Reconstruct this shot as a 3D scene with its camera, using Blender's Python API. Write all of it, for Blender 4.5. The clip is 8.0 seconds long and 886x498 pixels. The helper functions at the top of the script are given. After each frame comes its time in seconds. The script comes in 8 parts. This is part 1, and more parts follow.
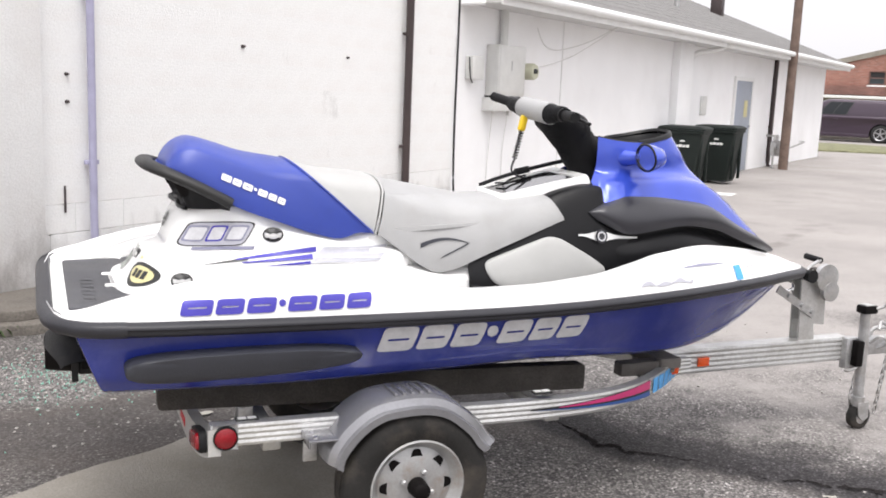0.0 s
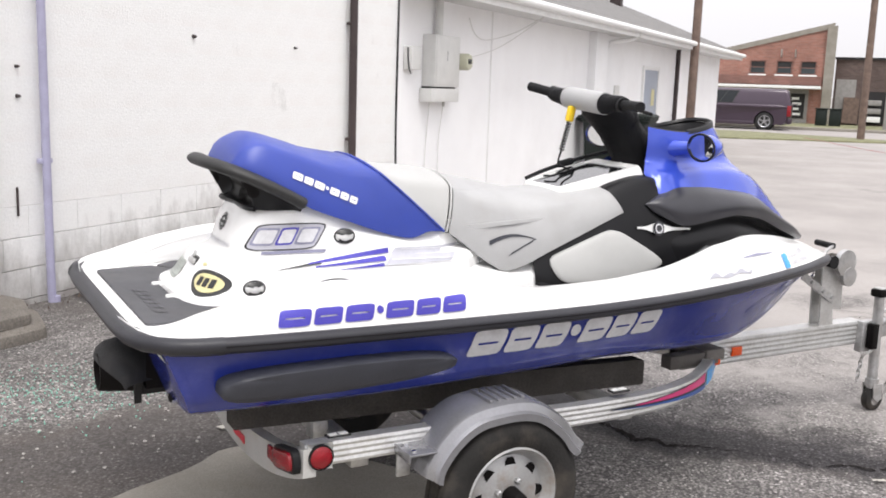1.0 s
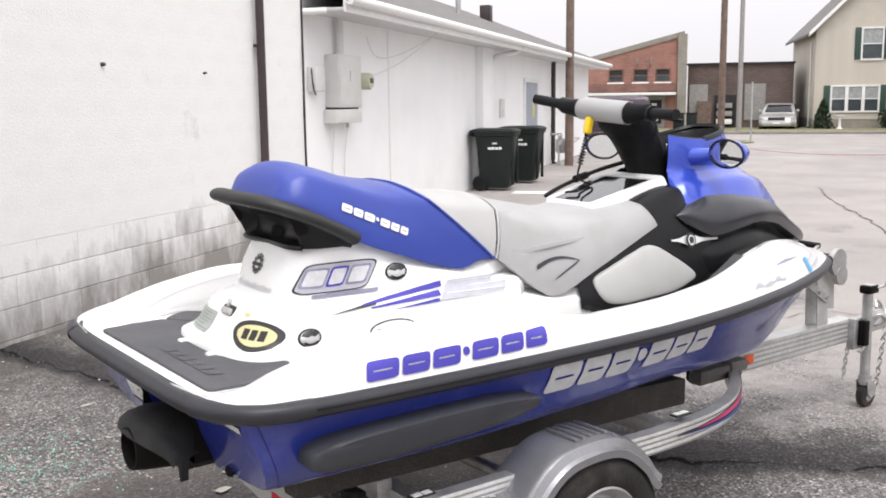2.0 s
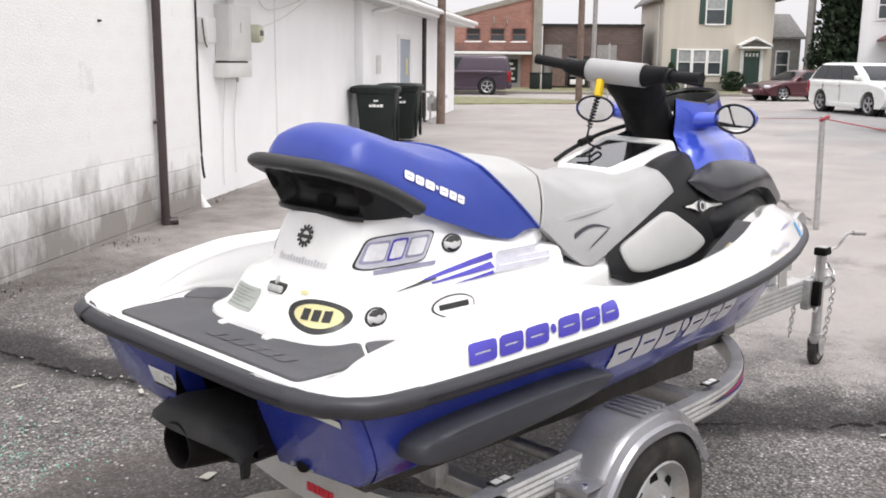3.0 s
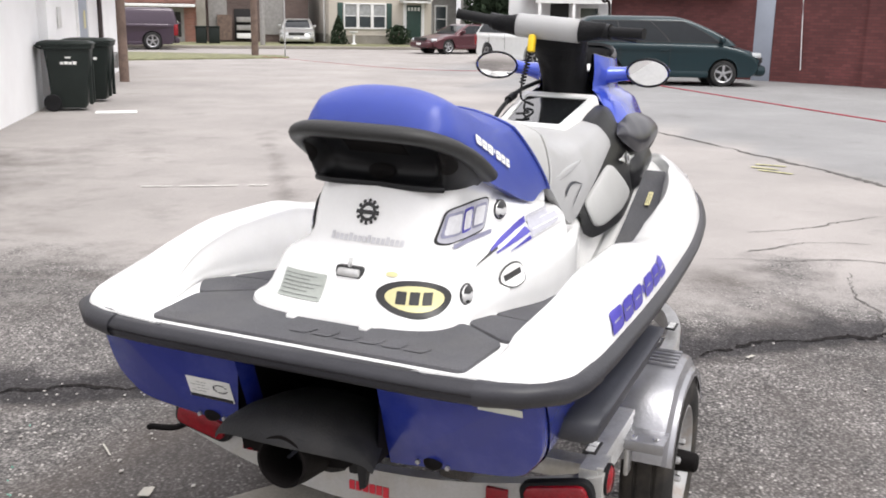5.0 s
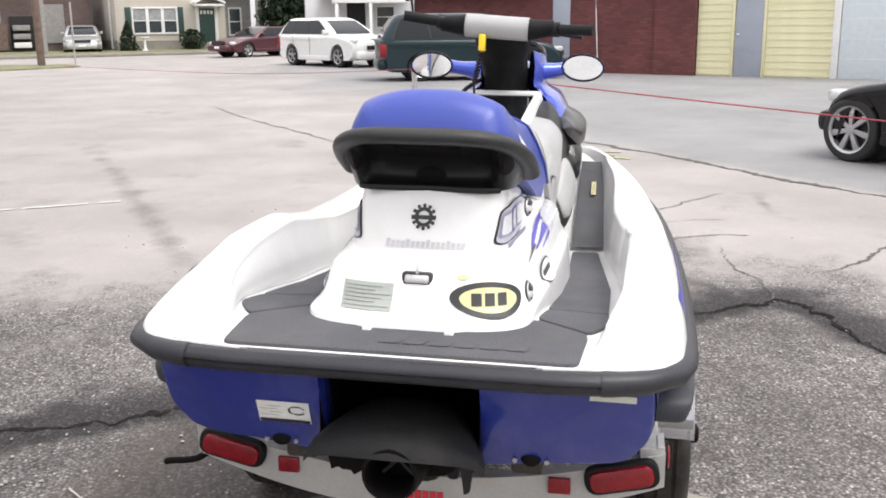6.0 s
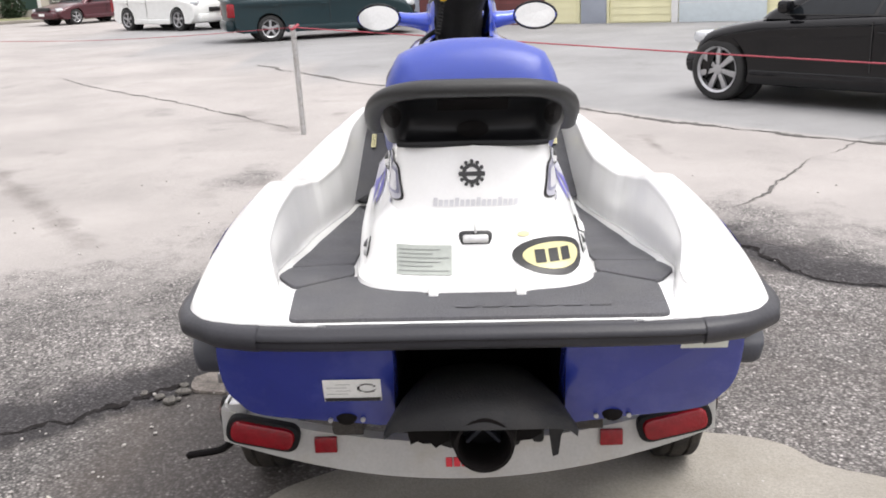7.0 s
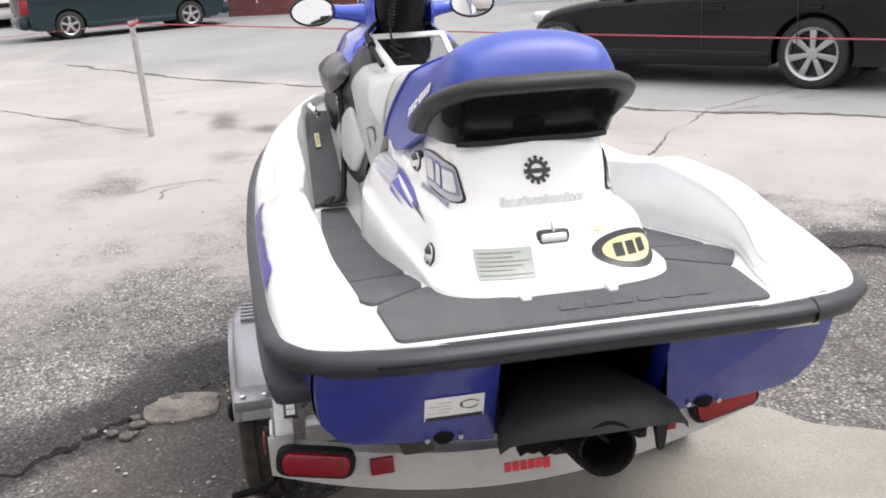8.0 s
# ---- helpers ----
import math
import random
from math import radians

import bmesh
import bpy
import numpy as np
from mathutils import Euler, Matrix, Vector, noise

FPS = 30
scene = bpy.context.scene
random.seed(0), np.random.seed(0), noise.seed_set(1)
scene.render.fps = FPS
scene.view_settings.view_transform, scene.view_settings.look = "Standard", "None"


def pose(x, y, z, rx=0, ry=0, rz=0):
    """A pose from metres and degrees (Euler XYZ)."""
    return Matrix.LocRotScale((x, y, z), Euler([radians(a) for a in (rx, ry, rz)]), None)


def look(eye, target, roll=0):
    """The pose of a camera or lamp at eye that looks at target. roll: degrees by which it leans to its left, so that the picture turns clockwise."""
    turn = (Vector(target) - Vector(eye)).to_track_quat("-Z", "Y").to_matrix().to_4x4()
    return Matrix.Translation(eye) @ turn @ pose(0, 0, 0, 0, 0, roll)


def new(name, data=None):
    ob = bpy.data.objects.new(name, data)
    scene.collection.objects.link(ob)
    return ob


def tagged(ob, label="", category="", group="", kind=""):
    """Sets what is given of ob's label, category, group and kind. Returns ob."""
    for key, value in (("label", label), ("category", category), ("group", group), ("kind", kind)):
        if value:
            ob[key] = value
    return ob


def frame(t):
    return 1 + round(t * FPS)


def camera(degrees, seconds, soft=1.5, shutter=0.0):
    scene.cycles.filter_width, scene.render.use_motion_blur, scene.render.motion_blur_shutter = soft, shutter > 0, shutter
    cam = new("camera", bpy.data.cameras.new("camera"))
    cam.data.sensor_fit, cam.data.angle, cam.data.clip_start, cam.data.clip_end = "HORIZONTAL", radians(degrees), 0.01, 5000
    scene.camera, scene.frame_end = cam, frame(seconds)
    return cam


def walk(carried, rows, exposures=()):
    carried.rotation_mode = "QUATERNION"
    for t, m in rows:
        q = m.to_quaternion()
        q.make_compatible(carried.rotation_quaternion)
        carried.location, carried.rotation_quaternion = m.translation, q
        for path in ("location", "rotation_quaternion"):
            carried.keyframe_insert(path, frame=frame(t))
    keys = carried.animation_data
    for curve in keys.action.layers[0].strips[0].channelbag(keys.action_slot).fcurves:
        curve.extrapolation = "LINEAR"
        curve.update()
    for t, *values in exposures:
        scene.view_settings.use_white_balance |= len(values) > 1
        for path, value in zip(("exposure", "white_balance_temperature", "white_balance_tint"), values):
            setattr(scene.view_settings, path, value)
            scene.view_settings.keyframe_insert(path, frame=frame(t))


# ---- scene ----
cam = camera(49.6, 8.0, soft=1.8)
METRES, EYE, TILT, LEAN, TURN = 4.494, 1.51, 0.0, 0.0, -22.4
ROWS = [
    (0.0, 0.0, 0.0, 0.0, 0.39, -9.55, -2.3),
    (0.5, -0.0713, 0.0218, -0.0051, -4.84, -9.96, -1.63),
    (1.0, -0.1356, 0.042, -0.0057, -6.48, -9.82, -1.89),
    (1.5, -0.1905, 0.0829, -0.0095, -10.45, -8.3, -0.05),
    (3.0, -0.3537, 0.2013, -0.0077, -23.92, -11.16, -0.58),
    (3.5, -0.3971, 0.2456, -0.0066, -29.65, -11.83, -0.23),
    (4.0, -0.4602, 0.2778, -0.0074, -37.38, -12.77, 0.73),
    (5.5, -0.5446, 0.3953, -0.01, -49.05, -13.47, -0.64),
    (6.0, -0.5957, 0.4469, -0.0084, -56.7, -13.55, 0.6),
    (6.5, -0.6236, 0.4926, -0.0064, -60.17, -14.02, -0.65),
    (7.0, -0.6238, 0.5434, -0.0111, -66.46, -16.28, 2.36),
    (7.5, -0.6226, 0.5946, -0.0106, -68.78, -18.88, 2.66),
    (8.0, -0.6399, 0.6643, -0.0028, -78.63, -17.7, 3.55),
]
walk(cam, [(t, pose(0, -3.317, EYE, TILT, LEAN, TURN) @ pose(METRES * x, METRES * y, METRES * z, 90 + pitch, roll, yaw)) for t, x, y, z, yaw, pitch, roll in ROWS], exposures=[(0, 0.32), (3.5, 0.21), (6, 0.37), (8, 0.44)])

# world: overcast sky, a wide pale sun behind the cloud
world = bpy.data.worlds.new("overcast_sky")
scene.world = world
world.use_nodes = True
wn, wl = world.node_tree.nodes, world.node_tree.links
wn.clear()
sky = wn.new("ShaderNodeTexSky")
sky.sky_type = "NISHITA"
sky.sun_disc = False
sky.sun_elevation = radians(48)
sky.sun_rotation = radians(200)
sky.dust_density = 1.0
desat = wn.new("ShaderNodeHueSaturation")
desat.inputs["Saturation"].default_value = 0.12
background = wn.new("ShaderNodeBackground")
background.inputs["Strength"].default_value = 0.135
world_out = wn.new("ShaderNodeOutputWorld")
wl.new(sky.outputs["Color"], desat.inputs["Color"])
cloud = wn.new("ShaderNodeMix")
cloud.data_type = "RGBA"
cloud.inputs["Factor"].default_value = 0.75
cloud.inputs["B"].default_value = (11.15, 10.85, 11.3, 1)
way_up = wn.new("ShaderNodeTexCoord")
split = wn.new("ShaderNodeSeparateXYZ")
wl.new(way_up.outputs["Generated"], split.inputs["Vector"])
veil = wn.new("ShaderNodeMapRange")
veil.inputs["From Max"].default_value = 1.0
veil.inputs["To Min"].default_value, veil.inputs["To Max"].default_value = 0.55, 1.35
wl.new(split.outputs["Z"], veil.inputs["Value"])
layer = wn.new("ShaderNodeVectorMath")
layer.operation = "SCALE"
wl.new(veil.outputs["Result"], layer.inputs["Scale"])
wl.new(desat.outputs["Color"], cloud.inputs["A"])
wl.new(cloud.outputs["Result"], layer.inputs[0])
wl.new(layer.outputs["Vector"], background.inputs["Color"])
wl.new(background.outputs["Background"], world_out.inputs["Surface"])

sun = new("sun", bpy.data.lights.new("sun", "SUN"))
sun.data.energy = 2.0
sun.data.angle = radians(30)
sun.data.color = (1.0, 0.97, 0.93)
sun.matrix_world = look((-1.5, -6, 13), (0, 0, 0))

# ---- materials ----
def material(name, colour, rough=0.5, metal=0.0, vary=0.12, scale=8.0, fine=120.0, bump=0.1, grain=0.05, spec=0.5, coat=0.0, dirt=None, dirt_amount=0.0, dirt_scale=1.5, island=False):
    """A surface with two scales of variation in colour and a fine relief."""
    m = bpy.data.materials.new(name)
    m.use_nodes = True
    n, l = m.node_tree.nodes, m.node_tree.links
    b = n["Principled BSDF"]
    b.inputs["Roughness"].default_value = rough
    b.inputs["Metallic"].default_value = metal
    b.inputs["Specular IOR Level"].default_value = spec
    b.inputs["Coat Weight"].default_value = coat
    b.inputs["Coat Roughness"].default_value = 0.08
    co = n.new("ShaderNodeTexCoord")
    big = n.new("ShaderNodeTexNoise")
    big.inputs["Scale"].default_value, big.inputs["Detail"].default_value = scale, 5
    small = n.new("ShaderNodeTexNoise")
    small.inputs["Scale"].default_value, small.inputs["Detail"].default_value = fine, 3
    l.new(co.outputs["Object"], big.inputs["Vector"])
    l.new(co.outputs["Object"], small.inputs["Vector"])
    ramp = n.new("ShaderNodeMapRange")
    ramp.inputs["From Min"].default_value, ramp.inputs["From Max"].default_value = 0.3, 0.7
    ramp.inputs["To Min"].default_value, ramp.inputs["To Max"].default_value = 1 - vary, 1 + vary
    l.new(big.outputs["Fac"], ramp.inputs["Value"])
    ramp2 = n.new("ShaderNodeMapRange")
    ramp2.inputs["From Min"].default_value, ramp2.inputs["From Max"].default_value = 0.3, 0.7
    ramp2.inputs["To Min"].default_value, ramp2.inputs["To Max"].default_value = 1 - grain, 1 + grain
    l.new(small.outputs["Fac"], ramp2.inputs["Value"])
    mul = n.new("ShaderNodeMath")
    mul.operation = "MULTIPLY"
    l.new(ramp.outputs["Result"], mul.inputs[0])
    l.new(ramp2.outputs["Result"], mul.inputs[1])
    tone = mul.outputs["Value"]
    if island:
        info = n.new("ShaderNodeObjectInfo")
        r3 = n.new("ShaderNodeMapRange")
        r3.inputs["To Min"].default_value, r3.inputs["To Max"].default_value = 0.86, 1.12
        l.new(info.outputs["Random"], r3.inputs["Value"])
        mul2 = n.new("ShaderNodeMath")
        mul2.operation = "MULTIPLY"
        l.new(tone, mul2.inputs[0])
        l.new(r3.outputs["Result"], mul2.inputs[1])
        tone = mul2.outputs["Value"]
    base = n.new("ShaderNodeVectorMath")
    base.operation = "SCALE"
    base.inputs[0].default_value = colour
    l.new(tone, base.inputs["Scale"])
    out = base.outputs["Vector"]
    if dirt:
        d = n.new("ShaderNodeTexNoise")
        d.inputs["Scale"].default_value, d.inputs["Detail"].default_value, d.inputs["Roughness"].default_value = dirt_scale, 8, 0.65
        l.new(co.outputs["Object"], d.inputs["Vector"])
        dr = n.new("ShaderNodeMapRange")
        dr.inputs["From Min"].default_value, dr.inputs["From Max"].default_value = 0.48, 0.72
        dr.inputs["To Max"].default_value = dirt_amount
        l.new(d.outputs["Fac"], dr.inputs["Value"])
        mix = n.new("ShaderNodeMix")
        mix.data_type = "RGBA"
        l.new(dr.outputs["Result"], mix.inputs["Factor"])
        l.new(out, mix.inputs["A"])
        mix.inputs["B"].default_value = (*dirt, 1)
        out = mix.outputs["Result"]
    l.new(out, b.inputs["Base Color"])
    if bump:
        bp = n.new("ShaderNodeBump")
        bp.inputs["Strength"].default_value, bp.inputs["Distance"].default_value = bump, 0.01
        l.new(small.outputs["Fac"], bp.inputs["Height"])
        l.new(bp.outputs["Normal"], b.inputs["Normal"])
    return m


gel_white = material("gelcoat_white", (0.83, 0.83, 0.82), 0.22, coat=0.4, vary=0.03, bump=0.01, grain=0.01, dirt=(0.6, 0.58, 0.5), dirt_amount=0.15, dirt_scale=3)
gel_blue = material("gelcoat_blue", (0.015, 0.028, 0.23), 0.25, coat=0.5, vary=0.08, scale=4, bump=0.01, grain=0.02, dirt=(0.12, 0.15, 0.4), dirt_amount=0.25, dirt_scale=6)
metallic_blue = material("metallic_blue_paint", (0.04, 0.08, 0.50), 0.22, 0.25, coat=0.7, vary=0.06, bump=0.01, grain=0.05, fine=900)
vinyl_blue = material("blue_vinyl", (0.024, 0.050, 0.31), 0.33, spec=0.6, vary=0.06, fine=500, bump=0.12, grain=0.03)
vinyl_grey = material("grey_vinyl", (0.365, 0.365, 0.365), 0.5, vary=0.05, fine=500, bump=0.15, grain=0.04, dirt=(0.3, 0.29, 0.27), dirt_amount=0.3, dirt_scale=9)
vinyl_pale = material("pale_grey_vinyl", (0.41, 0.41, 0.40), 0.5, vary=0.05, fine=500, bump=0.15, grain=0.04)
rubber = material("black_rubber", (0.010, 0.010, 0.011), 0.6, spec=0.2, vary=0.2, fine=200, bump=0.15, grain=0.1)
bumper_rubber = material("bumper_rubber", (0.024, 0.024, 0.029), 0.40, spec=0.35, vary=0.15, fine=150, bump=0.08, grain=0.08)
corner_rubber = material("corner_pad_rubber", (0.031, 0.031, 0.037), 0.42, spec=0.35, vary=0.15, fine=150, bump=0.08, grain=0.08)
mat_grey = material("deck_mat_foam", (0.095, 0.095, 0.103), 0.85, spec=0.3, vary=0.1, fine=260, bump=0.5, grain=0.15, dirt=(0.14, 0.135, 0.13), dirt_amount=0.4, dirt_scale=5)
black_plastic = material("black_plastic", (0.007, 0.007, 0.008), 0.34, spec=0.25, vary=0.15, bump=0.05, fine=300)
handle_rubber = material("handle_rubber", (0.019, 0.019, 0.019), 0.5, spec=0.4, vary=0.15, fine=200, bump=0.12, grain=0.1)
badge_silver = material("silver_badge", (0.72, 0.72, 0.71), 0.3, 0.3, vary=0.05, bump=0)
print_grey = material("grey_blue_print", (0.24, 0.24, 0.33), 0.4, vary=0.15, scale=30, bump=0)
wood_grey = material("weathered_block", (0.13, 0.12, 0.11), 0.8, vary=0.2, scale=12, bump=0.3)
gaiter_black = material("soft_black_cover", (0.006, 0.006, 0.007), 0.55, spec=0.15, vary=0.25, scale=14, fine=160, bump=0.35)
dull_plastic = material("faded_black_plastic", (0.016, 0.016, 0.017), 0.6, spec=0.25, vary=0.25, scale=5, bump=0.2, fine=180, dirt=(0.045, 0.042, 0.04), dirt_amount=0.5, dirt_scale=7)
purple_grey = material("dark_hood_plastic", (0.028, 0.028, 0.034), 0.30, spec=0.4, vary=0.12, bump=0.05, fine=300, coat=0.2)
sponson_grey = material("sponson_plastic", (0.033, 0.035, 0.045), 0.55, vary=0.15, bump=0.1, fine=200)
aluminium = material("brushed_aluminium", (0.62, 0.62, 0.61), 0.38, 0.75, vary=0.1, fine=90, bump=0.08, grain=0.08, dirt=(0.3, 0.28, 0.25), dirt_amount=0.5, dirt_scale=6)
galvanised = material("galvanised_steel", (0.5, 0.5, 0.5), 0.42, 0.8, vary=0.18, scale=25, bump=0.1, grain=0.1, dirt=(0.22, 0.16, 0.1), dirt_amount=0.4, dirt_scale=8)
fender_metal = material("silver_fender_plastic", (0.310, 0.310, 0.328), 0.27, 0.65, vary=0.1, bump=0.06, dirt=(0.2, 0.2, 0.2), dirt_amount=0.4, dirt_scale=6)
bar_white = material("white_trailer_paint", (0.44, 0.435, 0.42), 0.35, vary=0.06, bump=0.03, dirt=(0.35, 0.3, 0.22), dirt_amount=0.5, dirt_scale=7)
bunk_carpet = material("bunk_carpet", (0.07, 0.064, 0.058), 0.95, spec=0.2, vary=0.2, fine=300, bump=0.6, grain=0.3)
tyre_rubber = material("tyre_rubber", (0.020, 0.019, 0.018), 0.8, spec=0.3, vary=0.25, bump=0.2, dirt=(0.12, 0.1, 0.08), dirt_amount=0.5, dirt_scale=5)
rim_white = material("rim_silver_paint", (0.38, 0.38, 0.38), 0.35, 0.4, vary=0.1, dirt=(0.25, 0.17, 0.1), dirt_amount=0.6, dirt_scale=12)
# greasy hub black, which also paints the shade of the grab handle's recesses
hub_black = material("hub_grease_and_shade", (0.006, 0.005, 0.005), 0.6, spec=0.1, vary=0.2)
red_lens = material("red_lens", (0.22, 0.006, 0.012), 0.12, vary=0.15, scale=40, bump=0.2, fine=150)
orange_lens = material("orange_lens", (0.75, 0.1, 0.02), 0.2, vary=0.1)
chrome = material("chrome", (0.85, 0.85, 0.85), 0.08, 1.0, vary=0.02, bump=0)
mirror_glass = material("mirror_glass", (0.92, 0.92, 0.92), 0.02, 1.0, vary=0.01, bump=0)
dark_glass = material("dark_glass", (0.01, 0.011, 0.012), 0.05, vary=0.1, bump=0, coat=0.5)
yellow_plastic = material("yellow_plastic", (0.8, 0.55, 0.02), 0.35, vary=0.08)
ink_blue = material("purple_blue_vinyl_print", (0.055, 0.045, 0.36), 0.35, vary=0.1, bump=0)
ink_silver = material("silver_vinyl_print", (0.60, 0.60, 0.62), 0.4, vary=0.12, scale=20, bump=0)
ink_black = material("black_vinyl_print", (0.02, 0.02, 0.02), 0.4, vary=0.1, bump=0)
ink_yellow = material("yellow_vinyl_print", (0.62, 0.57, 0.30), 0.4, vary=0.08, bump=0)
ink_white = material("white_vinyl_print", (0.8, 0.8, 0.78), 0.4, vary=0.05, bump=0)
label_green = material("faded_label", (0.36, 0.385, 0.355), 0.5, vary=0.08, bump=0)
label_ink = material("faded_label_print", (0.19, 0.20, 0.19), 0.5, vary=0.1, bump=0)
ink_pale = material("pale_print", (0.62, 0.64, 0.58), 0.45, vary=0.06, bump=0)
ink_pale_grey = material("pale_silver_print", (0.43, 0.43, 0.48), 0.4, vary=0.08, scale=20, bump=0)
ink_red = material("red_vinyl_print", (0.6, 0.03, 0.05), 0.4, vary=0.08, bump=0)
ink_pink = material("magenta_vinyl_print", (0.45, 0.03, 0.14), 0.4, vary=0.08, bump=0)
ink_sky = material("sky_blue_vinyl_print", (0.06, 0.32, 0.68), 0.4, vary=0.08, bump=0)
ink_teal = material("navy_vinyl_print", (0.025, 0.07, 0.24), 0.4, vary=0.08, bump=0)


# ---- mesh tools ----
from mathutils.bvhtree import BVHTree


def finish(bm, name, mat, smooth=None):
    me = bpy.data.meshes.new(name)
    if smooth is not None:
        for fc in bm.faces:
            fc.smooth = True
        for e in bm.edges:
            if len(e.link_faces) == 2 and e.calc_face_angle(0) > radians(smooth):
                e.smooth = False
    bm.to_mesh(me)
    bm.free()
    for m in mat if isinstance(mat, (list, tuple)) else [mat]:
        me.materials.append(m)
    return me


def part(name, bm, mat, parent=None, label="", smooth=40, at=None):
    """Links a bmesh as one mesh object under a thing or a part."""
    ob = new(name, finish(bm, name, mat, smooth))
    if parent is not None:
        ob.parent = parent
    if at is not None:
        ob.matrix_basis = at
    if label:
        ob["label"] = label
    return ob


def thing(name, m, label, category, group="", kind=""):
    ob = new(name)
    ob.empty_display_size = 0.1
    ob.matrix_basis = m
    return tagged(ob, label, category, group, kind)


def box(x0, y0, z0, x1, y1, z1, bevel=0.0, segments=2, bm=None):
    bm = bm or bmesh.new()
    r = bmesh.ops.create_cube(bm, size=1)
    vs = r["verts"]
    for v in vs:
        v.co = Vector(((x0 + x1) / 2 + v.co.x * (x1 - x0), (y0 + y1) / 2 + v.co.y * (y1 - y0), (z0 + z1) / 2 + v.co.z * (z1 - z0)))
    if bevel:
        es = {e for v in vs for e in v.link_edges}
        bmesh.ops.bevel(bm, geom=list(es), offset=bevel, segments=segments, affect="EDGES", profile=0.5)
    return bm


def spin(profile, axis="z", n=32, bm=None, at=(0, 0, 0), ends=True):
    """A turned body: profile of (radius, height), about the axis through at."""
    bm = bm or bmesh.new()
    rings = []
    for r, h in profile:
        ring = []
        for i in range(n):
            a = 2 * math.pi * i / n
            p = (r * math.cos(a), r * math.sin(a), h)
            p = {"z": p, "y": (p[0], p[2], p[1]), "x": (p[2], p[0], p[1])}[axis]
            ring.append(bm.verts.new(Vector(p) + Vector(at)))
        rings.append(ring)
    for a, b in zip(rings, rings[1:]):
        for i in range(n):
            bm.faces.new((a[i], a[(i + 1) % n], b[(i + 1) % n], b[i]))
    for ring in (rings[0], rings[-1]):
        if ends and profile[0 if ring is rings[0] else -1][0] > 1e-4:
            bm.faces.new(ring)
    bmesh.ops.remove_doubles(bm, verts=bm.verts, dist=1e-5)
    bmesh.ops.recalc_face_normals(bm, faces=bm.faces)
    return bm


def curve(keys):
    """A smooth function through (x, value) pairs, with no overshoot."""
    xs, ys = [k[0] for k in keys], [k[1] for k in keys]
    h = [b - a for a, b in zip(xs, xs[1:])]
    d = [(b - a) / k for a, b, k in zip(ys, ys[1:], h)]
    m = [d[0]] + [0 if p * q <= 0 else 2 * p * q / (p + q) for p, q in zip(d, d[1:])] + [d[-1]]

    def f(x):
        if x <= xs[0]:
            return ys[0]
        if x >= xs[-1]:
            return ys[-1]
        i = max(j for j in range(len(h)) if xs[j] <= x)
        t = (x - xs[i]) / h[i]
        return ys[i] * (2 * t**3 - 3 * t**2 + 1) + m[i] * h[i] * (t**3 - 2 * t**2 + t) + ys[i + 1] * (3 * t**2 - 2 * t**3) + m[i + 1] * h[i] * (t**3 - t**2)
    return f


def spline(points, steps=6, closed=False):
    """Catmull-Rom through the points."""
    p = [Vector(q) for q in points]
    n = len(p)
    out = []
    for i in range(n if closed else n - 1):
        if closed:
            a, b, c, d = p[i - 1], p[i], p[(i + 1) % n], p[(i + 2) % n]
        else:
            a, b, c, d = p[max(i - 1, 0)], p[i], p[i + 1], p[min(i + 2, n - 1)]
        for k in range(steps):
            t = k / steps
            out.append(0.5 * ((2 * b) + (c - a) * t + (2 * a - 5 * b + 4 * c - d) * t * t + (3 * b - a - 3 * c + d) * t**3))
    if not closed:
        out.append(p[-1])
    return out


def sheet(rows, closed=False, bm=None):
    bm = bm or bmesh.new()
    vs = [[bm.verts.new(p) for p in r] for r in rows]
    for a, b in zip(vs, vs[1:]):
        n = len(a)
        for i in range(n if closed else n - 1):
            bm.faces.new((a[i], a[(i + 1) % n], b[(i + 1) % n], b[i]))
    return bm


def mirror_y(row):
    """A half section from the middle outwards, made whole."""
    return [Vector((p.x, -p.y, p.z)) for p in reversed(row)] + row[1:]


def tidy(bm):
    bmesh.ops.remove_doubles(bm, verts=bm.verts, dist=2e-4)
    bmesh.ops.dissolve_degenerate(bm, edges=bm.edges, dist=1e-5)
    bmesh.ops.recalc_face_normals(bm, faces=bm.faces)
    return bm


def cap(bm):
    """Closes the open rims."""
    es = [e for e in bm.edges if e.is_boundary]
    if es:
        bmesh.ops.holes_fill(bm, edges=es, sides=0)
    return tidy(bm)


def tube(points, radius, n=10, steps=6, closed=False, bm=None, flat=1.0):
    """A round bar along a smooth line."""
    pts = spline(points, steps, closed) if steps > 1 else [Vector(p) for p in points]
    bm = bm or bmesh.new()
    rings = []
    for i, p in enumerate(pts):
        a = pts[i - 1] if i or closed else p
        b = pts[(i + 1) % len(pts)] if i < len(pts) - 1 or closed else p
        d = (b - a).normalized()
        side = d.cross(Vector((0, 0, 1)))
        side = side.normalized() if side.length > 0.05 else Vector((0, 1, 0))
        up = side.cross(d).normalized()
        r = radius(i / max(len(pts) - 1, 1)) if callable(radius) else radius
        rings.append([bm.verts.new(p + side * math.cos(2 * math.pi * k / n) * r + up * math.sin(2 * math.pi * k / n) * r * flat) for k in range(n)])
    pairs = list(zip(rings, rings[1:])) + ([(rings[-1], rings[0])] if closed else [])
    for a, b in pairs:
        for k in range(n):
            bm.faces.new((a[k], a[(k + 1) % n], b[(k + 1) % n], b[k]))
    if not closed:
        bm.faces.new(rings[0])
        bm.faces.new(rings[-1])
    bmesh.ops.recalc_face_normals(bm, faces=bm.faces)
    return bm


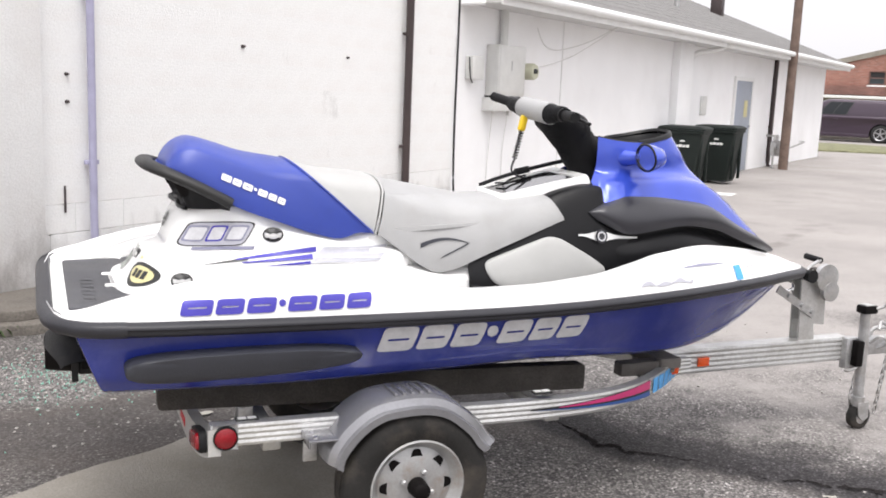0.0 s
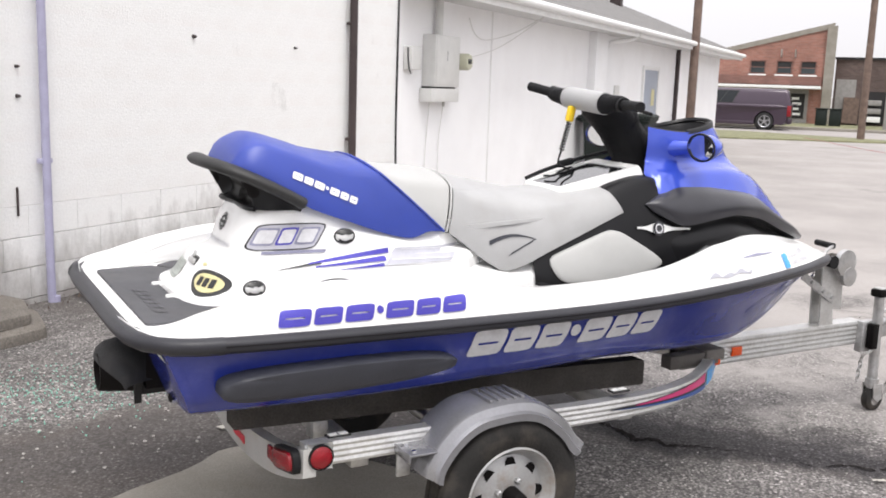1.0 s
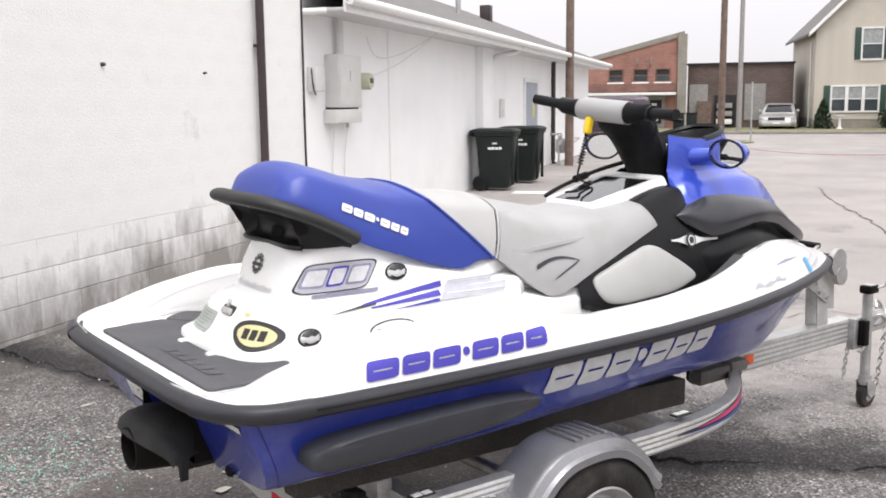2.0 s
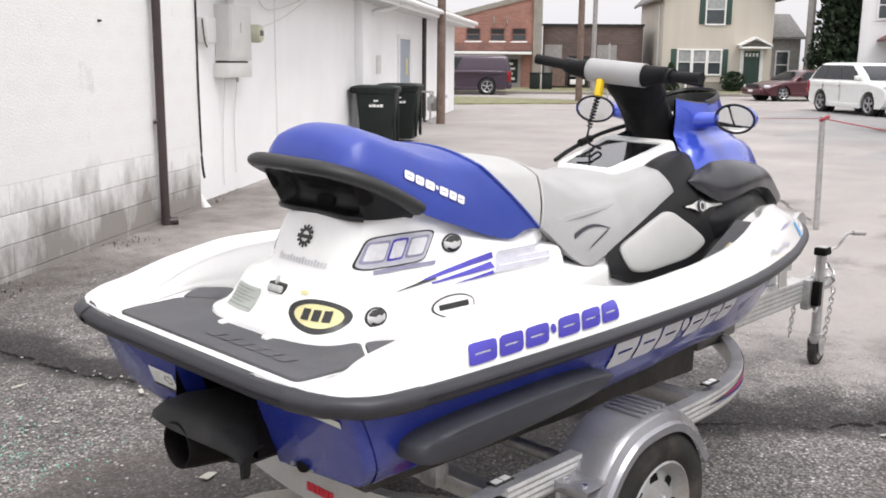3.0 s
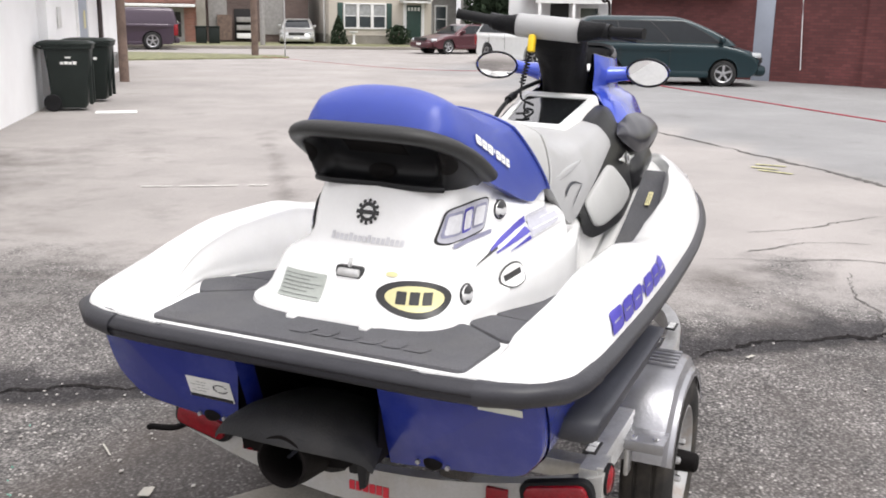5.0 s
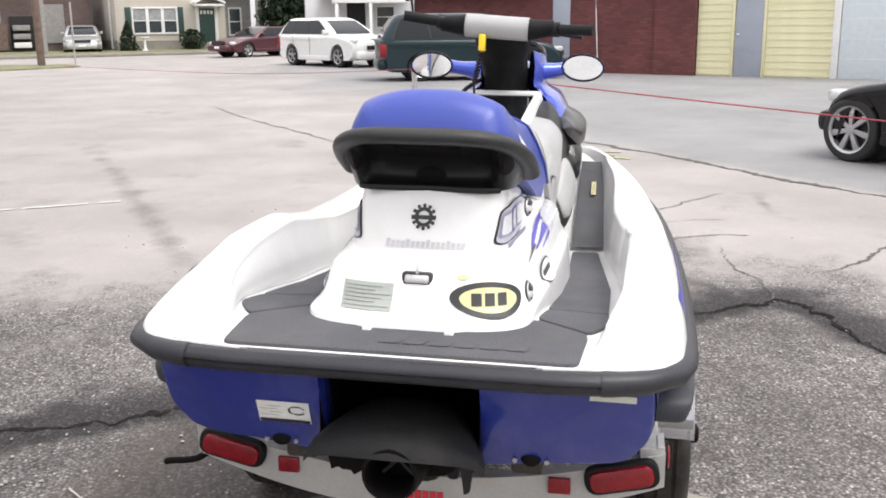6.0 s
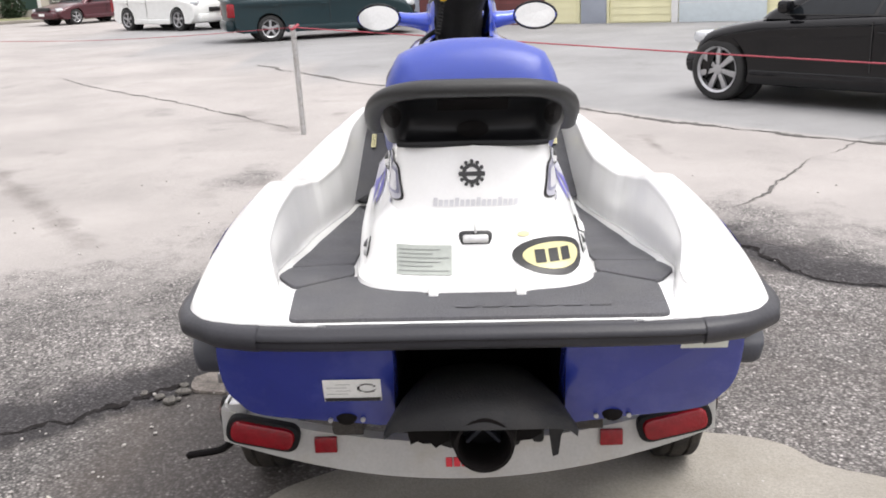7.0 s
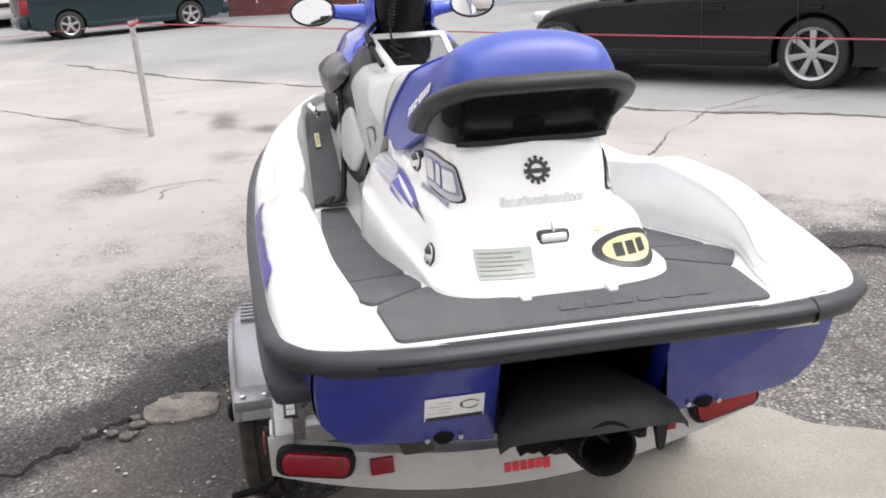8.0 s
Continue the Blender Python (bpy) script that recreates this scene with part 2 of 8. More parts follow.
def slab(outline, thick, axis="y", bevel=0.0, at=0.0):
    """A plate from a 2D outline: (x, z) for axis y, (x, y) for z, (y, z) for x; from at on by thick along the axis."""
    bm = bmesh.new()
    put = {"y": lambda a, b: (a, at, b), "z": lambda a, b: (a, b, at), "x": lambda a, b: (at, a, b)}[axis]
    f0 = bm.faces.new([bm.verts.new(put(a, b)) for a, b in outline])
    r = bmesh.ops.extrude_face_region(bm, geom=[f0])
    d = Vector({"y": (0, thick, 0), "z": (0, 0, thick), "x": (thick, 0, 0)}[axis])
    top = [v for v in r["geom"] if isinstance(v, bmesh.types.BMVert)]
    for v in top:
        v.co += d
    bmesh.ops.recalc_face_normals(bm, faces=bm.faces)
    if bevel:
        es = [e for e in bm.edges if all(v in top for v in e.verts)]
        bmesh.ops.bevel(bm, geom=es, offset=bevel, segments=2, affect="EDGES", profile=0.5)
    return bm


def rounded(outline, r, n=4):
    """An outline with its corners rounded."""
    out = []
    k = len(outline)
    for i in range(k):
        a, b, c = (Vector(outline[j % k]) for j in (i - 1, i, i + 1))
        u, v = a - b, c - b
        q = min(r, u.length * 0.45, v.length * 0.45)
        p0, p1 = b + u.normalized() * q, b + v.normalized() * q
        for j in range(n + 1):
            t = j / n
            out.append(tuple(p0 * (1 - t) ** 2 + b * 2 * t * (1 - t) + p1 * t * t))
    return out


def ellipse(cx, cy, a, b, n=28):
    return [(cx + a * math.cos(2 * math.pi * i / n), cy + b * math.sin(2 * math.pi * i / n)) for i in range(n)]


def tree_of(*bms):
    """The surfaces of some meshes, to lay prints on."""
    verts, polys = [], []
    for me in bms:
        k = len(verts)
        verts += [v.co.copy() for v in me.vertices]
        polys += [[i + k for i in p.vertices] for p in me.polygons]
    return BVHTree.FromPolygons(verts, polys)


def laid(grid, tree, way, lift=0.003, bm=None):
    """A print laid on a surface: rows of points, each pushed along way until it meets the surface, and lifted off it."""
    bm = bm or bmesh.new()
    w = Vector(way).normalized()
    rows = []
    for r in grid:
        row = []
        for p in r:
            hit, normal, _, _ = tree.ray_cast(Vector(p) - w * 0.6, w, 3.0)
            row.append(bm.verts.new(hit - w * lift) if hit is not None else None)
        rows.append(row)
    for a, b in zip(rows, rows[1:]):
        for i in range(len(a) - 1):
            q = (a[i], a[i + 1], b[i + 1], b[i])
            if all(v is not None for v in q):
                ds = [(q[j].co - q[j - 1].co).length for j in range(4)]
                if max(ds) < 0.12:
                    bm.faces.new(q)
    bmesh.ops.recalc_face_normals(bm, faces=bm.faces)
    return bm


def block(o, u, v, w, h, slant=0.0, nu=8, nv=5):
    """A slanted oblong of points from the corner o, w along u and h along v."""
    o, u, v = Vector(o), Vector(u), Vector(v)
    return [[o + u * (w * i / nu + slant * h * j / nv) + v * (h * j / nv) for i in range(nu + 1)] for j in range(nv + 1)]


def disc(c, u, v, a, b, n=28, rings=4, inner=0.0):
    c, u, v = Vector(c), Vector(u), Vector(v)
    return [[c + u * (a * k * math.cos(2 * math.pi * i / n)) + v * (b * k * math.sin(2 * math.pi * i / n)) for i in range(n + 1)] for k in [inner + (1 - inner) * j / rings for j in range(rings + 1)]]


def pill(c, u, v, a, b, slant=0.0, n=32, rings=4, power=0.45):
    """A leaning oblong with round corners, as rings of points from its middle outwards."""
    c, u, v = Vector(c), Vector(u), Vector(v)
    out = []
    for k in [j / rings for j in range(rings + 1)]:
        row = []
        for i in range(n + 1):
            q = 2 * math.pi * i / n
            x, y = math.copysign(abs(math.cos(q)) ** power, math.cos(q)) * a * k, math.copysign(abs(math.sin(q)) ** power, math.sin(q)) * b * k
            row.append(c + u * (x + slant * y) + v * y)
        out.append(row)
    return out


# ---- the jet ski: built along x, bow at +x, then leaned and turned a little on its trailer ----
SKI_POSE = pose(0, 0, 0.83, 0, 0, 0.8) @ pose(0, 0, 0, 1.1) @ pose(0, 0, -0.92)
ski = thing("jet_ski", SKI_POSE, "white and blue three-seat jet ski on an aluminium trailer", "jet ski")

edge_w = curve([(-0.03, 0.30), (-0.02, 0.42), (0.02, 0.52), (0.1, 0.565), (0.3, 0.582), (0.8, 0.592), (1.3, 0.585), (1.7, 0.56), (2.1, 0.50), (2.5, 0.39), (2.8, 0.265), (3.0, 0.15), (3.09, 0.07), (3.12, 0.0)])
edge_z = curve([(-0.03, 0.92), (0.6, 0.91), (1.5, 0.90), (2.3, 0.905), (2.8, 0.895), (3.12, 0.865)])
ridge_z = curve([(-0.03, 0.925), (0.05, 0.945), (0.15, 0.975), (0.3, 1.01), (0.5, 1.035), (0.75, 1.03), (0.95, 0.995), (1.2, 0.96), (1.5, 0.953), (1.75, 0.97), (1.95, 1.007), (2.1, 1.032), (2.3, 1.04), (2.5, 1.02), (2.7, 0.985), (2.9, 0.94), (3.12, 0.87)])
ridge_in = curve([(-0.03, 0.06), (0.2, 0.07), (0.6, 0.075), (1.2, 0.07), (1.8, 0.075), (2.3, 0.12), (2.7, 0.13), (3.0, 0.09), (3.12, 0.0)])
floor_z = curve([(-0.03, 0.915), (0.28, 0.915), (0.45, 0.895), (0.8, 0.835), (1.2, 0.79), (1.62, 0.755), (1.72, 0.785), (2.05, 0.935), (2.2, 1.0), (2.3, 1.02), (3.12, 0.86)])
lip_in = curve([(-0.03, 0.02), (0.1, 0.07), (0.2, 0.10), (0.35, 0.088), (0.6, 0.07), (0.9, 0.058), (1.10, 0.06), (1.20, 0.095), (1.4, 0.088), (1.65, 0.07), (2.0, 0.03), (2.3, 0.02), (3.12, 0.0)])
floor_y = curve([(-0.03, 0.36), (0.15, 0.385), (0.35, 0.425), (0.9, 0.44), (1.3, 0.415), (1.7, 0.38), (2.1, 0.36), (2.4, 0.22), (3.12, 0.0)])


def steps_between(a, b, n):
    return [a + (b - a) * i / n for i in range(n + 1)]


def deck_row(x):
    w, ze, zr, zf = edge_w(x), edge_z(x), ridge_z(x), floor_z(x)
    yr = max(w - ridge_in(x), 0.0)
    yf = min(floor_y(x), max(yr - 0.035, 0.0))
    zf = min(zf, zr - 0.004)
    yl = max(yr - lip_in(x), yf + min(0.022, (yr - yf) * 0.6))
    zl = max(zr - 0.30 * (yr - yl) * max(0.0, 1 - x / 2.4), zf + 0.003)
    out = [(w, ze), (w - 0.004, ze + 0.012), ((w + yr) / 2 + 0.016, (ze + zr) / 2 + 0.01), (yr + 0.012, zr - 0.008), (yr, zr), (yr * 0.55 + yl * 0.45, zr * 0.65 + zl * 0.35 + 0.002), (yl, zl), (yl - (yl - yf) * 0.16, zl - (zl - zf) * 0.14), (yf + (yl - yf) * 0.45, zf + (zl - zf) * 0.45), (yf + 0.006, zf + min(0.012, (zl - zf) * 0.2)), (yf - 0.012, zf), (yf * 0.5, zf), (0, zf)]
    pts = spline([(x, max(y, 0), z) for y, z in reversed(out)], 4)
    return mirror_y([Vector((p.x, max(p.y, 0), p.z)) for p in pts])


deck_xs = steps_between(-0.03, 0.15, 10)[:-1] + steps_between(0.15, 2.7, 80)[:-1] + steps_between(2.7, 3.12, 20)
bm = sheet([deck_row(x) for x in deck_xs])
tidy(bm)
deck = part("deck", bm, gel_white, ski, "glossy white moulded deck with deep footwells", smooth=80)

# hull: blue sides, chine and a shallow vee
chine_y = curve([(0.07, 0.50), (0.4, 0.50), (1.2, 0.49), (1.7, 0.445), (2.2, 0.335), (2.5, 0.245), (2.7, 0.175), (2.9, 0.095), (3.05, 0.03), (3.1, 0.0)])
chine_z = curve([(0.07, 0.715), (0.8, 0.70), (1.5, 0.702), (1.8, 0.685), (2.1, 0.658), (2.3, 0.648), (2.5, 0.668), (2.7, 0.715), (2.9, 0.785), (3.05, 0.845), (3.1, 0.86)])
keel_z = curve([(0.07, 0.62), (1.2, 0.60), (1.8, 0.585), (2.3, 0.570), (2.6, 0.62), (2.8, 0.685), (3.0, 0.80), (3.1, 0.86)])


def hull_row(x):
    w, ze, cy, cz, kz = max(edge_w(x) - 0.034, 0), edge_z(x) - 0.02, chine_y(x), chine_z(x), keel_z(x)
    soft = max(0.0, min(1.0, (2.2 - x) / 0.8))
    cy, kz = min(cy, w), min(kz, cz)
    side = [(x, w, ze), (x, w - 0.012, ze - 0.02), (x, (w * 2 + cy) / 3, ze * 0.6 + cz * 0.4), (x, cy + 0.012, cz + 0.025 + 0.02 * soft), (x, cy - 0.008 * soft, cz + 0.004 * soft), (x, cy - 0.03 - 0.025 * soft, cz - 0.03 - 0.004 * soft), (x, cy * 0.55, cz * 0.4 + kz * 0.6), (x, 0, kz)]
    pts = spline(list(reversed(side)), 4)
    rake = 0.38 * max(0.0, 1 - (x - 0.075) / 0.5)
    return mirror_y([Vector((p.x + max(0, 0.87 - p.z) * rake, max(p.y, 0), p.z)) for p in pts])


bm = sheet([hull_row(x) for x in steps_between(0.075, 2.4, 60)[:-1] + steps_between(2.4, 3.1, 24)])
tidy(bm)
hull = part("hull", bm, gel_blue, ski, "glossy deep blue hull with vee bottom")

# transom: two blue halves beside the pump tunnel
for s in (-1, 1):
    section = [p for p in hull_row(0.075) if p.y > 0.17]
    outline = [(s * 0.165, 0.90), (s * 0.165, section[0].z - 0.003)] + [(s * (p.y - 0.004), p.z) for p in section] + [(s * section[-1].y, 0.90)]
    bm = slab(outline, -0.06, "x", 0.010, at=0.126)
    for v in bm.verts:
        v.co.x += (0.87 - v.co.z) * 0.38 - 0.022
    half = part("transom_panel", bm, gel_blue, ski)
    bm = spin([(0.0, 0.0), (0.017, 0.0), (0.017, 0.006), (0.012, 0.010), (0.008, 0.012), (0.0, 0.012)], "x", 20)
    for v in bm.verts:
        v.co.x = -v.co.x
        v.co.y *= 1.25
    part("drain_plug", bm, hub_black, half, "black round drain plug", at=pose(0.122, s * 0.27, 0.676, 0, 20, 0))
    for k in (-1, 1):
        part("bolt", spin([(0.0, 0), (0.005, 0), (0.005, 0.008), (0.003, 0.010), (0, 0.010)], "x", 10), galvanised, half, at=pose(0.112, s * 0.27 + k * 0.033, 0.672))
tun = bmesh.new()
tun = box(0.07, -0.168, 0.672, 0.75, 0.168, 0.89, bm=tun)
tun.faces.ensure_lookup_table()
bmesh.ops.delete(tun, geom=[fc for fc in tun.faces if fc.calc_center_median().x < 0.075], context="FACES")
part("pump_tunnel", tun, hub_black, ski)

# rubber bumper round the rim
rim = [Vector((x, edge_w(x) - 0.004, edge_z(x) - 0.012)) for x in steps_between(0.0, 2.6, 44)[:-1] + steps_between(2.6, 3.119, 22)]
stern = [Vector((-0.034 + 0.034 * (y / 0.47) ** 8, y, edge_z(0) - 0.012)) for y in steps_between(-0.47, 0.47, 44)]
line = [Vector((p.x, -p.y, p.z)) for p in rim] + [p for p in reversed(rim)]
loop = [p for p in reversed(line)] + stern[1:-1]
loop = [Vector((p.x, p.y, p.z)) for p in loop]


def bumper_mesh(loop):
    bm = bmesh.new()
    prof = rounded([(-0.018, 0.022), (0.008, 0.022), (0.023, 0.012), (0.026, 0.003), (0.019, 0.000), (0.020, -0.012), (0.008, -0.022), (-0.030, -0.024)], 0.004, 2)
    rings = []
    n = len(loop)
    for i, p in enumerate(loop):
        d = (loop[(i + 1) % n] - loop[i - 1])
        d.z = 0
        out = Vector((d.y, -d.x, 0)).normalized()
        if out.dot(Vector((p.x - 1.2, p.y, 0))) < 0:
            out = -out
        rings.append([p + out * a + Vector((0, 0, b)) for a, b in prof])
    rings.append(rings[0])
    return tidy(sheet(rings, closed=True, bm=bm))


bumper = part("bumper", bumper_mesh(loop), bumper_rubber, ski, "dark grey rubber bumper rail")
for s in (-1, 1):
    corner = [p for p in loop if p.x < 0.19 and s * p.y > 0.40]
    corner.sort(key=lambda p: math.atan2(s * p.y - 0.40, p.x - 0.19) % 6.283)
    mid = Vector((0.19, s * 0.40, corner[0].z))
    rows = []
    for k, p in enumerate(corner):
        out = (p - mid)
        out.z = 0
        out.normalize()
        swell = 0.002 if 0 < k < len(corner) - 1 else 0.001
        rows.append([p + out * (a + swell) + Vector((0, 0, b)) for a, b in rounded([(-0.020, 0.0235), (0.009, 0.0235), (0.024, 0.014), (0.027, 0.0), (0.022, -0.013), (0.009, -0.0235), (-0.032, -0.0255)], 0.006, 2)])
    part("bumper_corner", tidy(sheet(rows)), corner_rubber, bumper, "thicker grey rubber corner pad")

# seat base: white pedestal, rounded at the stern
tail = curve([(0.90, 0.170), (0.932, 0.178), (0.944, 0.205), (0.96, 0.224), (1.0, 0.25), (1.025, 0.268), (1.045, 0.322), (1.13, 0.352), (1.2, 0.39), (1.3, 0.43)])
half_w = curve([(0.75, 0.295), (0.90, 0.285), (0.932, 0.28), (0.944, 0.264), (1.0, 0.25), (1.02, 0.243), (1.045, 0.218), (1.1, 0.21), (1.2, 0.198), (1.3, 0.175)])


def base_ring(z, front=1.95):
    x0, w = tail(z), half_w(z)
    w0 = w * (0.90 if z < 1.04 else 0.86)
    out = []
    for i in range(33):
        a = -math.pi / 2 + math.pi * i / 32
        c, s = math.cos(a), math.sin(a)
        out.append((x0 + 0.17 * (1 - abs(c) ** 0.55), w0 * math.copysign(abs(s) ** 0.62, s)))
    left = [(x, curve([(x0 + 0.17, w0), (0.8, w), (1.4, w + 0.01), (front, w)])(x)) for x in steps_between(0.62, front, 14)]
    return [Vector((x, -y, z)) for x, y in reversed(left)] + [Vector((x, y, z)) for x, y in out] + [Vector((x, y, z)) for x, y in left]


seat_top = curve([(0.33, 1.30), (0.345, 1.345), (0.37, 1.385), (0.42, 1.408), (0.5, 1.39), (0.6, 1.36), (0.75, 1.335), (0.87, 1.305), (1.04, 1.288), (1.09, 1.265), (1.14, 1.245), (1.21, 1.23), (1.35, 1.208), (1.5, 1.205), (1.7, 1.225), (1.85, 1.25)])
seat_low = curve([(0.33, 1.315), (0.40, 1.285), (0.48, 1.235), (0.56, 1.19), (0.7, 1.14), (0.82, 1.10), (0.9, 1.085), (0.97, 1.105), (1.02, 1.10), (1.1, 1.05), (1.2, 0.98), (1.26, 0.955), (1.32, 0.965), (1.42, 1.005), (1.6, 1.075), (1.8, 1.15)])
seat_half = curve([(0.33, 0.12), (0.36, 0.17), (0.42, 0.19), (0.6, 0.205), (0.9, 0.218), (1.2, 0.232), (1.5, 0.235), (1.8, 0.225)])


zs = [0.72, 0.80, 0.86, 0.90, 0.915, 0.925, 0.932, 0.938, 0.944, 0.96, 0.98, 1.0, 1.012, 1.022, 1.03, 1.038, 1.05, 1.07, 1.09, 1.11, 1.13, 1.15, 1.17, 1.19]
bm = sheet([base_ring(z) for z in zs], closed=True)
for v in bm.verts:
    low, wide = seat_low(v.co.x), seat_half(v.co.x)
    if v.co.z > low - 0.01 and v.co.x > 0.45:
        v.co.y *= min(1.0, 0.8 * wide / max(abs(v.co.y), 1e-4)) if abs(v.co.y) > 0.8 * wide else 1.0
        v.co.z = min(v.co.z, low + 0.05)
    if v.co.x > 1.12:
        v.co.y *= 1 - 0.24 * min(1.0, (v.co.x - 1.12) / 0.30)
    v.co.z = max(v.co.z, floor_z(v.co.x) - 0.02)
cap(bm)
seat_base = part("seat_base", bm, gel_white, ski, "white moulded seat pedestal with stickers")

# seats
def seat_row(s, k, grow=0.0, crown=0.55):
    zt = seat_top(s)
    zl, xl = seat_low(s), s
    for _ in range(12):
        xl = s + k * (zt - zl)
        zl = zl * 0.5 + seat_low(xl) * 0.5
    w = seat_half(xl)
    row = []
    for i in range(19):
        a = i / 18
        if a < 0.55:
            q = a / 0.55
            y, d = w * 0.80 * q, 0.20 * q ** 2.6
        else:
            q = (a - 0.55) / 0.45
            y, d = w * (0.80 + 0.20 * math.sin(q * math.pi / 2)), 0.20 + 0.80 * q ** 1.15
        z = zt - (zt - zl) * d
        row.append(Vector((s + k * (zt - z), y + (grow if y > 0 else 0) * min(1, y / 0.05), z + grow)))
    row.append(Vector((row[-1].x, w - 0.03, zl + 0.004)))
    return mirror_y(row)


def seat_part(name, mat, spans, parent, label=""):
    return part(name, cap(sheet([seat_row(s, k) for s, k in spans])), mat, parent, label, smooth=55)


def span(s0, s1, k0, k1, n=26):
    return [(s0 + (s1 - s0) * i / n, k0 + (k1 - k0) * i / n) for i in range(n + 1)]


seat = part("seat", cap(sheet([seat_row(s, k) for s, k in span(1.075, 1.715, -0.25, 0.55, 30)])), vinyl_grey, ski, "grey vinyl two-piece seat", smooth=55)
rear_seat = seat_part("rear_seat", vinyl_blue, span(0.33, 0.745, 0.0, 1.15, 30), seat, "raised blue vinyl rear seat bolster")
seat_part("rear_seat_insert", vinyl_pale, span(0.752, 1.06, 1.12, -0.25, 24), seat, "pale grey vinyl insert")
for s, k, m in ((1.067, -0.25, vinyl_pale), (0.748, 1.135, vinyl_blue)):
    row = seat_row(s, k, 0.002)[1:-1]
    part("piping", tube(row, 0.004, 6, 1), m, seat)

# black console that carries knee pads and the steering column
con_top = curve([(1.38, 1.05), (1.6, 1.15), (1.70, 1.215), (1.80, 1.25), (1.90, 1.268), (2.0, 1.25), (2.1, 1.17), (2.3, 1.10), (2.6, 1.02)])
con_half = curve([(1.38, 0.242), (1.6, 0.262), (1.9, 0.268), (2.2, 0.262), (2.6, 0.17)])
con_low = curve([(1.38, 0.90), (1.5, 0.865), (1.8, 0.86), (2.1, 0.93), (2.6, 0.97)])


def console_row(x):
    t, w, lo = con_top(x), con_half(x), con_low(x)
    pts = spline([(x, 0, t), (x, w * 0.5, t - 0.005), (x, w * 0.68, t - 0.03), (x, w * 0.86, t - (t - lo) * 0.35), (x, w * 0.97, t - (t - lo) * 0.7), (x, w, lo)], 4)
    return mirror_y(pts)


bm = cap(sheet([console_row(x) for x in steps_between(1.38, 2.6, 36)]))
console = part("console", bm, black_plastic, ski, "glossy black plastic console with knee pads")
con_tree = tree_of(console.data, seat.data)


def wrapped(outline, tree, s, thick, name, mat, parent, label="", rim=0.012):
    """A pad with the given (x, z) outline laid on a side of the body, with a rounded rim."""
    cx = sum(p[0] for p in outline) / len(outline)
    cz = sum(p[1] for p in outline) / len(outline)
    bm = bmesh.new()
    rows = []
    for k, up in ((1.0, -0.004), (1.0, thick * 0.5), (0.97, thick * 0.85), (0.93, thick), (0.8, thick * 1.05), (0.6, thick * 1.08), (0.4, thick * 1.1), (0.2, thick * 1.1), (0.0, thick * 1.1)):
        row = []
        for x, z in outline:
            px, pz = cx + (x - cx) * k, cz + (z - cz) * k
            hit = tree.ray_cast(Vector((px, s * 1.0, pz)), Vector((0, -s, 0)))[0]
            row.append(Vector((px, (hit.y if hit else s * 0.25) + s * up, pz)))
        rows.append(row)
    return part(name, tidy(sheet(rows, closed=True, bm=bm)), mat, parent, label)


con_only = tree_of(console.data)
for s in (-1, 1):
    wrapped(rounded([(1.43, 0.985), (1.475, 0.905), (1.56, 0.893), (1.82, 0.905), (1.95, 0.945), (1.87, 1.0), (1.715, 1.085)], 0.05, 5), con_only, s, 0.012, "knee_pad", vinyl_pale, console, "pale grey padded knee panel")
    bm = laid([[Vector((x, s * 0.3, 1.077 + (j - 0.5) * 0.030 * math.exp(-((x - 1.91) / 0.042) ** 2) + (j - 0.5) * 0.013 * max(0, 1 - abs(x - 1.95) / 0.25) - (x - 1.9) * 0.06)) for x in steps_between(1.815, 2.20, 30)] for j in (0, 0.5, 1)], con_only, (0, -s, 0), 0.010)
    part("badge_blade", bm, badge_silver, console, "silver pointed badge")
    bm = laid(disc((1.91, s * 0.3, 1.077), (1, 0, 0), (0, 0, 1), 0.026, 0.026), con_only, (0, -s, 0), 0.016)
    part("badge", bm, purple_grey, console)
    bm = laid(disc((1.91, s * 0.3, 1.077), (1, 0, 0), (0, 0, 1), 0.018, 0.018, inner=0.7), con_only, (0, -s, 0), 0.018)
    part("badge_ring", bm, ink_silver, console)

# hood: a blue cowl round the gauges that flows into the bonnet, dark shoulders, black flanks; the angle runs from the nose aft
hood_top = curve([(1.9, 1.268), (2.1, 1.282), (2.3, 1.282), (2.45, 1.262), (2.52, 1.235), (2.6, 1.188), (2.75, 1.095), (2.85, 1.028), (2.94, 0.955)])
edge_x = curve([(0, 2.935), (12, 2.89), (25, 2.78), (40, 2.60), (58, 2.42), (80, 2.28), (100, 2.15), (120, 2.04), (134, 1.945), (142, 1.915)])
edge_y = curve([(0, 0.0), (12, 0.062), (25, 0.115), (40, 0.165), (58, 0.205), (80, 0.222), (100, 0.225), (120, 0.22), (134, 0.205), (142, 0.148)])
edge_h = curve([(0, 0.957), (12, 0.975), (25, 1.022), (40, 1.10), (58, 1.185), (80, 1.207), (100, 1.22), (120, 1.222), (134, 1.196), (142, 1.27)])
low_x = curve([(0, 2.94), (12, 2.90), (25, 2.79), (40, 2.62), (58, 2.42), (80, 2.27), (100, 2.14), (120, 2.02), (134, 1.90)])
low_y = curve([(0, 0.0), (12, 0.078), (25, 0.15), (40, 0.212), (58, 0.265), (80, 0.292), (100, 0.296), (120, 0.280), (134, 0.240)])
low_h = curve([(0, 0.945), (12, 0.953), (25, 0.978), (40, 1.03), (58, 1.095), (80, 1.115), (100, 1.102), (120, 1.085), (134, 1.135)])


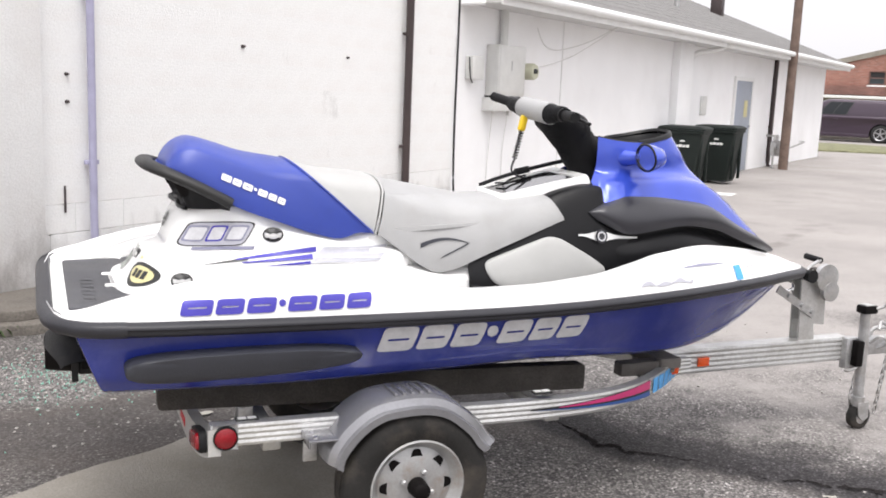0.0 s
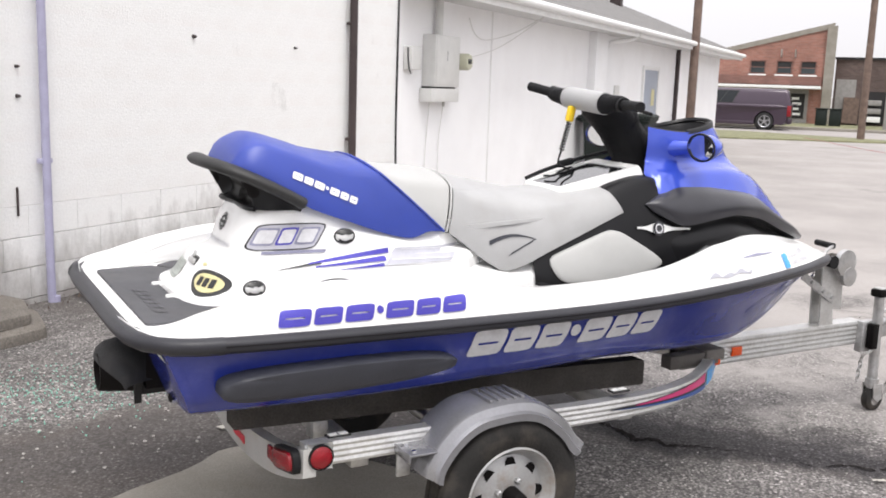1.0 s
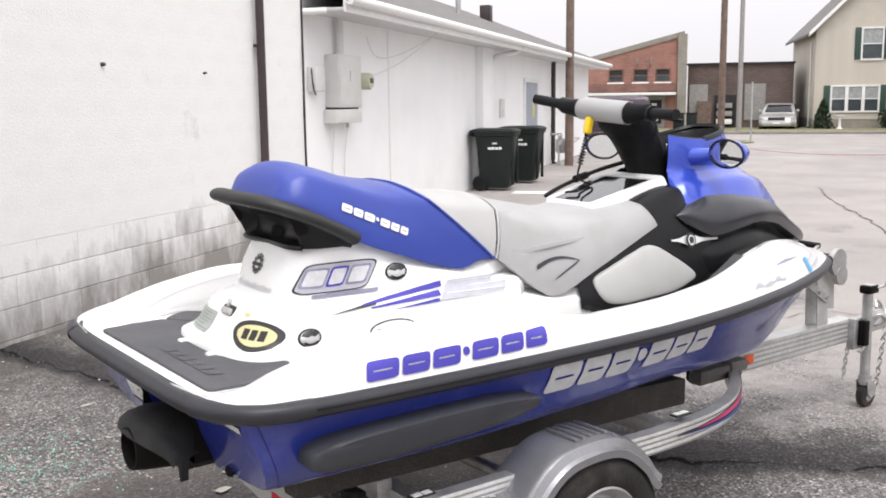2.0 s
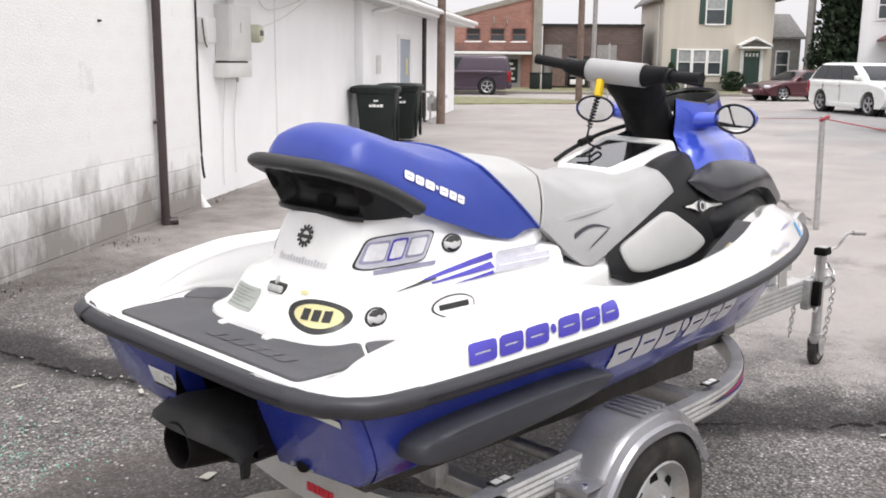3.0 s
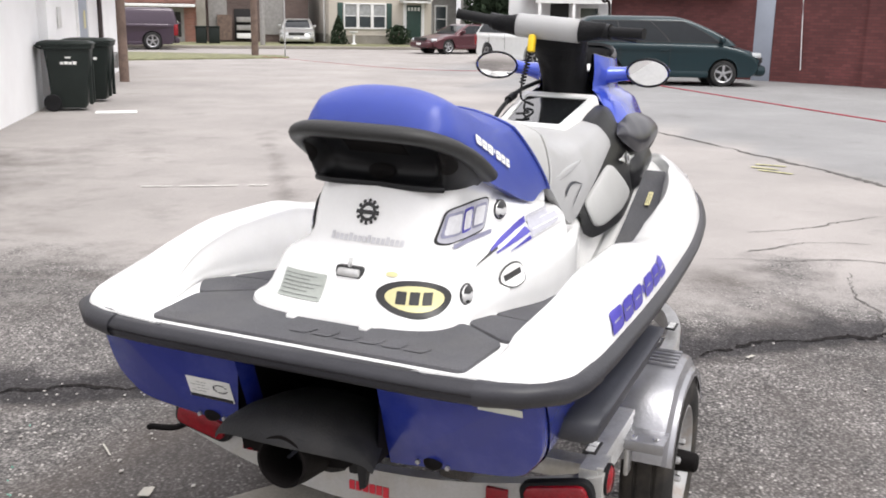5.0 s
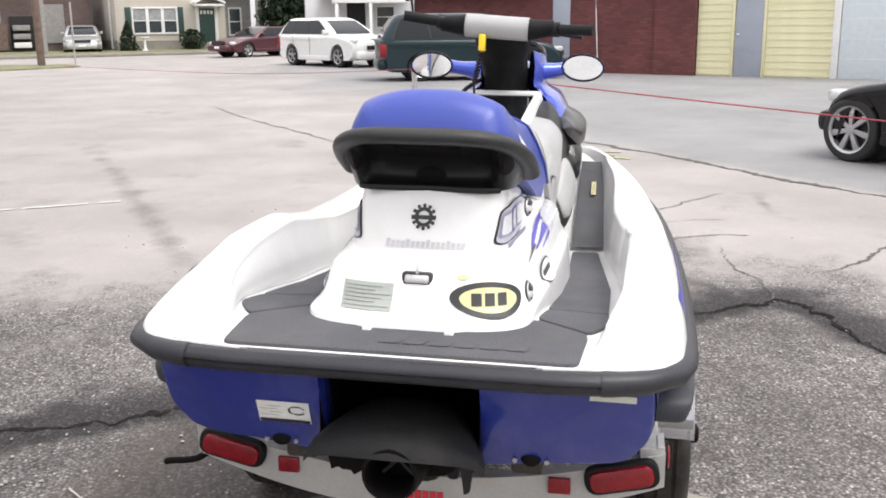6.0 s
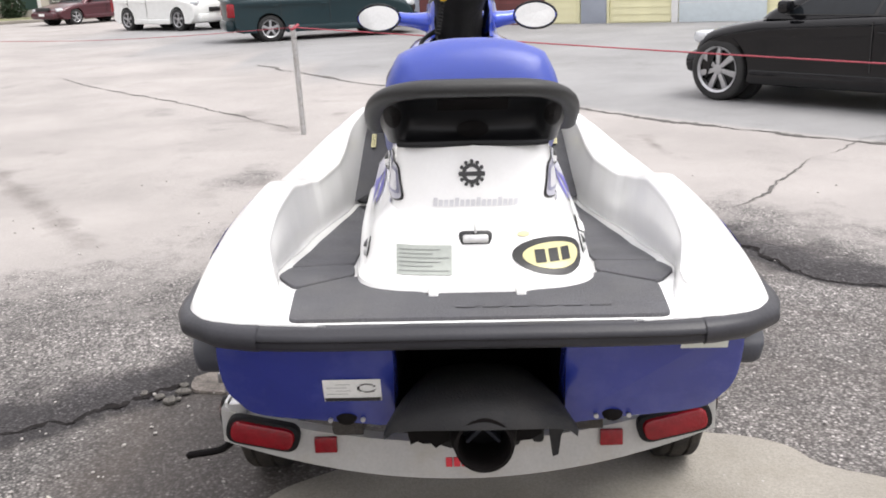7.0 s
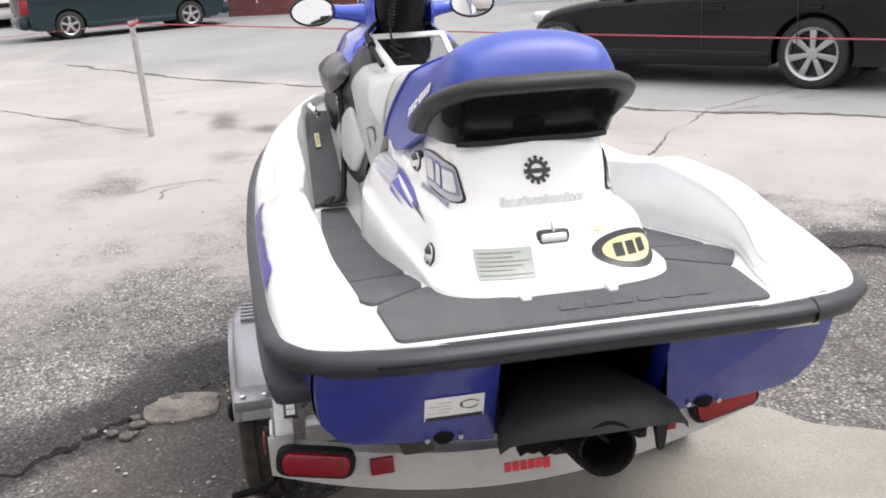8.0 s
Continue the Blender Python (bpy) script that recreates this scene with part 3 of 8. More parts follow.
def cowl_rim(a, grow=0.0, z=0.0):
    c, q = math.cos(radians(a)), math.sin(radians(a))
    return Vector((2.13 + (0.21 + grow) * c, (0.13 + grow) * math.copysign(abs(q) ** 0.62, q), 1.437 + 0.012 * c * c - 0.016 * (1 - c * c) + z))


def hood_edge(a):
    return Vector((edge_x(abs(a)), math.copysign(edge_y(abs(a)), a), edge_h(abs(a))))


def hood_line(a):
    """From the rim of the cowl down its waist, out over the bonnet to the edge of the blue."""
    rim, end = cowl_rim(a), hood_edge(a)
    c = max(math.cos(radians(a)), 0.0)
    waist = cowl_rim(a, 0.006)
    waist.x += 0.10 * c * c
    waist.z = 1.315
    foot, shelf = waist.lerp(end, 0.24), waist.lerp(end, 0.64)
    if abs(a) < 136:
        foot.z = max(hood_top(foot.x) + 0.010, end.z + 0.03)
        shelf.z = max(hood_top(shelf.x) - 0.014, end.z + 0.012)
    return spline([rim, rim.lerp(waist, 0.5) + Vector((0, math.copysign(0.004, a), 0)), waist, foot, shelf, end], 5)


def shoulder_line(a):
    top, low = hood_edge(a), Vector((low_x(abs(a)), math.copysign(low_y(abs(a)), a), low_h(abs(a))))
    thin = min(1.0, abs(a) / 30)
    out = Vector((0.012 * math.cos(radians(a)), math.copysign(0.022, a), 0.012)) * thin
    return spline([top, top.lerp(low, 0.3) + out * 0.85, top.lerp(low, 0.7) + out, low], 5)


def flank_line(a):
    low = shoulder_line(a)[-1]
    s = math.copysign(min(1.0, abs(a) / 20), a)
    return spline([low + Vector((0, -0.004 * s, 0.002)), low + Vector((0, -0.045 * s, -0.010)), low + Vector((0, -0.022 * s, -0.050)), low + Vector((0, -0.010 * s, -0.085)), low + Vector((0, -0.014 * s, -0.14))], 4)


turns = steps_between(-142, 142, 96)
bm = tidy(sheet([hood_line(a) for a in turns]))
hood = part("hood", bm, metallic_blue, ski, "metallic blue front hood and gauge cowl", smooth=70)
for s in (-1, 1):
    sweep = [s * a for a in steps_between(0.5, 134, 50)]
    rows = [shoulder_line(a) for a in sweep]
    tip = Vector((1.868, s * 0.222, 1.163))
    rows.append([p.lerp(tip, 0.97) for p in rows[-1]])
    part("hood_shoulder", tidy(sheet(rows)), purple_grey, hood, "dark grey hood shoulder", smooth=60)
    part("hood_flank", tidy(sheet([flank_line(a) for a in sweep])), black_plastic, hood, "black lower hood flank")

# black lining of the cowl, gauges and the thin lip of the wind deflector
part("cowl_lining", tidy(sheet([[cowl_rim(a, g, z) for a in turns] for g, z in ((-0.002, 0.0), (-0.008, 0.004), (-0.014, -0.004), (-0.022, -0.05), (-0.03, -0.10))])), black_plastic, hood, "black lining inside the cowl", smooth=70)
part("wind_deflector", tidy(sheet([[cowl_rim(a, g, z + 0.016 * max(0, math.cos(radians(a))) ** 0.5) for a in steps_between(-88, 88, 40)] for g, z in ((0.002, -0.012), (-0.002, 0.002), (-0.010, 0.005), (-0.016, -0.006))])), black_plastic, hood, "black lip of the wind deflector", smooth=70)
part("gauge_panel", slab(ellipse(2.13, 0, 0.175, 0.10), 0.012, "z", 0.004, at=1.362), black_plastic, hood)
for s in (-1, 1):
    part("gauge", spin([(0.0, 0.0), (0.034, 0.0), (0.036, 0.010), (0.030, 0.012), (0.0, 0.010)], "z", 20), badge_silver, hood, "round pale gauge", at=pose(2.10, s * 0.048, 1.374, 0, -18, 0))
hood_tree = tree_of(hood.data)
for s in (-1, 1):
    bm = bmesh.new()
    for k in range(8):
        laid(block((2.470 + 0.025 * k, s * (0.122 - 0.0052 * k), 1.3), (1, s * -0.21, 0), (0, s * 0.9, 0), 0.020, 0.024, 0.1, 2, 3), hood_tree, (0, 0, -1), 0.004, bm)
    part("hood_print", bm, ink_white, hood, "white lettering drawn as a row of plain bars")

# mirrors on stubby blue pods
for s in (-1, 1):
    bm = tube([(2.075, s * 0.085 + 0.012, 1.352), (2.085, s * 0.14 + 0.012, 1.360), (2.105, s * 0.20 + 0.014, 1.366), (2.128, s * 0.268 + 0.016, 1.374)], lambda t: 0.058 - 0.026 * math.sin(t * 2.2), 18, 6, flat=0.82)
    arm = part("mirror_arm", bm, metallic_blue, hood, "blue mirror pod")
    bm = spin([(0.0, 0.07), (0.35, 0.066), (0.7, 0.05), (0.93, 0.022), (1.0, 0.0), (0.99, -0.012), (0.94, -0.014), (0.92, -0.006)], "x", 30)
    for v in bm.verts:
        v.co.y *= 0.088
        v.co.z *= 0.055
    face = pose(2.076, s * 0.297 + 0.018, 1.376, 0, -4, -8 if s < 0 else 8) @ Matrix.Scale(0.93, 4)
    housing = part("mirror_housing", bm, metallic_blue, arm, "blue oval mirror housing", at=face)
    bm = bmesh.new()
    bm.faces.new([bm.verts.new((0, y, z)) for y, z in ellipse(0, 0, 0.0825, 0.051)])
    part("mirror_rim", tube([(-0.010, y, z) for y, z in ellipse(0, 0, 0.086, 0.0535)], 0.005, 6, 1, True), black_plastic, arm, at=face)
    part("mirror_glass", bm, mirror_glass, arm, at=face @ pose(-0.008, 0, 0))

# storage lid with its white frame
lid_at = pose(1.735, 0.004, 1.256, 0, -12.6, 0)
frame_bm = bmesh.new()
outer, inner = rounded([(-0.192, -0.116), (0.185, -0.142), (0.185, 0.142), (-0.192, 0.116)], 0.025, 4), rounded([(-0.168, -0.092), (0.135, -0.113), (0.135, 0.113), (-0.168, 0.092)], 0.014, 4)
sheet([[Vector((x * 1.03, y * 1.05, -0.04)) for x, y in outer], [Vector((x, y, -0.008)) for x, y in outer], [Vector((x * 0.97, y * 0.97, 0)) for x, y in outer], [Vector((x * 1.02, y * 1.02, 0)) for x, y in inner], [Vector((x, y, -0.012)) for x, y in inner]], closed=True, bm=frame_bm)
lid = part("lid_frame", tidy(frame_bm), gel_white, ski, "white frame round a dark storage lid", at=lid_at)
part("lid_window", slab(inner, 0.006, "z", 0, at=-0.010), dark_glass, lid, "dark glossy gauge window")

# steering: column cover, bars, grips and a padded cross bar
bars = new("handlebar")
bars.parent = ski
bars["label"] = "black handlebar with a padded grey cross bar"
def gaiter(x, yy, z, rx, ry, k):
    """One ring of the soft column cover, with creases."""
    out = []
    for i in range(40):
        a = 2 * math.pi * i / 40
        f = 1 + 0.10 * noise.noise((math.cos(a) * 1.6, math.sin(a) * 1.6, k * 0.9)) + 0.05 * noise.noise((math.cos(a) * 4, math.sin(a) * 4, k * 2.1))
        out.append(Vector((x + rx * f * math.cos(a), ry * f * math.sin(a) + yy, z + 0.45 * rx * math.cos(a))))
    return out


spine = [curve(k) for k in ([(0, 2.035), (0.3, 1.985), (0.6, 1.915), (0.85, 1.84), (1, 1.79)], [(0, 1.27), (0.3, 1.335), (0.6, 1.42), (0.85, 1.49), (1, 1.522)], [(0, 0.085), (0.3, 0.078), (0.6, 0.074), (0.85, 0.070), (1, 0.045)], [(0, 0.094), (0.3, 0.084), (0.6, 0.086), (0.85, 0.10), (1, 0.085)])]
bm = tidy(sheet([gaiter(spine[0](t), 0.010, spine[1](t), spine[2](t), spine[3](t), t * 4) for t in steps_between(0, 1, 22)], closed=True))
part("column_cover", cap(bm), gaiter_black, bars, "black soft cover of the steering column", smooth=60)
rows = []
for t in steps_between(0.04, 0.96, 12):
    row = []
    for i in range(28):
        a, e = 2 * math.pi * i / 28, math.pi * (t - 0.5)
        f = 1 + 0.22 * noise.noise((math.cos(a) * 1.8, math.sin(a) * 1.8, t * 3.5))
        row.append(Vector((1.898 + 0.078 * f * math.cos(e) * math.cos(a), 0.004 + 0.086 * f * math.cos(e) * math.sin(a), 1.452 + 0.068 * f * math.sin(e))))
    rows.append(row)
part("column_boot", cap(sheet(rows, closed=True)), gaiter_black, bars, "rumpled black boot behind the bar", smooth=60)
part("bar", tube([(1.728, 0.325, 1.563), (1.745, 0.22, 1.548), (1.765, 0.10, 1.532), (1.765, -0.06, 1.522), (1.752, -0.18, 1.521), (1.728, -0.29, 1.520)], 0.012, 12), black_plastic, bars)
for a, b in (((1.722, 0.348, 1.566), (1.745, 0.232, 1.548)), ((1.724, -0.318, 1.521), (1.752, -0.200, 1.522))):
    a, b = Vector(a), Vector(b)
    bm = tube([a, a.lerp(b, 0.03), a.lerp(b, 0.5), b], lambda t: 0.0185 if t > 0.02 else 0.015, 14, 4)
    part("grip", bm, rubber, bars, "ribbed black rubber grip")
    c = b + (b - a).normalized() * 0.03
    part("switch_housing", tube([b, c, c + (b - a).normalized() * 0.03], 0.027, 14, 3), black_plastic, bars)
part("brake_lever", tube([(1.775, -0.17, 1.515), (1.82, -0.2, 1.505), (1.81, -0.28, 1.495)], 0.007, 8), black_plastic, bars)
pad_a, pad_b = Vector((1.752, 0.125, 1.534)), Vector((1.750, -0.090, 1.521))
part("bar_pad", tube([pad_a, pad_a.lerp(pad_b, 0.02), pad_a.lerp(pad_b, 0.5), pad_a.lerp(pad_b, 0.98), pad_b], lambda t: 0.041 if 0.02 < t < 0.98 else 0.037, 24, 5), vinyl_grey, bars, "padded grey cross bar cover")
for p, q in ((pad_a, 0.022), (pad_b, -0.022)):
    part("pad_collar", tube([p, p + Vector((-q * 0.05, q, 0.0)), p + Vector((-q * 0.2, 2.4 * q, 0.003)), p + Vector((-q * 0.3, 4.2 * q, 0.006))], lambda t: 0.040 - 0.014 * t, 16, 4), gaiter_black, bars)

# safety lanyard: yellow clip, coiled black cord
part("lanyard_clip", box(-0.014, -0.012, -0.03, 0.014, 0.012, 0.03, 0.006), yellow_plastic, bars, "yellow lanyard clip", at=pose(1.717, 0.066, 1.474, 0, 12, 0))
coil = [(1.715 + 0.009 * math.cos(k * 0.9) - 0.012 * k / 70, 0.068 + 0.009 * math.sin(k * 0.9) + 0.022 * k / 70, 1.445 - 0.112 * k / 70) for k in range(71)]
part("lanyard_coil", tube(coil, 0.003, 5, 1), rubber, bars, "coiled black lanyard cord")
part("lanyard_cord", tube([(1.703, 0.09, 1.333), (1.69, 0.085, 1.285), (1.72, 0.05, 1.262), (1.75, 0.085, 1.268), (1.68, 0.07, 1.252), (1.64, 0.04, 1.243), (1.62, 0.08, 1.238)], 0.004, 6), rubber, bars)
part("throttle_cable", tube([(1.96, 0.10, 1.33), (1.87, 0.145, 1.302), (1.77, 0.150, 1.277), (1.66, 0.148, 1.247), (1.58, 0.14, 1.222)], 0.008, 8), rubber, bars)
part("cable_boot", tube([(1.80, 0.148, 1.285), (1.74, 0.150, 1.272)], 0.014, 10, 1), rubber, bars)

# grab handle: a broad black loop behind the rear seat, and its shell
def handle_pt(a, grow=0.0, lift=0.0):
    """The loop in plan: round the tail, with ends along the flanks."""
    x = 0.53 - (0.245 + grow) * max(math.cos(a), 0) ** 0.75
    y = (0.212 + grow) * math.copysign(abs(math.sin(a)) ** 0.6, math.sin(a))
    z = 1.318 - 0.11 * max(0.0, (x - 0.285) / 0.245) ** 1.2
    return Vector((x, y, z + lift))


angles = [-math.pi / 2 + math.pi * i / 48 for i in range(49)]
handle = part("grab_handle", tube([handle_pt(a) for a in angles], 0.028, 14, 1, flat=0.66), handle_rubber, ski, "black moulded passenger grab handle", smooth=60)


def hollow(y):
    """How far the shell is scooped out behind the loop: deep in the middle, none at the cheeks."""
    q = max(0.0, min(1.0, (0.178 - abs(y)) / 0.045))
    return q * q * (3 - 2 * q)


def shell_pt(a, f):
    p = handle_pt(a)
    mid = (1 - abs(math.sin(a))) ** 0.5
    drop = max(p.z - 1.192, 0.022)
    x = p.x + 0.105 * mid * f + 0.070 * hollow(p.y) * math.sin(math.pi * min(1, f * 1.04)) ** 0.55
    y = p.y * (1 - 0.10 * f * (1 - 0.5 * mid))
    return Vector((x, y, p.z - 0.006 - drop * f))


part("handle_shell", tidy(sheet([[shell_pt(a, f) for a in angles] for f in (0, 0.10, 0.16, 0.22, 0.3, 0.42, 0.55, 0.68, 0.78, 0.86, 0.91, 0.95, 1.0)])), black_plastic, handle, "black scooped shell under the grab handle", smooth=60)
part("shell_lip", tube([shell_pt(a, 0.98) for a in angles[12:-12]], 0.008, 8, 1), black_plastic, handle)
scoop = tree_of(bpy.data.objects["handle_shell"].data)
# recess shade painted as flat black patches on the shell; nothing is cut in
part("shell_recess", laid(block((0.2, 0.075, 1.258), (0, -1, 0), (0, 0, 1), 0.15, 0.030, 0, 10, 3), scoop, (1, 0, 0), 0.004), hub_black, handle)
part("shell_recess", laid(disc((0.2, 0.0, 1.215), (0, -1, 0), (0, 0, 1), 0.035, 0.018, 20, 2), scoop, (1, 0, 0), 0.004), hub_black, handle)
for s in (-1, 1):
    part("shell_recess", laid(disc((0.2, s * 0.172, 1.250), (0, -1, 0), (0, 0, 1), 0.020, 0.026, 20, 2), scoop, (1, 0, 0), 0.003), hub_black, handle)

# deck mats
deck_tree = tree_of(deck.data)


def deck_mat(name, outline, label="", thick=0.008):
    bm = slab(rounded(outline, 0.02, 3), thick, "z", 0.003)
    bmesh.ops.triangulate(bm, faces=[fc for fc in bm.faces if len(fc.verts) > 4])
    bmesh.ops.subdivide_edges(bm, edges=[e for e in bm.edges if e.calc_length() > 0.12], cuts=2, use_grid_fill=False)
    for v in bm.verts:
        hit = deck_tree.ray_cast(Vector((v.co.x, v.co.y, 1.5)), Vector((0, 0, -1)))[0]
        v.co.z += (hit.z if hit else 0.9)
    return part(name, bm, mat_grey, ski, label, smooth=30)


deck_mat("stern_mat", [(0.03, -0.36), (0.03, 0.36), (0.215, 0.375), (0.30, 0.26), (0.245, 0.215), (0.19, 0.13), (0.17, 0.10), (0.17, -0.10), (0.19, -0.13), (0.245, -0.215), (0.30, -0.26), (0.215, -0.375)], "dark grey foam mat on the stern platform")
for s in (-1, 1):
    deck_mat("corner_mat", [(0.225, s * 0.378), (0.30, s * 0.425), (0.405, s * 0.415), (0.44, s * 0.275), (0.33, s * 0.262), (0.305, s * 0.267)])
    deck_mat("footwell_mat", [(0.415, s * 0.415), (0.9, s * 0.42), (1.3, s * 0.395), (1.60, s * 0.375), (1.60, s * 0.285), (0.8, s * 0.29), (0.45, s * 0.275)], "dark grey foam footwell mat")
    rows = [[Vector((1.625 + 0.505 * j / 8, s * (0.278 + 0.112 * i / 5 + 0.010 * j / 8), 0.772 + 0.234 * j / 8 - 0.010 * math.sin(math.pi * j / 8))) for i in range(6)] for j in range(9)]
    bm = sheet(rows)
    bmesh.ops.solidify(bm, geom=bm.faces[:], thickness=0.012)
    board = part("foot_board", tidy(bm), mat_grey, ski, "dark grey sloping foot board")
    tag = part("warning_tag", box(-0.0015, -0.0085, -0.042, 0.0015, 0.0085, 0.042, 0.0005), ink_yellow, board, "thin pale yellow warning tag", at=pose(1.955, s * 0.342, 0.928, 0, 65, 0))
    for k in range(2):
        part("tag_line", box(-0.0026, -0.004 + 0.006 * k, -0.034, -0.0018, -0.002 + 0.006 * k, 0.034), ink_black, tag)

# pump: arched cover, nozzle and steering ears
rows = []
for k, (x, zc, hw, rise) in enumerate(((0.19, 0.70, 0.12, 0.065), (0.12, 0.706, 0.14, 0.075), (0.04, 0.706, 0.168, 0.080), (-0.012, 0.703, 0.184, 0.068), (-0.036, 0.697, 0.188, 0.052), (-0.042, 0.687, 0.186, 0.042))):
    rows.append([Vector((x + 0.05 * (abs(i - 12) / 12) ** 2, hw * (i - 12) / 12, zc - 0.006 + rise * math.sqrt(max(0.0, 1 - ((i - 12) / 12) ** 2)))) for i in range(25)])
bm = sheet(rows)
bmesh.ops.solidify(bm, geom=bm.faces[:], thickness=0.012)
pump_cover = part("pump_cover", tidy(bm), dull_plastic, ski, "faded black arched cover over the jet pump")
part("pump_nozzle", spin([(0.045, 0.30), (0.058, 0.24), (0.072, 0.12), (0.062, 0.03), (0.056, 0.0), (0.050, 0.0), (0.048, 0.02), (0.046, 0.2), (0.0, 0.2)], "x", 28, at=(-0.038, -0.005, 0.688)), hub_black, pump_cover, "black round jet nozzle")
for y in (-0.115, 0.105):
    part("pump_bracket", box(0.06, y - 0.012, 0.64, 0.2, y + 0.012, 0.70, 0.008), dull_plastic, pump_cover)
part("pump_body", box(0.06, -0.09, 0.62, 0.28, 0.09, 0.72, 0.03), black_plastic, pump_cover)
ear = [(-0.133, 0.70), (-0.136, 0.664), (-0.142, 0.622), (-0.153, 0.627), (-0.158, 0.668), (-0.172, 0.70)]
part("steering_ear", slab(ear, 0.020, "x", 0.003, at=0.04), dull_plastic, pump_cover)
skirt = [(0.155, 0.705), (0.146, 0.688), (0.138, 0.650), (0.124, 0.657), (0.112, 0.651), (0.100, 0.655), (0.089, 0.642), (0.070, 0.654), (0.055, 0.660), (0.05, 0.705)]
part("pump_skirt", slab(skirt, 0.030, "x", 0.003, at=0.045), hub_black, pump_cover, "ragged black skirt under the cover")
part("pump_skirt", slab([(-0.05, 0.705), (-0.057, 0.650), (-0.10, 0.655), (-0.12, 0.668), (-0.13, 0.70)], 0.030, "x", 0.003, at=0.05), hub_black, pump_cover)

for a in (45, 135):
    part("nozzle_vane", box(-0.02, -0.047, -0.004, 0.05, 0.047, 0.004, 0.002), sponson_grey, pump_cover, "grey vane inside the nozzle", at=pose(0.06, -0.005, 0.688, a))

# side fins low on the hull
hull_tree = tree_of(hull.data)
for s in (-1, 1):
    rows = []
    n = 40
    for k, up in ((1.0, 0.0), (1.0, 0.056), (0.975, 0.068), (0.92, 0.073), (0.5, 0.076), (0.0, 0.076)):
        row = []
        for i in range(n):
            a = 2 * math.pi * i / n
            c, q = math.cos(a), math.sin(a)
            px = 0.520 + 0.350 * math.copysign(abs(c) ** 0.45, c) * k
            pz = 0.781 + 0.008 * (px - 0.5) + (0.044 - 0.020 * max(0, (px - 0.5) / 0.4) ** 2) * math.copysign(abs(q) ** 0.6, q) * k
            hit = hull_tree.ray_cast(Vector((px, s, pz)), Vector((0, -s, 0)))[0]
            row.append(Vector((px, (hit.y if hit else s * 0.53) + s * up, pz)))
        rows.append(row)
    part("side_fin", tidy(sheet(rows, closed=True)), sponson_grey, ski, "dark grey plastic side fin")

# ---- prints and fittings on the jet ski ----
base_tree = tree_of(seat_base.data)
con_tree_all = tree_of(seat_base.data, seat.data)
deck_side = tree_of(deck.data)
seat_tree = tree_of(rear_seat.data)


def glyph_row(name, o, u, v, height, widths, gap, slant, tree, way, mat, parent, label="", lift=0.004):
    """A brand mark drawn as a row of plain leaning blocks, each with a slot cut in it; a width of 0 draws a small disc."""
    o, u, v = Vector(o), Vector(u).normalized(), Vector(v).normalized()
    bm = bmesh.new()
    at = 0.0
    for wd in widths:
        if wd == 0:
            r = height * 0.24
            laid(disc(o + u * (at + r * 0.9 + slant * height * 0.5) + v * (height * 0.60), u, v, r, r, 16, 2), tree, way, lift, bm)
            at += r * 1.8 + gap
            continue
        mid = o + u * (at + wd * 0.5 + slant * height * 0.5) + v * (height * 0.5)
        rows = []
        for f in (0.0, 0.34, 0.67, 1.0):
            row = []
            for k in range(33):
                a = 2 * math.pi * k / 32
                c, q = math.copysign(abs(math.cos(a)) ** 0.30, math.cos(a)), math.copysign(abs(math.sin(a)) ** 0.30, math.sin(a))
                y = q * height * (0.5 - 0.455 * f)
                row.append(mid + u * (c * wd * (0.5 - 0.20 * f) + slant * y) + v * y)
            rows.append(row)
        laid(rows, tree, way, lift, bm)
        at += wd + gap
    return part(name, bm, mat, parent, label)


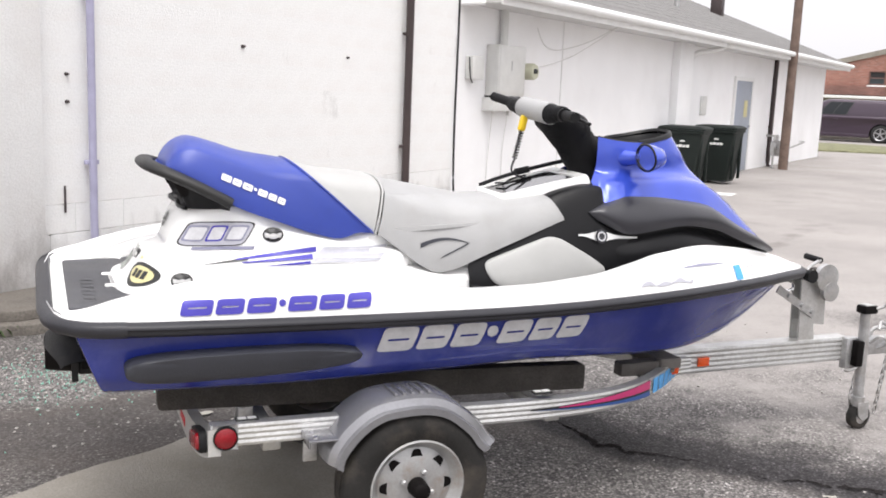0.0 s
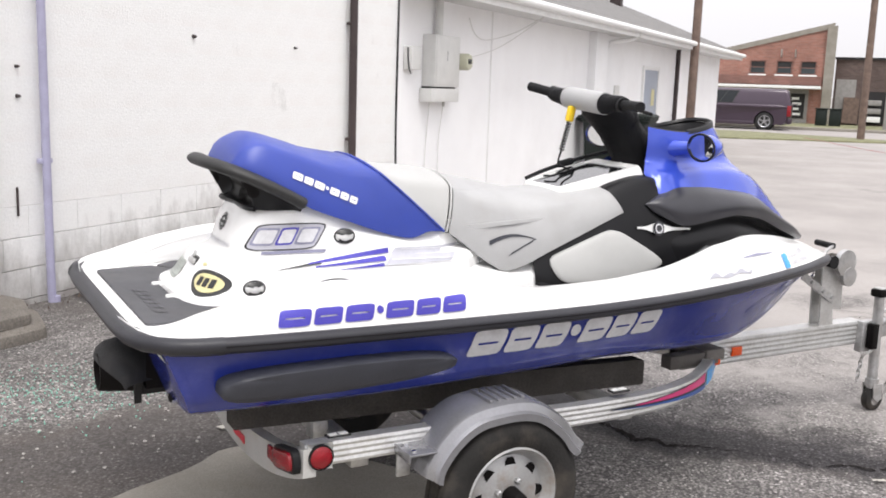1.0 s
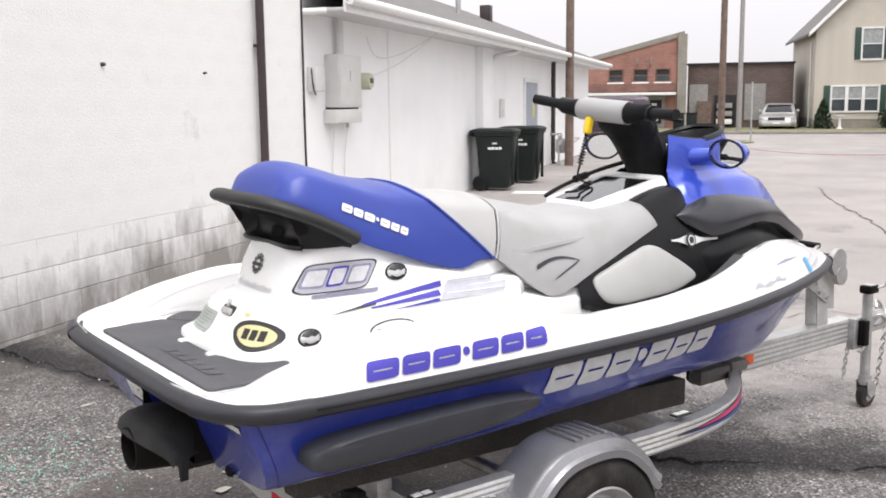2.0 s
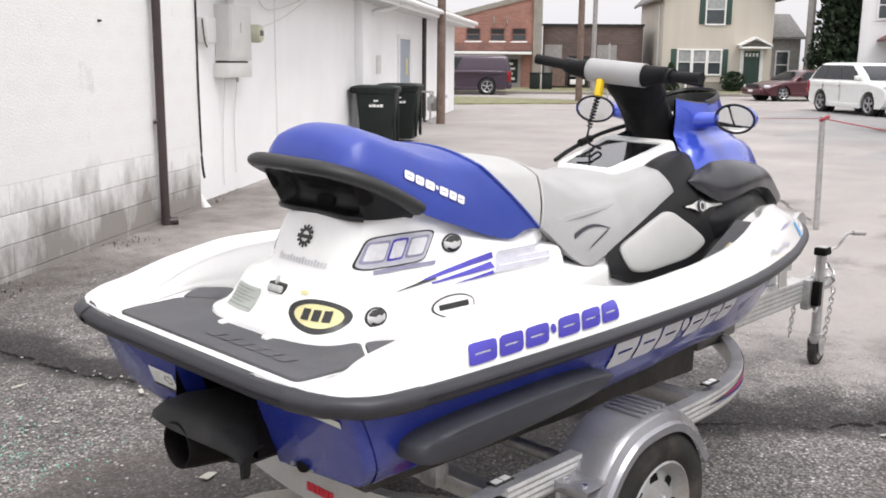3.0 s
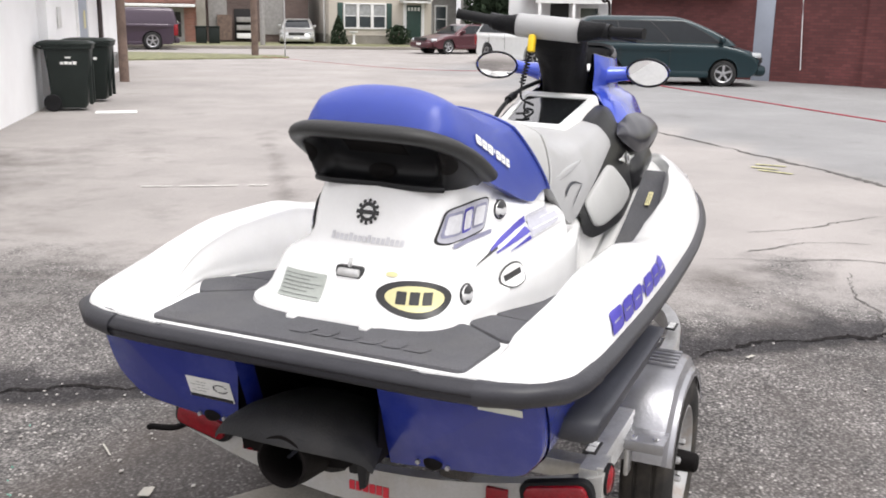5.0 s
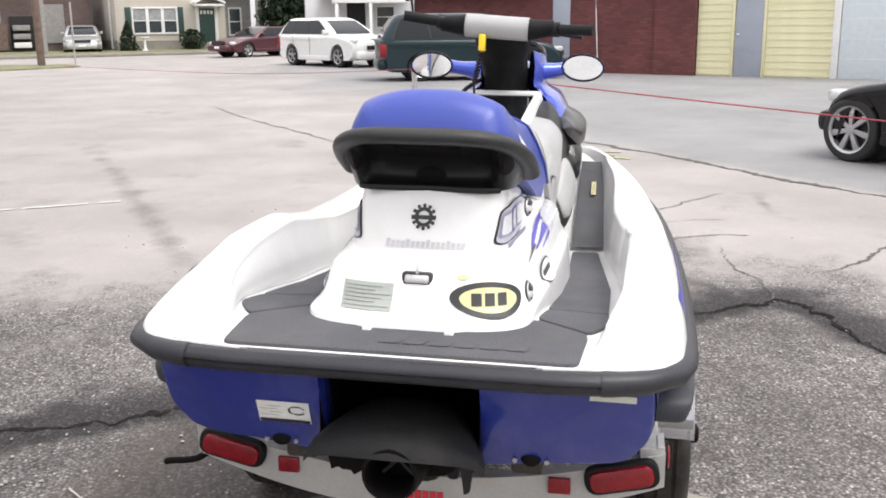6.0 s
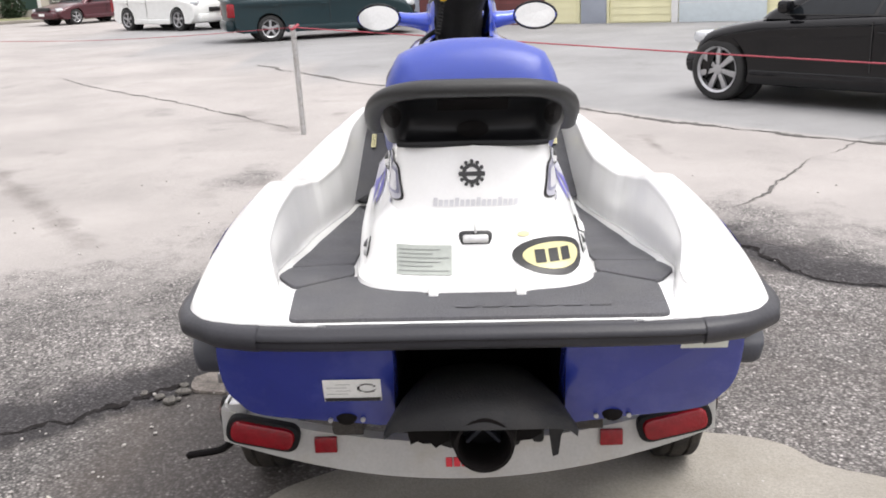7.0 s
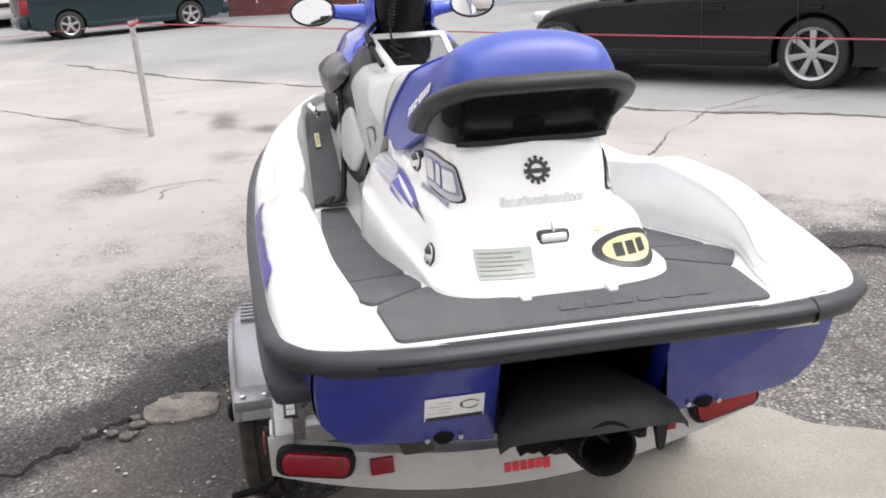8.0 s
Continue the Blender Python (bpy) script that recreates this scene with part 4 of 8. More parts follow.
for s in (-1, 1):
    way = (0, -s, 0)
    glyph_row("deck_print", (0.318, s * 0.9, 0.937), (1, 0, 0.0), (0, 0, 1), 0.044, (0.090, 0.081, 0.085, 0, 0.086, 0.078, 0.078), 0.009, 0.25, deck_side, (0, -s, 0), ink_blue, deck, "purple-blue brand mark drawn as plain blocks")
    glyph_row("hull_print", (0.932, s * 0.9, 0.770), (1, 0, -0.010), (0, 0, 1), 0.086, (0.122, 0.108, 0.110, 0, 0.114, 0.102, 0.105), 0.013, 0.25, hull_tree, way, ink_silver, hull, "silver brand mark drawn as plain blocks")
    glyph_row("seat_print", (0.50, s * 0.6, 1.285), (1, 0, -0.42), (0.1, 0, 1), 0.022, (0.034, 0.03, 0.034, 0, 0.032, 0.028, 0.026), 0.005, 0.25, seat_tree, way, ink_white, rear_seat, "white brand mark drawn as plain blocks")
    o = Vector((0.372, s * 0.6, 1.066))
    X, up = (1, 0, 0), (0, 0, 1)
    plate = part("model_plate", laid(pill(o + Vector((0.118, 0, 0.038)), X, up, 0.108, 0.040, 0.6, power=0.3), base_tree, way, 0.003), ink_black, seat_base, "grey and silver model mark drawn as plain shapes")
    part("model_plate_field", laid(pill(o + Vector((0.118, 0, 0.038)), X, up, 0.104, 0.0365, 0.6, power=0.3), base_tree, way, 0.0042), ink_pale_grey, seat_base)
    for k, (c, w, h) in enumerate(((0.052, 0.034, 0.026), (0.118, 0.028, 0.026), (0.182, 0.031, 0.026))):
        m = o + Vector((c, 0, 0.040))
        part("model_mark", laid(pill(m, X, up, w, h, 0.55, power=0.25), base_tree, way, 0.0052), print_grey if k != 1 else ink_blue, seat_base)
        part("model_mark", laid(pill(m, X, up, w - 0.006, h - 0.006, 0.55, power=0.25), base_tree, way, 0.0062), ink_silver, seat_base)
    part("model_strip", laid(block(o + Vector((0.035, 0, -0.013)), X, up, 0.20, 0.010, 0.4, 12, 2), base_tree, way, 0.004), print_grey, seat_base)
    # flash along the pedestal: a black point, blue blades, a silver fan
    part("side_flash_point", laid([[Vector((0.445 + 0.14 * i / 8, s * 0.6, 1.012 + 0.016 * i / 8 + (j - 0.5) * (0.001 + 0.008 * i / 8))) for i in range(9)] for j in (0, 1)], base_tree, way, 0.004), ink_black, seat_base)
    bm = bmesh.new()
    for x0, x1, z0, z1, h0, h1 in ((0.545, 0.815, 1.026, 1.052, 0.004, 0.016), (0.565, 0.80, 1.016, 1.030, 0.004, 0.014), (0.64, 0.79, 1.004, 1.012, 0.001, 0.010)):
        laid([[Vector((x0 + (x1 - x0) * i / 10, s * 0.6, z0 + (z1 - z0) * i / 10 + (j - 0.5) * (h0 + (h1 - h0) * i / 10))) for i in range(11)] for j in (0, 0.5, 1)], base_tree, way, 0.004, bm)
    part("side_flash", bm, ink_blue, seat_base, "blue and silver speed flash")
    bm = laid([[Vector((0.79 + 0.05 * j + 0.24 * i / 10, s * 0.6, 1.008 + 0.005 * i / 10 + j * (0.050 - 0.006 * i / 10))) for i in range(11)] for j in (0, 0.25, 0.5, 0.75, 1)], con_tree_all, way, 0.003)
    part("side_flash_tail", bm, ink_pale_grey, seat_base, "pale silver fan of the flash")
    bm = bmesh.new()
    for k in range(4):
        laid([[Vector((0.80 + 0.02 * k + (0.27 - 0.03 * k) * i / 10, s * 0.6, 1.010 + 0.014 * k - 0.004 * i / 10 + j * 0.0028)) for i in range(11)] for j in (0, 1)], con_tree_all, way, 0.0045, bm)
    part("side_flash_line", bm, ink_silver, seat_base)
    bm = laid([[Vector((1.19 + 0.19 * i / 12, s * 0.6, 1.055 + 0.02 * math.sin(i / 12 * 3) + (j - 0.5) * 0.016 * (1 - i / 14))) for i in range(13)] for j in (0, 1)], con_tree, way, 0.003)
    laid([[Vector((1.38 - 0.10 * i / 10 - 0.015 * j, s * 0.6, 1.062 - 0.045 * i / 10 - 0.012 * j)) for i in range(11)] for j in (0, 1)], con_tree, way, 0.003, bm)
    part("seat_flash", bm, sponson_grey, seat, "thin dark flash on the seat side")
    # oval vents, chrome ringed
    for x, z in ((0.372, 0.963), (0.672, 1.10)):
        hit, nrm, _, _ = base_tree.ray_cast(Vector((x, s, z)), Vector((0, -s, 0)))
        turn = nrm.to_track_quat("Z", "Y").to_matrix().to_4x4()
        spot = Matrix.Translation(hit) @ turn @ Matrix.Diagonal((0.84, 0.60, 0.8, 1))
        bm = spin([(0.0, 0.016), (0.012, 0.015), (0.024, 0.012), (0.031, 0.008), (0.036, 0.001), (0.037, -0.02)], "z", 28)
        vent = part("side_vent", bm, badge_silver, seat_base, "silver domed oval vent", at=spot)
        part("vent_rim", spin([(0.035, -0.01), (0.041, -0.01), (0.041, 0.003), (0.035, 0.004)], "z", 28, ends=False), ink_black, seat_base, at=spot)
        rows = [[Vector((r * math.cos(a), r * math.sin(a), 0.018 - 9.0 * r * r)) for a in [math.pi * (0.12 + 0.76 * i / 12) for i in range(13)]] for r in (0.010, 0.018, 0.027, 0.034)]
        part("vent_mouth", sheet(rows), ink_black, seat_base, at=spot)
        rows = [[Vector((r * math.cos(a), r * math.sin(a), 0.018 - 9.0 * r * r)) for a in [-math.pi * (0.2 + 0.6 * i / 12) for i in range(13)]] for r in (0.024, 0.029, 0.034)]
        part("vent_mouth", sheet(rows), ink_black, seat_base, at=spot)
    # registration card on the bow
    bow_tree = tree_of(deck.data)
    part("registration_sticker", laid(block((2.45, s * 0.9, 0.918), (1, s * -0.45, 0), (0, 0, 1), 0.045, 0.05, 0, 3, 4), bow_tree, way, 0.004), ink_sky, deck, "small blue sticker")
    bm = bmesh.new()
    for r in range(2):
        for k in range(6):
            laid(block((2.515 + 0.032 * k, s * 0.9, 0.948 - 0.024 * r), (1, s * -0.45, 0), (0, 0, 1), 0.024, 0.016, 0.15, 2, 2), bow_tree, way, 0.004, bm)
    part("registration_bars", bm, ink_silver, deck, "registration drawn as plain grey bars")
    part("bow_flash", laid([[Vector((2.16 + 0.26 * i / 10, s * 0.9, 0.985 - 0.004 * i / 10 + j * 0.009 * (1 - abs(i - 4) / 6.5))) for i in range(11)] for j in (0, 1)], bow_tree, way, 0.004), print_grey, deck, "thin grey-blue flash on the bow")
    part("bow_motif", laid([[Vector((1.92 + 0.27 * i / 14, s * 0.9, 0.938 + 0.004 * math.sin(i * 0.8) + j * 0.016 * abs(math.sin(i * 0.75)))) for i in range(15)] for j in (0, 1)], bow_tree, way, 0.004), ink_pale_grey, deck, "pale grey swirl motif")

# stern of the pedestal: round emblem, lettered strip, latch, label, oval sticker
aft = (1, 0, 0)
Y, Z = (0, -1, 0), (0, 0, 1)
part("round_emblem", laid(disc((-0.3, 0.004, 1.129), Y, Z, 0.021, 0.021, 24, 2, 0.62), base_tree, aft, 0.003), ink_black, seat_base, "black toothed round emblem drawn as rings")
bm = bmesh.new()
for k in range(12):
    a = 2 * math.pi * k / 12
    c = Vector((-0.3, 0.004 - 0.0245 * math.cos(a), 1.129 + 0.0245 * math.sin(a)))
    laid(disc(c, Y, Z, 0.0042, 0.0042, 8, 1), base_tree, aft, 0.003, bm)
laid(block((-0.3, 0.032, 1.124), Y, Z, 0.056, 0.009, 0, 6, 2), base_tree, aft, 0.0035, bm)
part("emblem_teeth", bm, ink_black, seat_base)
for k in range(16):
    bm = laid(block((-0.3, 0.088 - 0.0115 * k, 1.063), Y, Z, 0.0085, 0.013 if k % 4 else 0.017, 0.1, 2, 3), base_tree, aft, 0.003)
    part("dealer_bar", bm, ink_silver, seat_base, "pale grey dealer lettering drawn as plain bars" if k == 0 else "")
latch = part("seat_latch", box(-0.02, -0.037, -0.019, 0.02, 0.037, 0.019, 0.010), ink_black, seat_base, "black recessed seat latch with grey lever", at=pose(0.272, 0.0, 1.003, 0, 20, 0))
part("latch_lever", box(-0.028, -0.027, -0.008, -0.012, 0.027, 0.010, 0.005), aluminium, latch)
part("latch_key", box(-0.026, -0.003, 0.012, -0.016, 0.003, 0.034, 0.002), aluminium, latch)
part("safety_label", laid(block((-0.3, 0.165, 0.948), Y, Z, 0.115, 0.052, 0, 8, 5), base_tree, aft, 0.003), label_green, seat_base, "pale printed safety label")
for k in range(6):
    part("label_line", laid(block((-0.3, 0.160, 0.954 + 0.0075 * k), Y, Z, 0.104 - 0.017 * (k * 2 % 3), 0.0014, 0, 6, 1), base_tree, aft, 0.0045), label_ink, seat_base)
so, su = Vector((0.28, -0.143, 0.975)), Vector((0.55, -0.835, 0))
sway = (0.835, 0.55, 0)
part("oval_sticker", laid(disc(so, su, Z, 0.082, 0.034, 32, 5), base_tree, sway, 0.003), ink_black, seat_base, "black and yellow oval sticker with plain bars")
part("sticker_field", laid(disc(so, su, Z, 0.064, 0.024, 32, 4), base_tree, sway, 0.0042), ink_yellow, seat_base)
for k in range(3):
    part("sticker_bar", laid(block(so + su * (-0.044 + 0.028 * k) + Vector((0, 0, -0.011)), su, Z, 0.021, 0.024, 0.25, 3, 3), base_tree, sway, 0.0055), ink_black, seat_base)
bm = laid(disc((0.625, -0.9, 0.952), (1, 0, 0), Z, 0.076, 0.027, 28, 3), base_tree, (0, 1, 0), 0.003)
part("small_oval_sticker", bm, ink_black, seat_base, "small white oval sticker with a plain bar")
part("small_oval_field", laid(disc((0.625, -0.9, 0.952), (1, 0, 0), Z, 0.071, 0.0235, 28, 3), base_tree, (0, 1, 0), 0.0042), ink_white, seat_base)
part("small_oval_bar", laid(block((0.572, -0.9, 0.945), (1, 0, 0), Z, 0.105, 0.014, 0, 8, 2), base_tree, (0, 1, 0), 0.0055), ink_black, seat_base)
part("small_tab", laid(disc((-0.3, -0.10, 1.018), Y, Z, 0.014, 0.005, 12, 2), base_tree, aft, 0.003), ink_yellow, seat_base)

for y in (-0.088, 0.088):
    part("base_tab", box(0.148, y - 0.010, 0.912, 0.19, y + 0.010, 0.930, 0.004), gel_white, seat_base)

# raised mark on the stern mat, drawn as plain blocks
mat_tree = tree_of(bpy.data.objects["stern_mat"].data)
for k in range(6):
    part("mat_mark", laid(pill((0.095, 0.02 - 0.052 * k, 1.2), (0, -1, 0), (1, 0, 0), 0.021, 0.019, 0.3, 20, 2, 0.3), mat_tree, (0, 0, -1), 0.002), mat_grey, bpy.data.objects["stern_mat"])

# labels on the transom, drain notches on the mat edge
def on_transom(z):
    return 0.066 + (0.87 - z) * 0.38 - 0.022


def transom_label(name, y0, y1, z0, z1, lift, mat, label=""):
    bm = bmesh.new()
    bm.faces.new([bm.verts.new((on_transom(z) - lift, y, z)) for y, z in ((y0, z0), (y1, z0), (y1, z1), (y0, z1))])
    return part(name, bm, mat, ski if label else hull, label)


transom_label("warning_label", 0.195, 0.31, 0.722, 0.778, 0.003, ink_white, "white rectangular warning label")
transom_label("warning_label_strip", 0.197, 0.308, 0.723, 0.7315, 0.0045, ink_black)
for k in range(4):
    transom_label("warning_label_line", 0.262 - 0.006 * (k % 2), 0.285 + 0.018 * ((k + 1) % 2), 0.741 + 0.008 * k, 0.7422 + 0.008 * k, 0.0045, label_ink)
bm = bmesh.new()
for k in range(17):
    a0, a1 = math.radians(200 + 19 * k - 3), math.radians(200 + 19 * k + (13 if k % 5 else 4))
    quad = [(0.223 + 0.020 * rr * math.cos(q), 0.756 + 0.012 * rr * math.sin(q)) for rr, q in ((1.0, a0), (1.0, a1), (0.72, a1), (0.72, a0))]
    bm.faces.new([bm.verts.new((on_transom(z) - 0.0045, y, z)) for y, z in quad])
part("warning_label_mark", bm, ink_black, ski, "broken oval mark on the label")
transom_label("pale_label", -0.475, -0.385, 0.842, 0.858, 0.003, ink_pale, "thin pale identification label")

# tow hook and a folded strap in the footwells
part("mooring_cleat", tube([(2.0, 0.33, 1.01), (1.99, 0.345, 1.035), (2.03, 0.355, 1.045), (2.06, 0.35, 1.02)], 0.010, 8), chrome, ski, "chrome mooring cleat")
part("stowed_strap", tube([(1.60, 0.34, 0.775), (1.55, 0.30, 0.785), (1.54, 0.35, 0.79), (1.60, 0.33, 0.80), (1.56, 0.37, 0.785), (1.62, 0.30, 0.79), (1.72, 0.275, 0.88), (1.80, 0.26, 1.02), (1.84, 0.262, 1.12)], 0.010, 8, flat=0.5), rubber, ski, "black stowed strap")
part("bow_eye", tube([(3.07, 0, 0.80), (3.11, 0, 0.79), (3.12, 0, 0.76), (3.08, 0, 0.75)], 0.007, 8), chrome, ski, "steel bow eye")


# ---- the trailer: aluminium rails that curve in to a tongue ----
TY = 0.035
trailer = thing("boat_trailer", pose(0, TY, -0.09), "single-axle aluminium watercraft trailer with silver fenders", "trailer")


def rail_path(s):
    return spline([(0.42, s * 0.548, 0.540), (1.0, s * 0.548, 0.533), (1.45, s * 0.545, 0.522), (1.75, s * 0.50, 0.508), (2.0, s * 0.40, 0.492), (2.22, s * 0.255, 0.48), (2.42, s * 0.085, 0.468), (2.52, s * 0.055, 0.465)], 8)


def ribbed(points, half_w, half_h, ribs=4):
    """A box rail with shallow ribs on its outer faces."""
    bm = bmesh.new()
    prof = []
    for k in range(ribs * 2 + 1):
        z = half_h - 2 * half_h * k / (ribs * 2)
        prof.append((half_w + (0.003 if k % 2 else 0.0), z))
    prof = [(-half_w, half_h)] + prof + [(-half_w, -half_h)]
    rings = []
    for i, p in enumerate(points):
        d = points[min(i + 1, len(points) - 1)] - points[max(i - 1, 0)]
        d.z = 0
        d.normalize()
        out = Vector((d.y, -d.x, 0))
        if out.y * p.y < 0:
            out = -out
        rings.append([p + out * a + Vector((0, 0, b)) for a, b in prof])
    return cap(sheet(rings, closed=True, bm=bm))


def beside(points, lift, z0, z1):
    """A thin print along the outer face of a rail: z0 and z1 give its edges along the way."""
    rows = [[], []]
    n = len(points) - 1
    for i, p in enumerate(points):
        d = points[min(i + 1, n)] - points[max(i - 1, 0)]
        out = Vector((d.y, -d.x, 0)).normalized()
        if out.y * p.y < 0:
            out = -out
        t = i / n
        rows[0].append(p + out * lift + Vector((0, 0, z0(t))))
        rows[1].append(p + out * lift + Vector((0, 0, z1(t))))
    return sheet(rows)


for s in (-1, 1):
    pts = rail_path(s)
    rail = part("side_rail", ribbed(pts, 0.02, 0.034), aluminium, trailer, "ribbed aluminium rail, curved inwards", smooth=25)
    a, b, c = pts[17:37], pts[17:37], pts[36:49]
    part("rail_flash", beside(a, 0.0245, lambda t: 0.000 - 0.030 * t, lambda t: 0.004 + 0.029 * t), ink_black, rail)
    part("rail_flash", beside(a[3:], 0.0255, lambda t: 0.003 - 0.007 * t, lambda t: 0.006 + 0.025 * t), ink_pink, rail, "magenta and blue wedge decal")
    part("rail_flash", beside(b, 0.0262, lambda t: 0.001 - 0.033 * t, lambda t: 0.001 - 0.013 * t), ink_teal, rail)
    for k in range(5):
        q = [c[1 + 2 * k], c[1 + 2 * k].lerp(c[2 + 2 * k], 0.9), c[2 + 2 * k].lerp(c[min(3 + 2 * k, len(c) - 1)], 0.75)]
        if len(q) > 1:
            part("rail_mark", beside(q, 0.0252, lambda t: -0.030, lambda t: 0.030), ink_sky, rail, "sky blue brand block")
    for x in (0.50, 1.52):
        part("rail_label", box(x, s * 0.53 - 0.016, 0.571, x + 0.07, s * 0.53 + 0.016, 0.576), ink_black, rail)
        for k in range(2):
            part("rail_label_field", box(x + 0.006 + 0.031 * k, s * 0.53 - 0.010, 0.577, x + 0.032 + 0.031 * k, s * 0.53 + 0.010, 0.5785), ink_white, rail)
    part("amber_marker", box(2.36, s * 0.150 - 0.012, 0.462, 2.40, s * 0.150 + 0.012, 0.50, 0.005), orange_lens, trailer, "amber side marker")
    # square lamp plate with a round red lamp at the stern end
    plate = part("lamp_plate", box(0.425, s * 0.570, 0.500, 0.498, s * 0.580, 0.578, 0.003), aluminium, trailer)
    part("round_lamp", spin([(0.0, 0.0), (0.033, 0.0), (0.033, 0.012), (0.026, 0.018), (0.0, 0.020)], "y", 24), red_lens, plate, "round red side lamp", at=pose(0.461, s * 0.578, 0.539, 0, 0, 0 if s > 0 else 180))
    part("lamp_ring", spin([(0.033, 0.0), (0.037, 0.0), (0.037, 0.014), (0.033, 0.014)], "y", 24, ends=False), rubber, plate, at=pose(0.461, s * 0.578, 0.539, 0, 0, 0 if s > 0 else 180))
    # oval stern lamp and square reflector
    lamp = part("stern_lamp", slab(rounded([(-0.088, -0.036), (0.088, -0.036), (0.088, 0.036), (-0.088, 0.036)], 0.036, 5), -0.022, "x", 0.006), rubber, trailer, "oval red stern lamp in a black surround", at=pose(0.408, s * 0.486, 0.508, s * 13))
    part("lamp_lens", slab(rounded([(-0.076, -0.027), (0.076, -0.027), (0.076, 0.027), (-0.076, 0.027)], 0.026, 5), -0.014, "x", 0.008), red_lens, lamp, at=pose(-0.018, 0, 0))
    part("stern_reflector", box(0.397, s * 0.340 - 0.027, 0.452, 0.410, s * 0.340 + 0.027, 0.492, 0.003), red_lens, trailer, "square red stern reflector", at=pose(0, 0, -0.002))
    # bunk, with its bracket
    part("bunk", slab(rounded([(0.295, 0.545), (1.86, 0.490), (1.86, 0.585), (0.295, 0.645)], 0.012, 3), 0.07, "y", 0.010, at=s * 0.27 - 0.035), bunk_carpet, trailer, "dark carpeted bunk board")
    part("bunk_bracket", box(0.55, s * 0.27 - 0.03, 0.47, 0.60, s * 0.27 + 0.03, 0.531, 0.004), galvanised, trailer)
    part("bunk_bracket", box(1.60, s * 0.27 - 0.03, 0.46, 1.65, s * 0.27 + 0.03, 0.531, 0.004), galvanised, trailer)
    part("tie_down", box(0.70, s * 0.577 - 0.006, 0.435, 0.745, s * 0.577 + 0.006, 0.515, 0.004), galvanised, trailer)
    # fender: an angular arch with a broad lip
    prof = [(0.775, 0.455), (0.79, 0.505), (0.85, 0.575), (0.93, 0.625), (1.02, 0.642), (1.13, 0.642), (1.22, 0.615), (1.31, 0.55), (1.355, 0.495), (1.385, 0.47)]
    line = spline([(0.752 + (x - 0.775) * 0.945, 0, z) for x, z in prof], 4)
    rows = []
    for p in line:
        d = Vector((p.x - 1.05, 0, p.z - 0.30)).normalized()
        y0, y1 = s * 0.505, s * 0.678
        rows.append([Vector((p.x, y0, p.z)), Vector((p.x, s * 0.640, p.z)), p + Vector((0, s * 0.656, 0)) - d * 0.008, p + Vector((0, s * 0.666, 0)) - d * 0.03, p + Vector((0, y1, 0)) - d * 0.036, p + Vector((0, y1, 0)) - d * 0.058])
    bm = sheet(rows)
    bmesh.ops.solidify(bm, geom=bm.faces[:], thickness=0.006)
    fender = part("fender", tidy(bm), fender_metal, trailer, "silver moulded wheel fender", smooth=35)
    for k in range(5):
        part("fender_rib", box(0.975 + 0.028 * k, min(s * 0.52, s * 0.64), 0.641, 0.987 + 0.028 * k, max(s * 0.52, s * 0.64), 0.651, 0.003), fender_metal, fender)
    flange = part("fender_flange", box(0.700, min(s * 0.565, s * 0.668), 0.526, 0.790, max(s * 0.565, s * 0.668), 0.534, 0.003), fender_metal, fender, "bolted flat flange", at=pose(0, 0, 0.0))
    part("flange_lip", box(0.696, min(s * 0.565, s * 0.668), 0.508, 0.702, max(s * 0.565, s * 0.668), 0.536, 0.002), fender_metal, flange)
    for y in (0.590, 0.645):
        part("fender_bolt", spin([(0.0, 0), (0.008, 0), (0.008, 0.006), (0, 0.008)], "z", 8), chrome, flange, at=pose(0.722, s * y, 0.534))
    part("fender_bracket", box(0.77, min(s * 0.50, s * 0.56), 0.485, 1.30, max(s * 0.50, s * 0.56), 0.505, 0.004), galvanised, fender)
    # wheel: tyre with grooves, rim with holes, hub
    wheel = part("wheel", spin([(0.150, -0.055), (0.17, -0.066), (0.215, -0.070), (0.240, -0.058), (0.247, -0.048), (0.248, -0.03), (0.241, -0.028), (0.241, -0.020), (0.249, -0.018), (0.250, 0.0), (0.249, 0.018), (0.241, 0.020), (0.241, 0.028), (0.248, 0.03), (0.247, 0.048), (0.240, 0.058), (0.215, 0.070), (0.17, 0.066), (0.150, 0.055)], "y", 48, ends=False), tyre_rubber, trailer, "black trailer tyre on a white spoked rim", at=pose(1.055, s * 0.605, 0.34, 0, 0, 0 if s > 0 else 180))
    bm = spin([(0.150, -0.06), (0.158, 0.050), (0.160, 0.060), (0.154, 0.064), (0.146, 0.056), (0.136, 0.034), (0.125, 0.028), (0.095, 0.040), (0.060, 0.046), (0.0, 0.046)], "y", 48, ends=False)
    part("rim", bm, rim_white, wheel, "white painted steel rim with window holes")
    for k in range(8):
        a = 2 * math.pi * k / 8
        part("rim_window", slab(rounded([(-0.022, -0.014), (0.022, -0.014), (0.011, 0.017), (-0.011, 0.017)], 0.006, 2), 0.004, "y", 0.0), hub_black, wheel, at=pose(0.105 * math.cos(a), 0.0345, 0.105 * math.sin(a), 0, 90 - math.degrees(a), 0))
    for k in range(4):
        a = 2 * math.pi * k / 4 + 0.4
        part("lug_nut", spin([(0.0, 0.0), (0.010, 0.0), (0.010, 0.014), (0.006, 0.018), (0.0, 0.018)], "y", 6), galvanised, wheel, at=pose(0.052 * math.cos(a), 0.046, 0.052 * math.sin(a)))
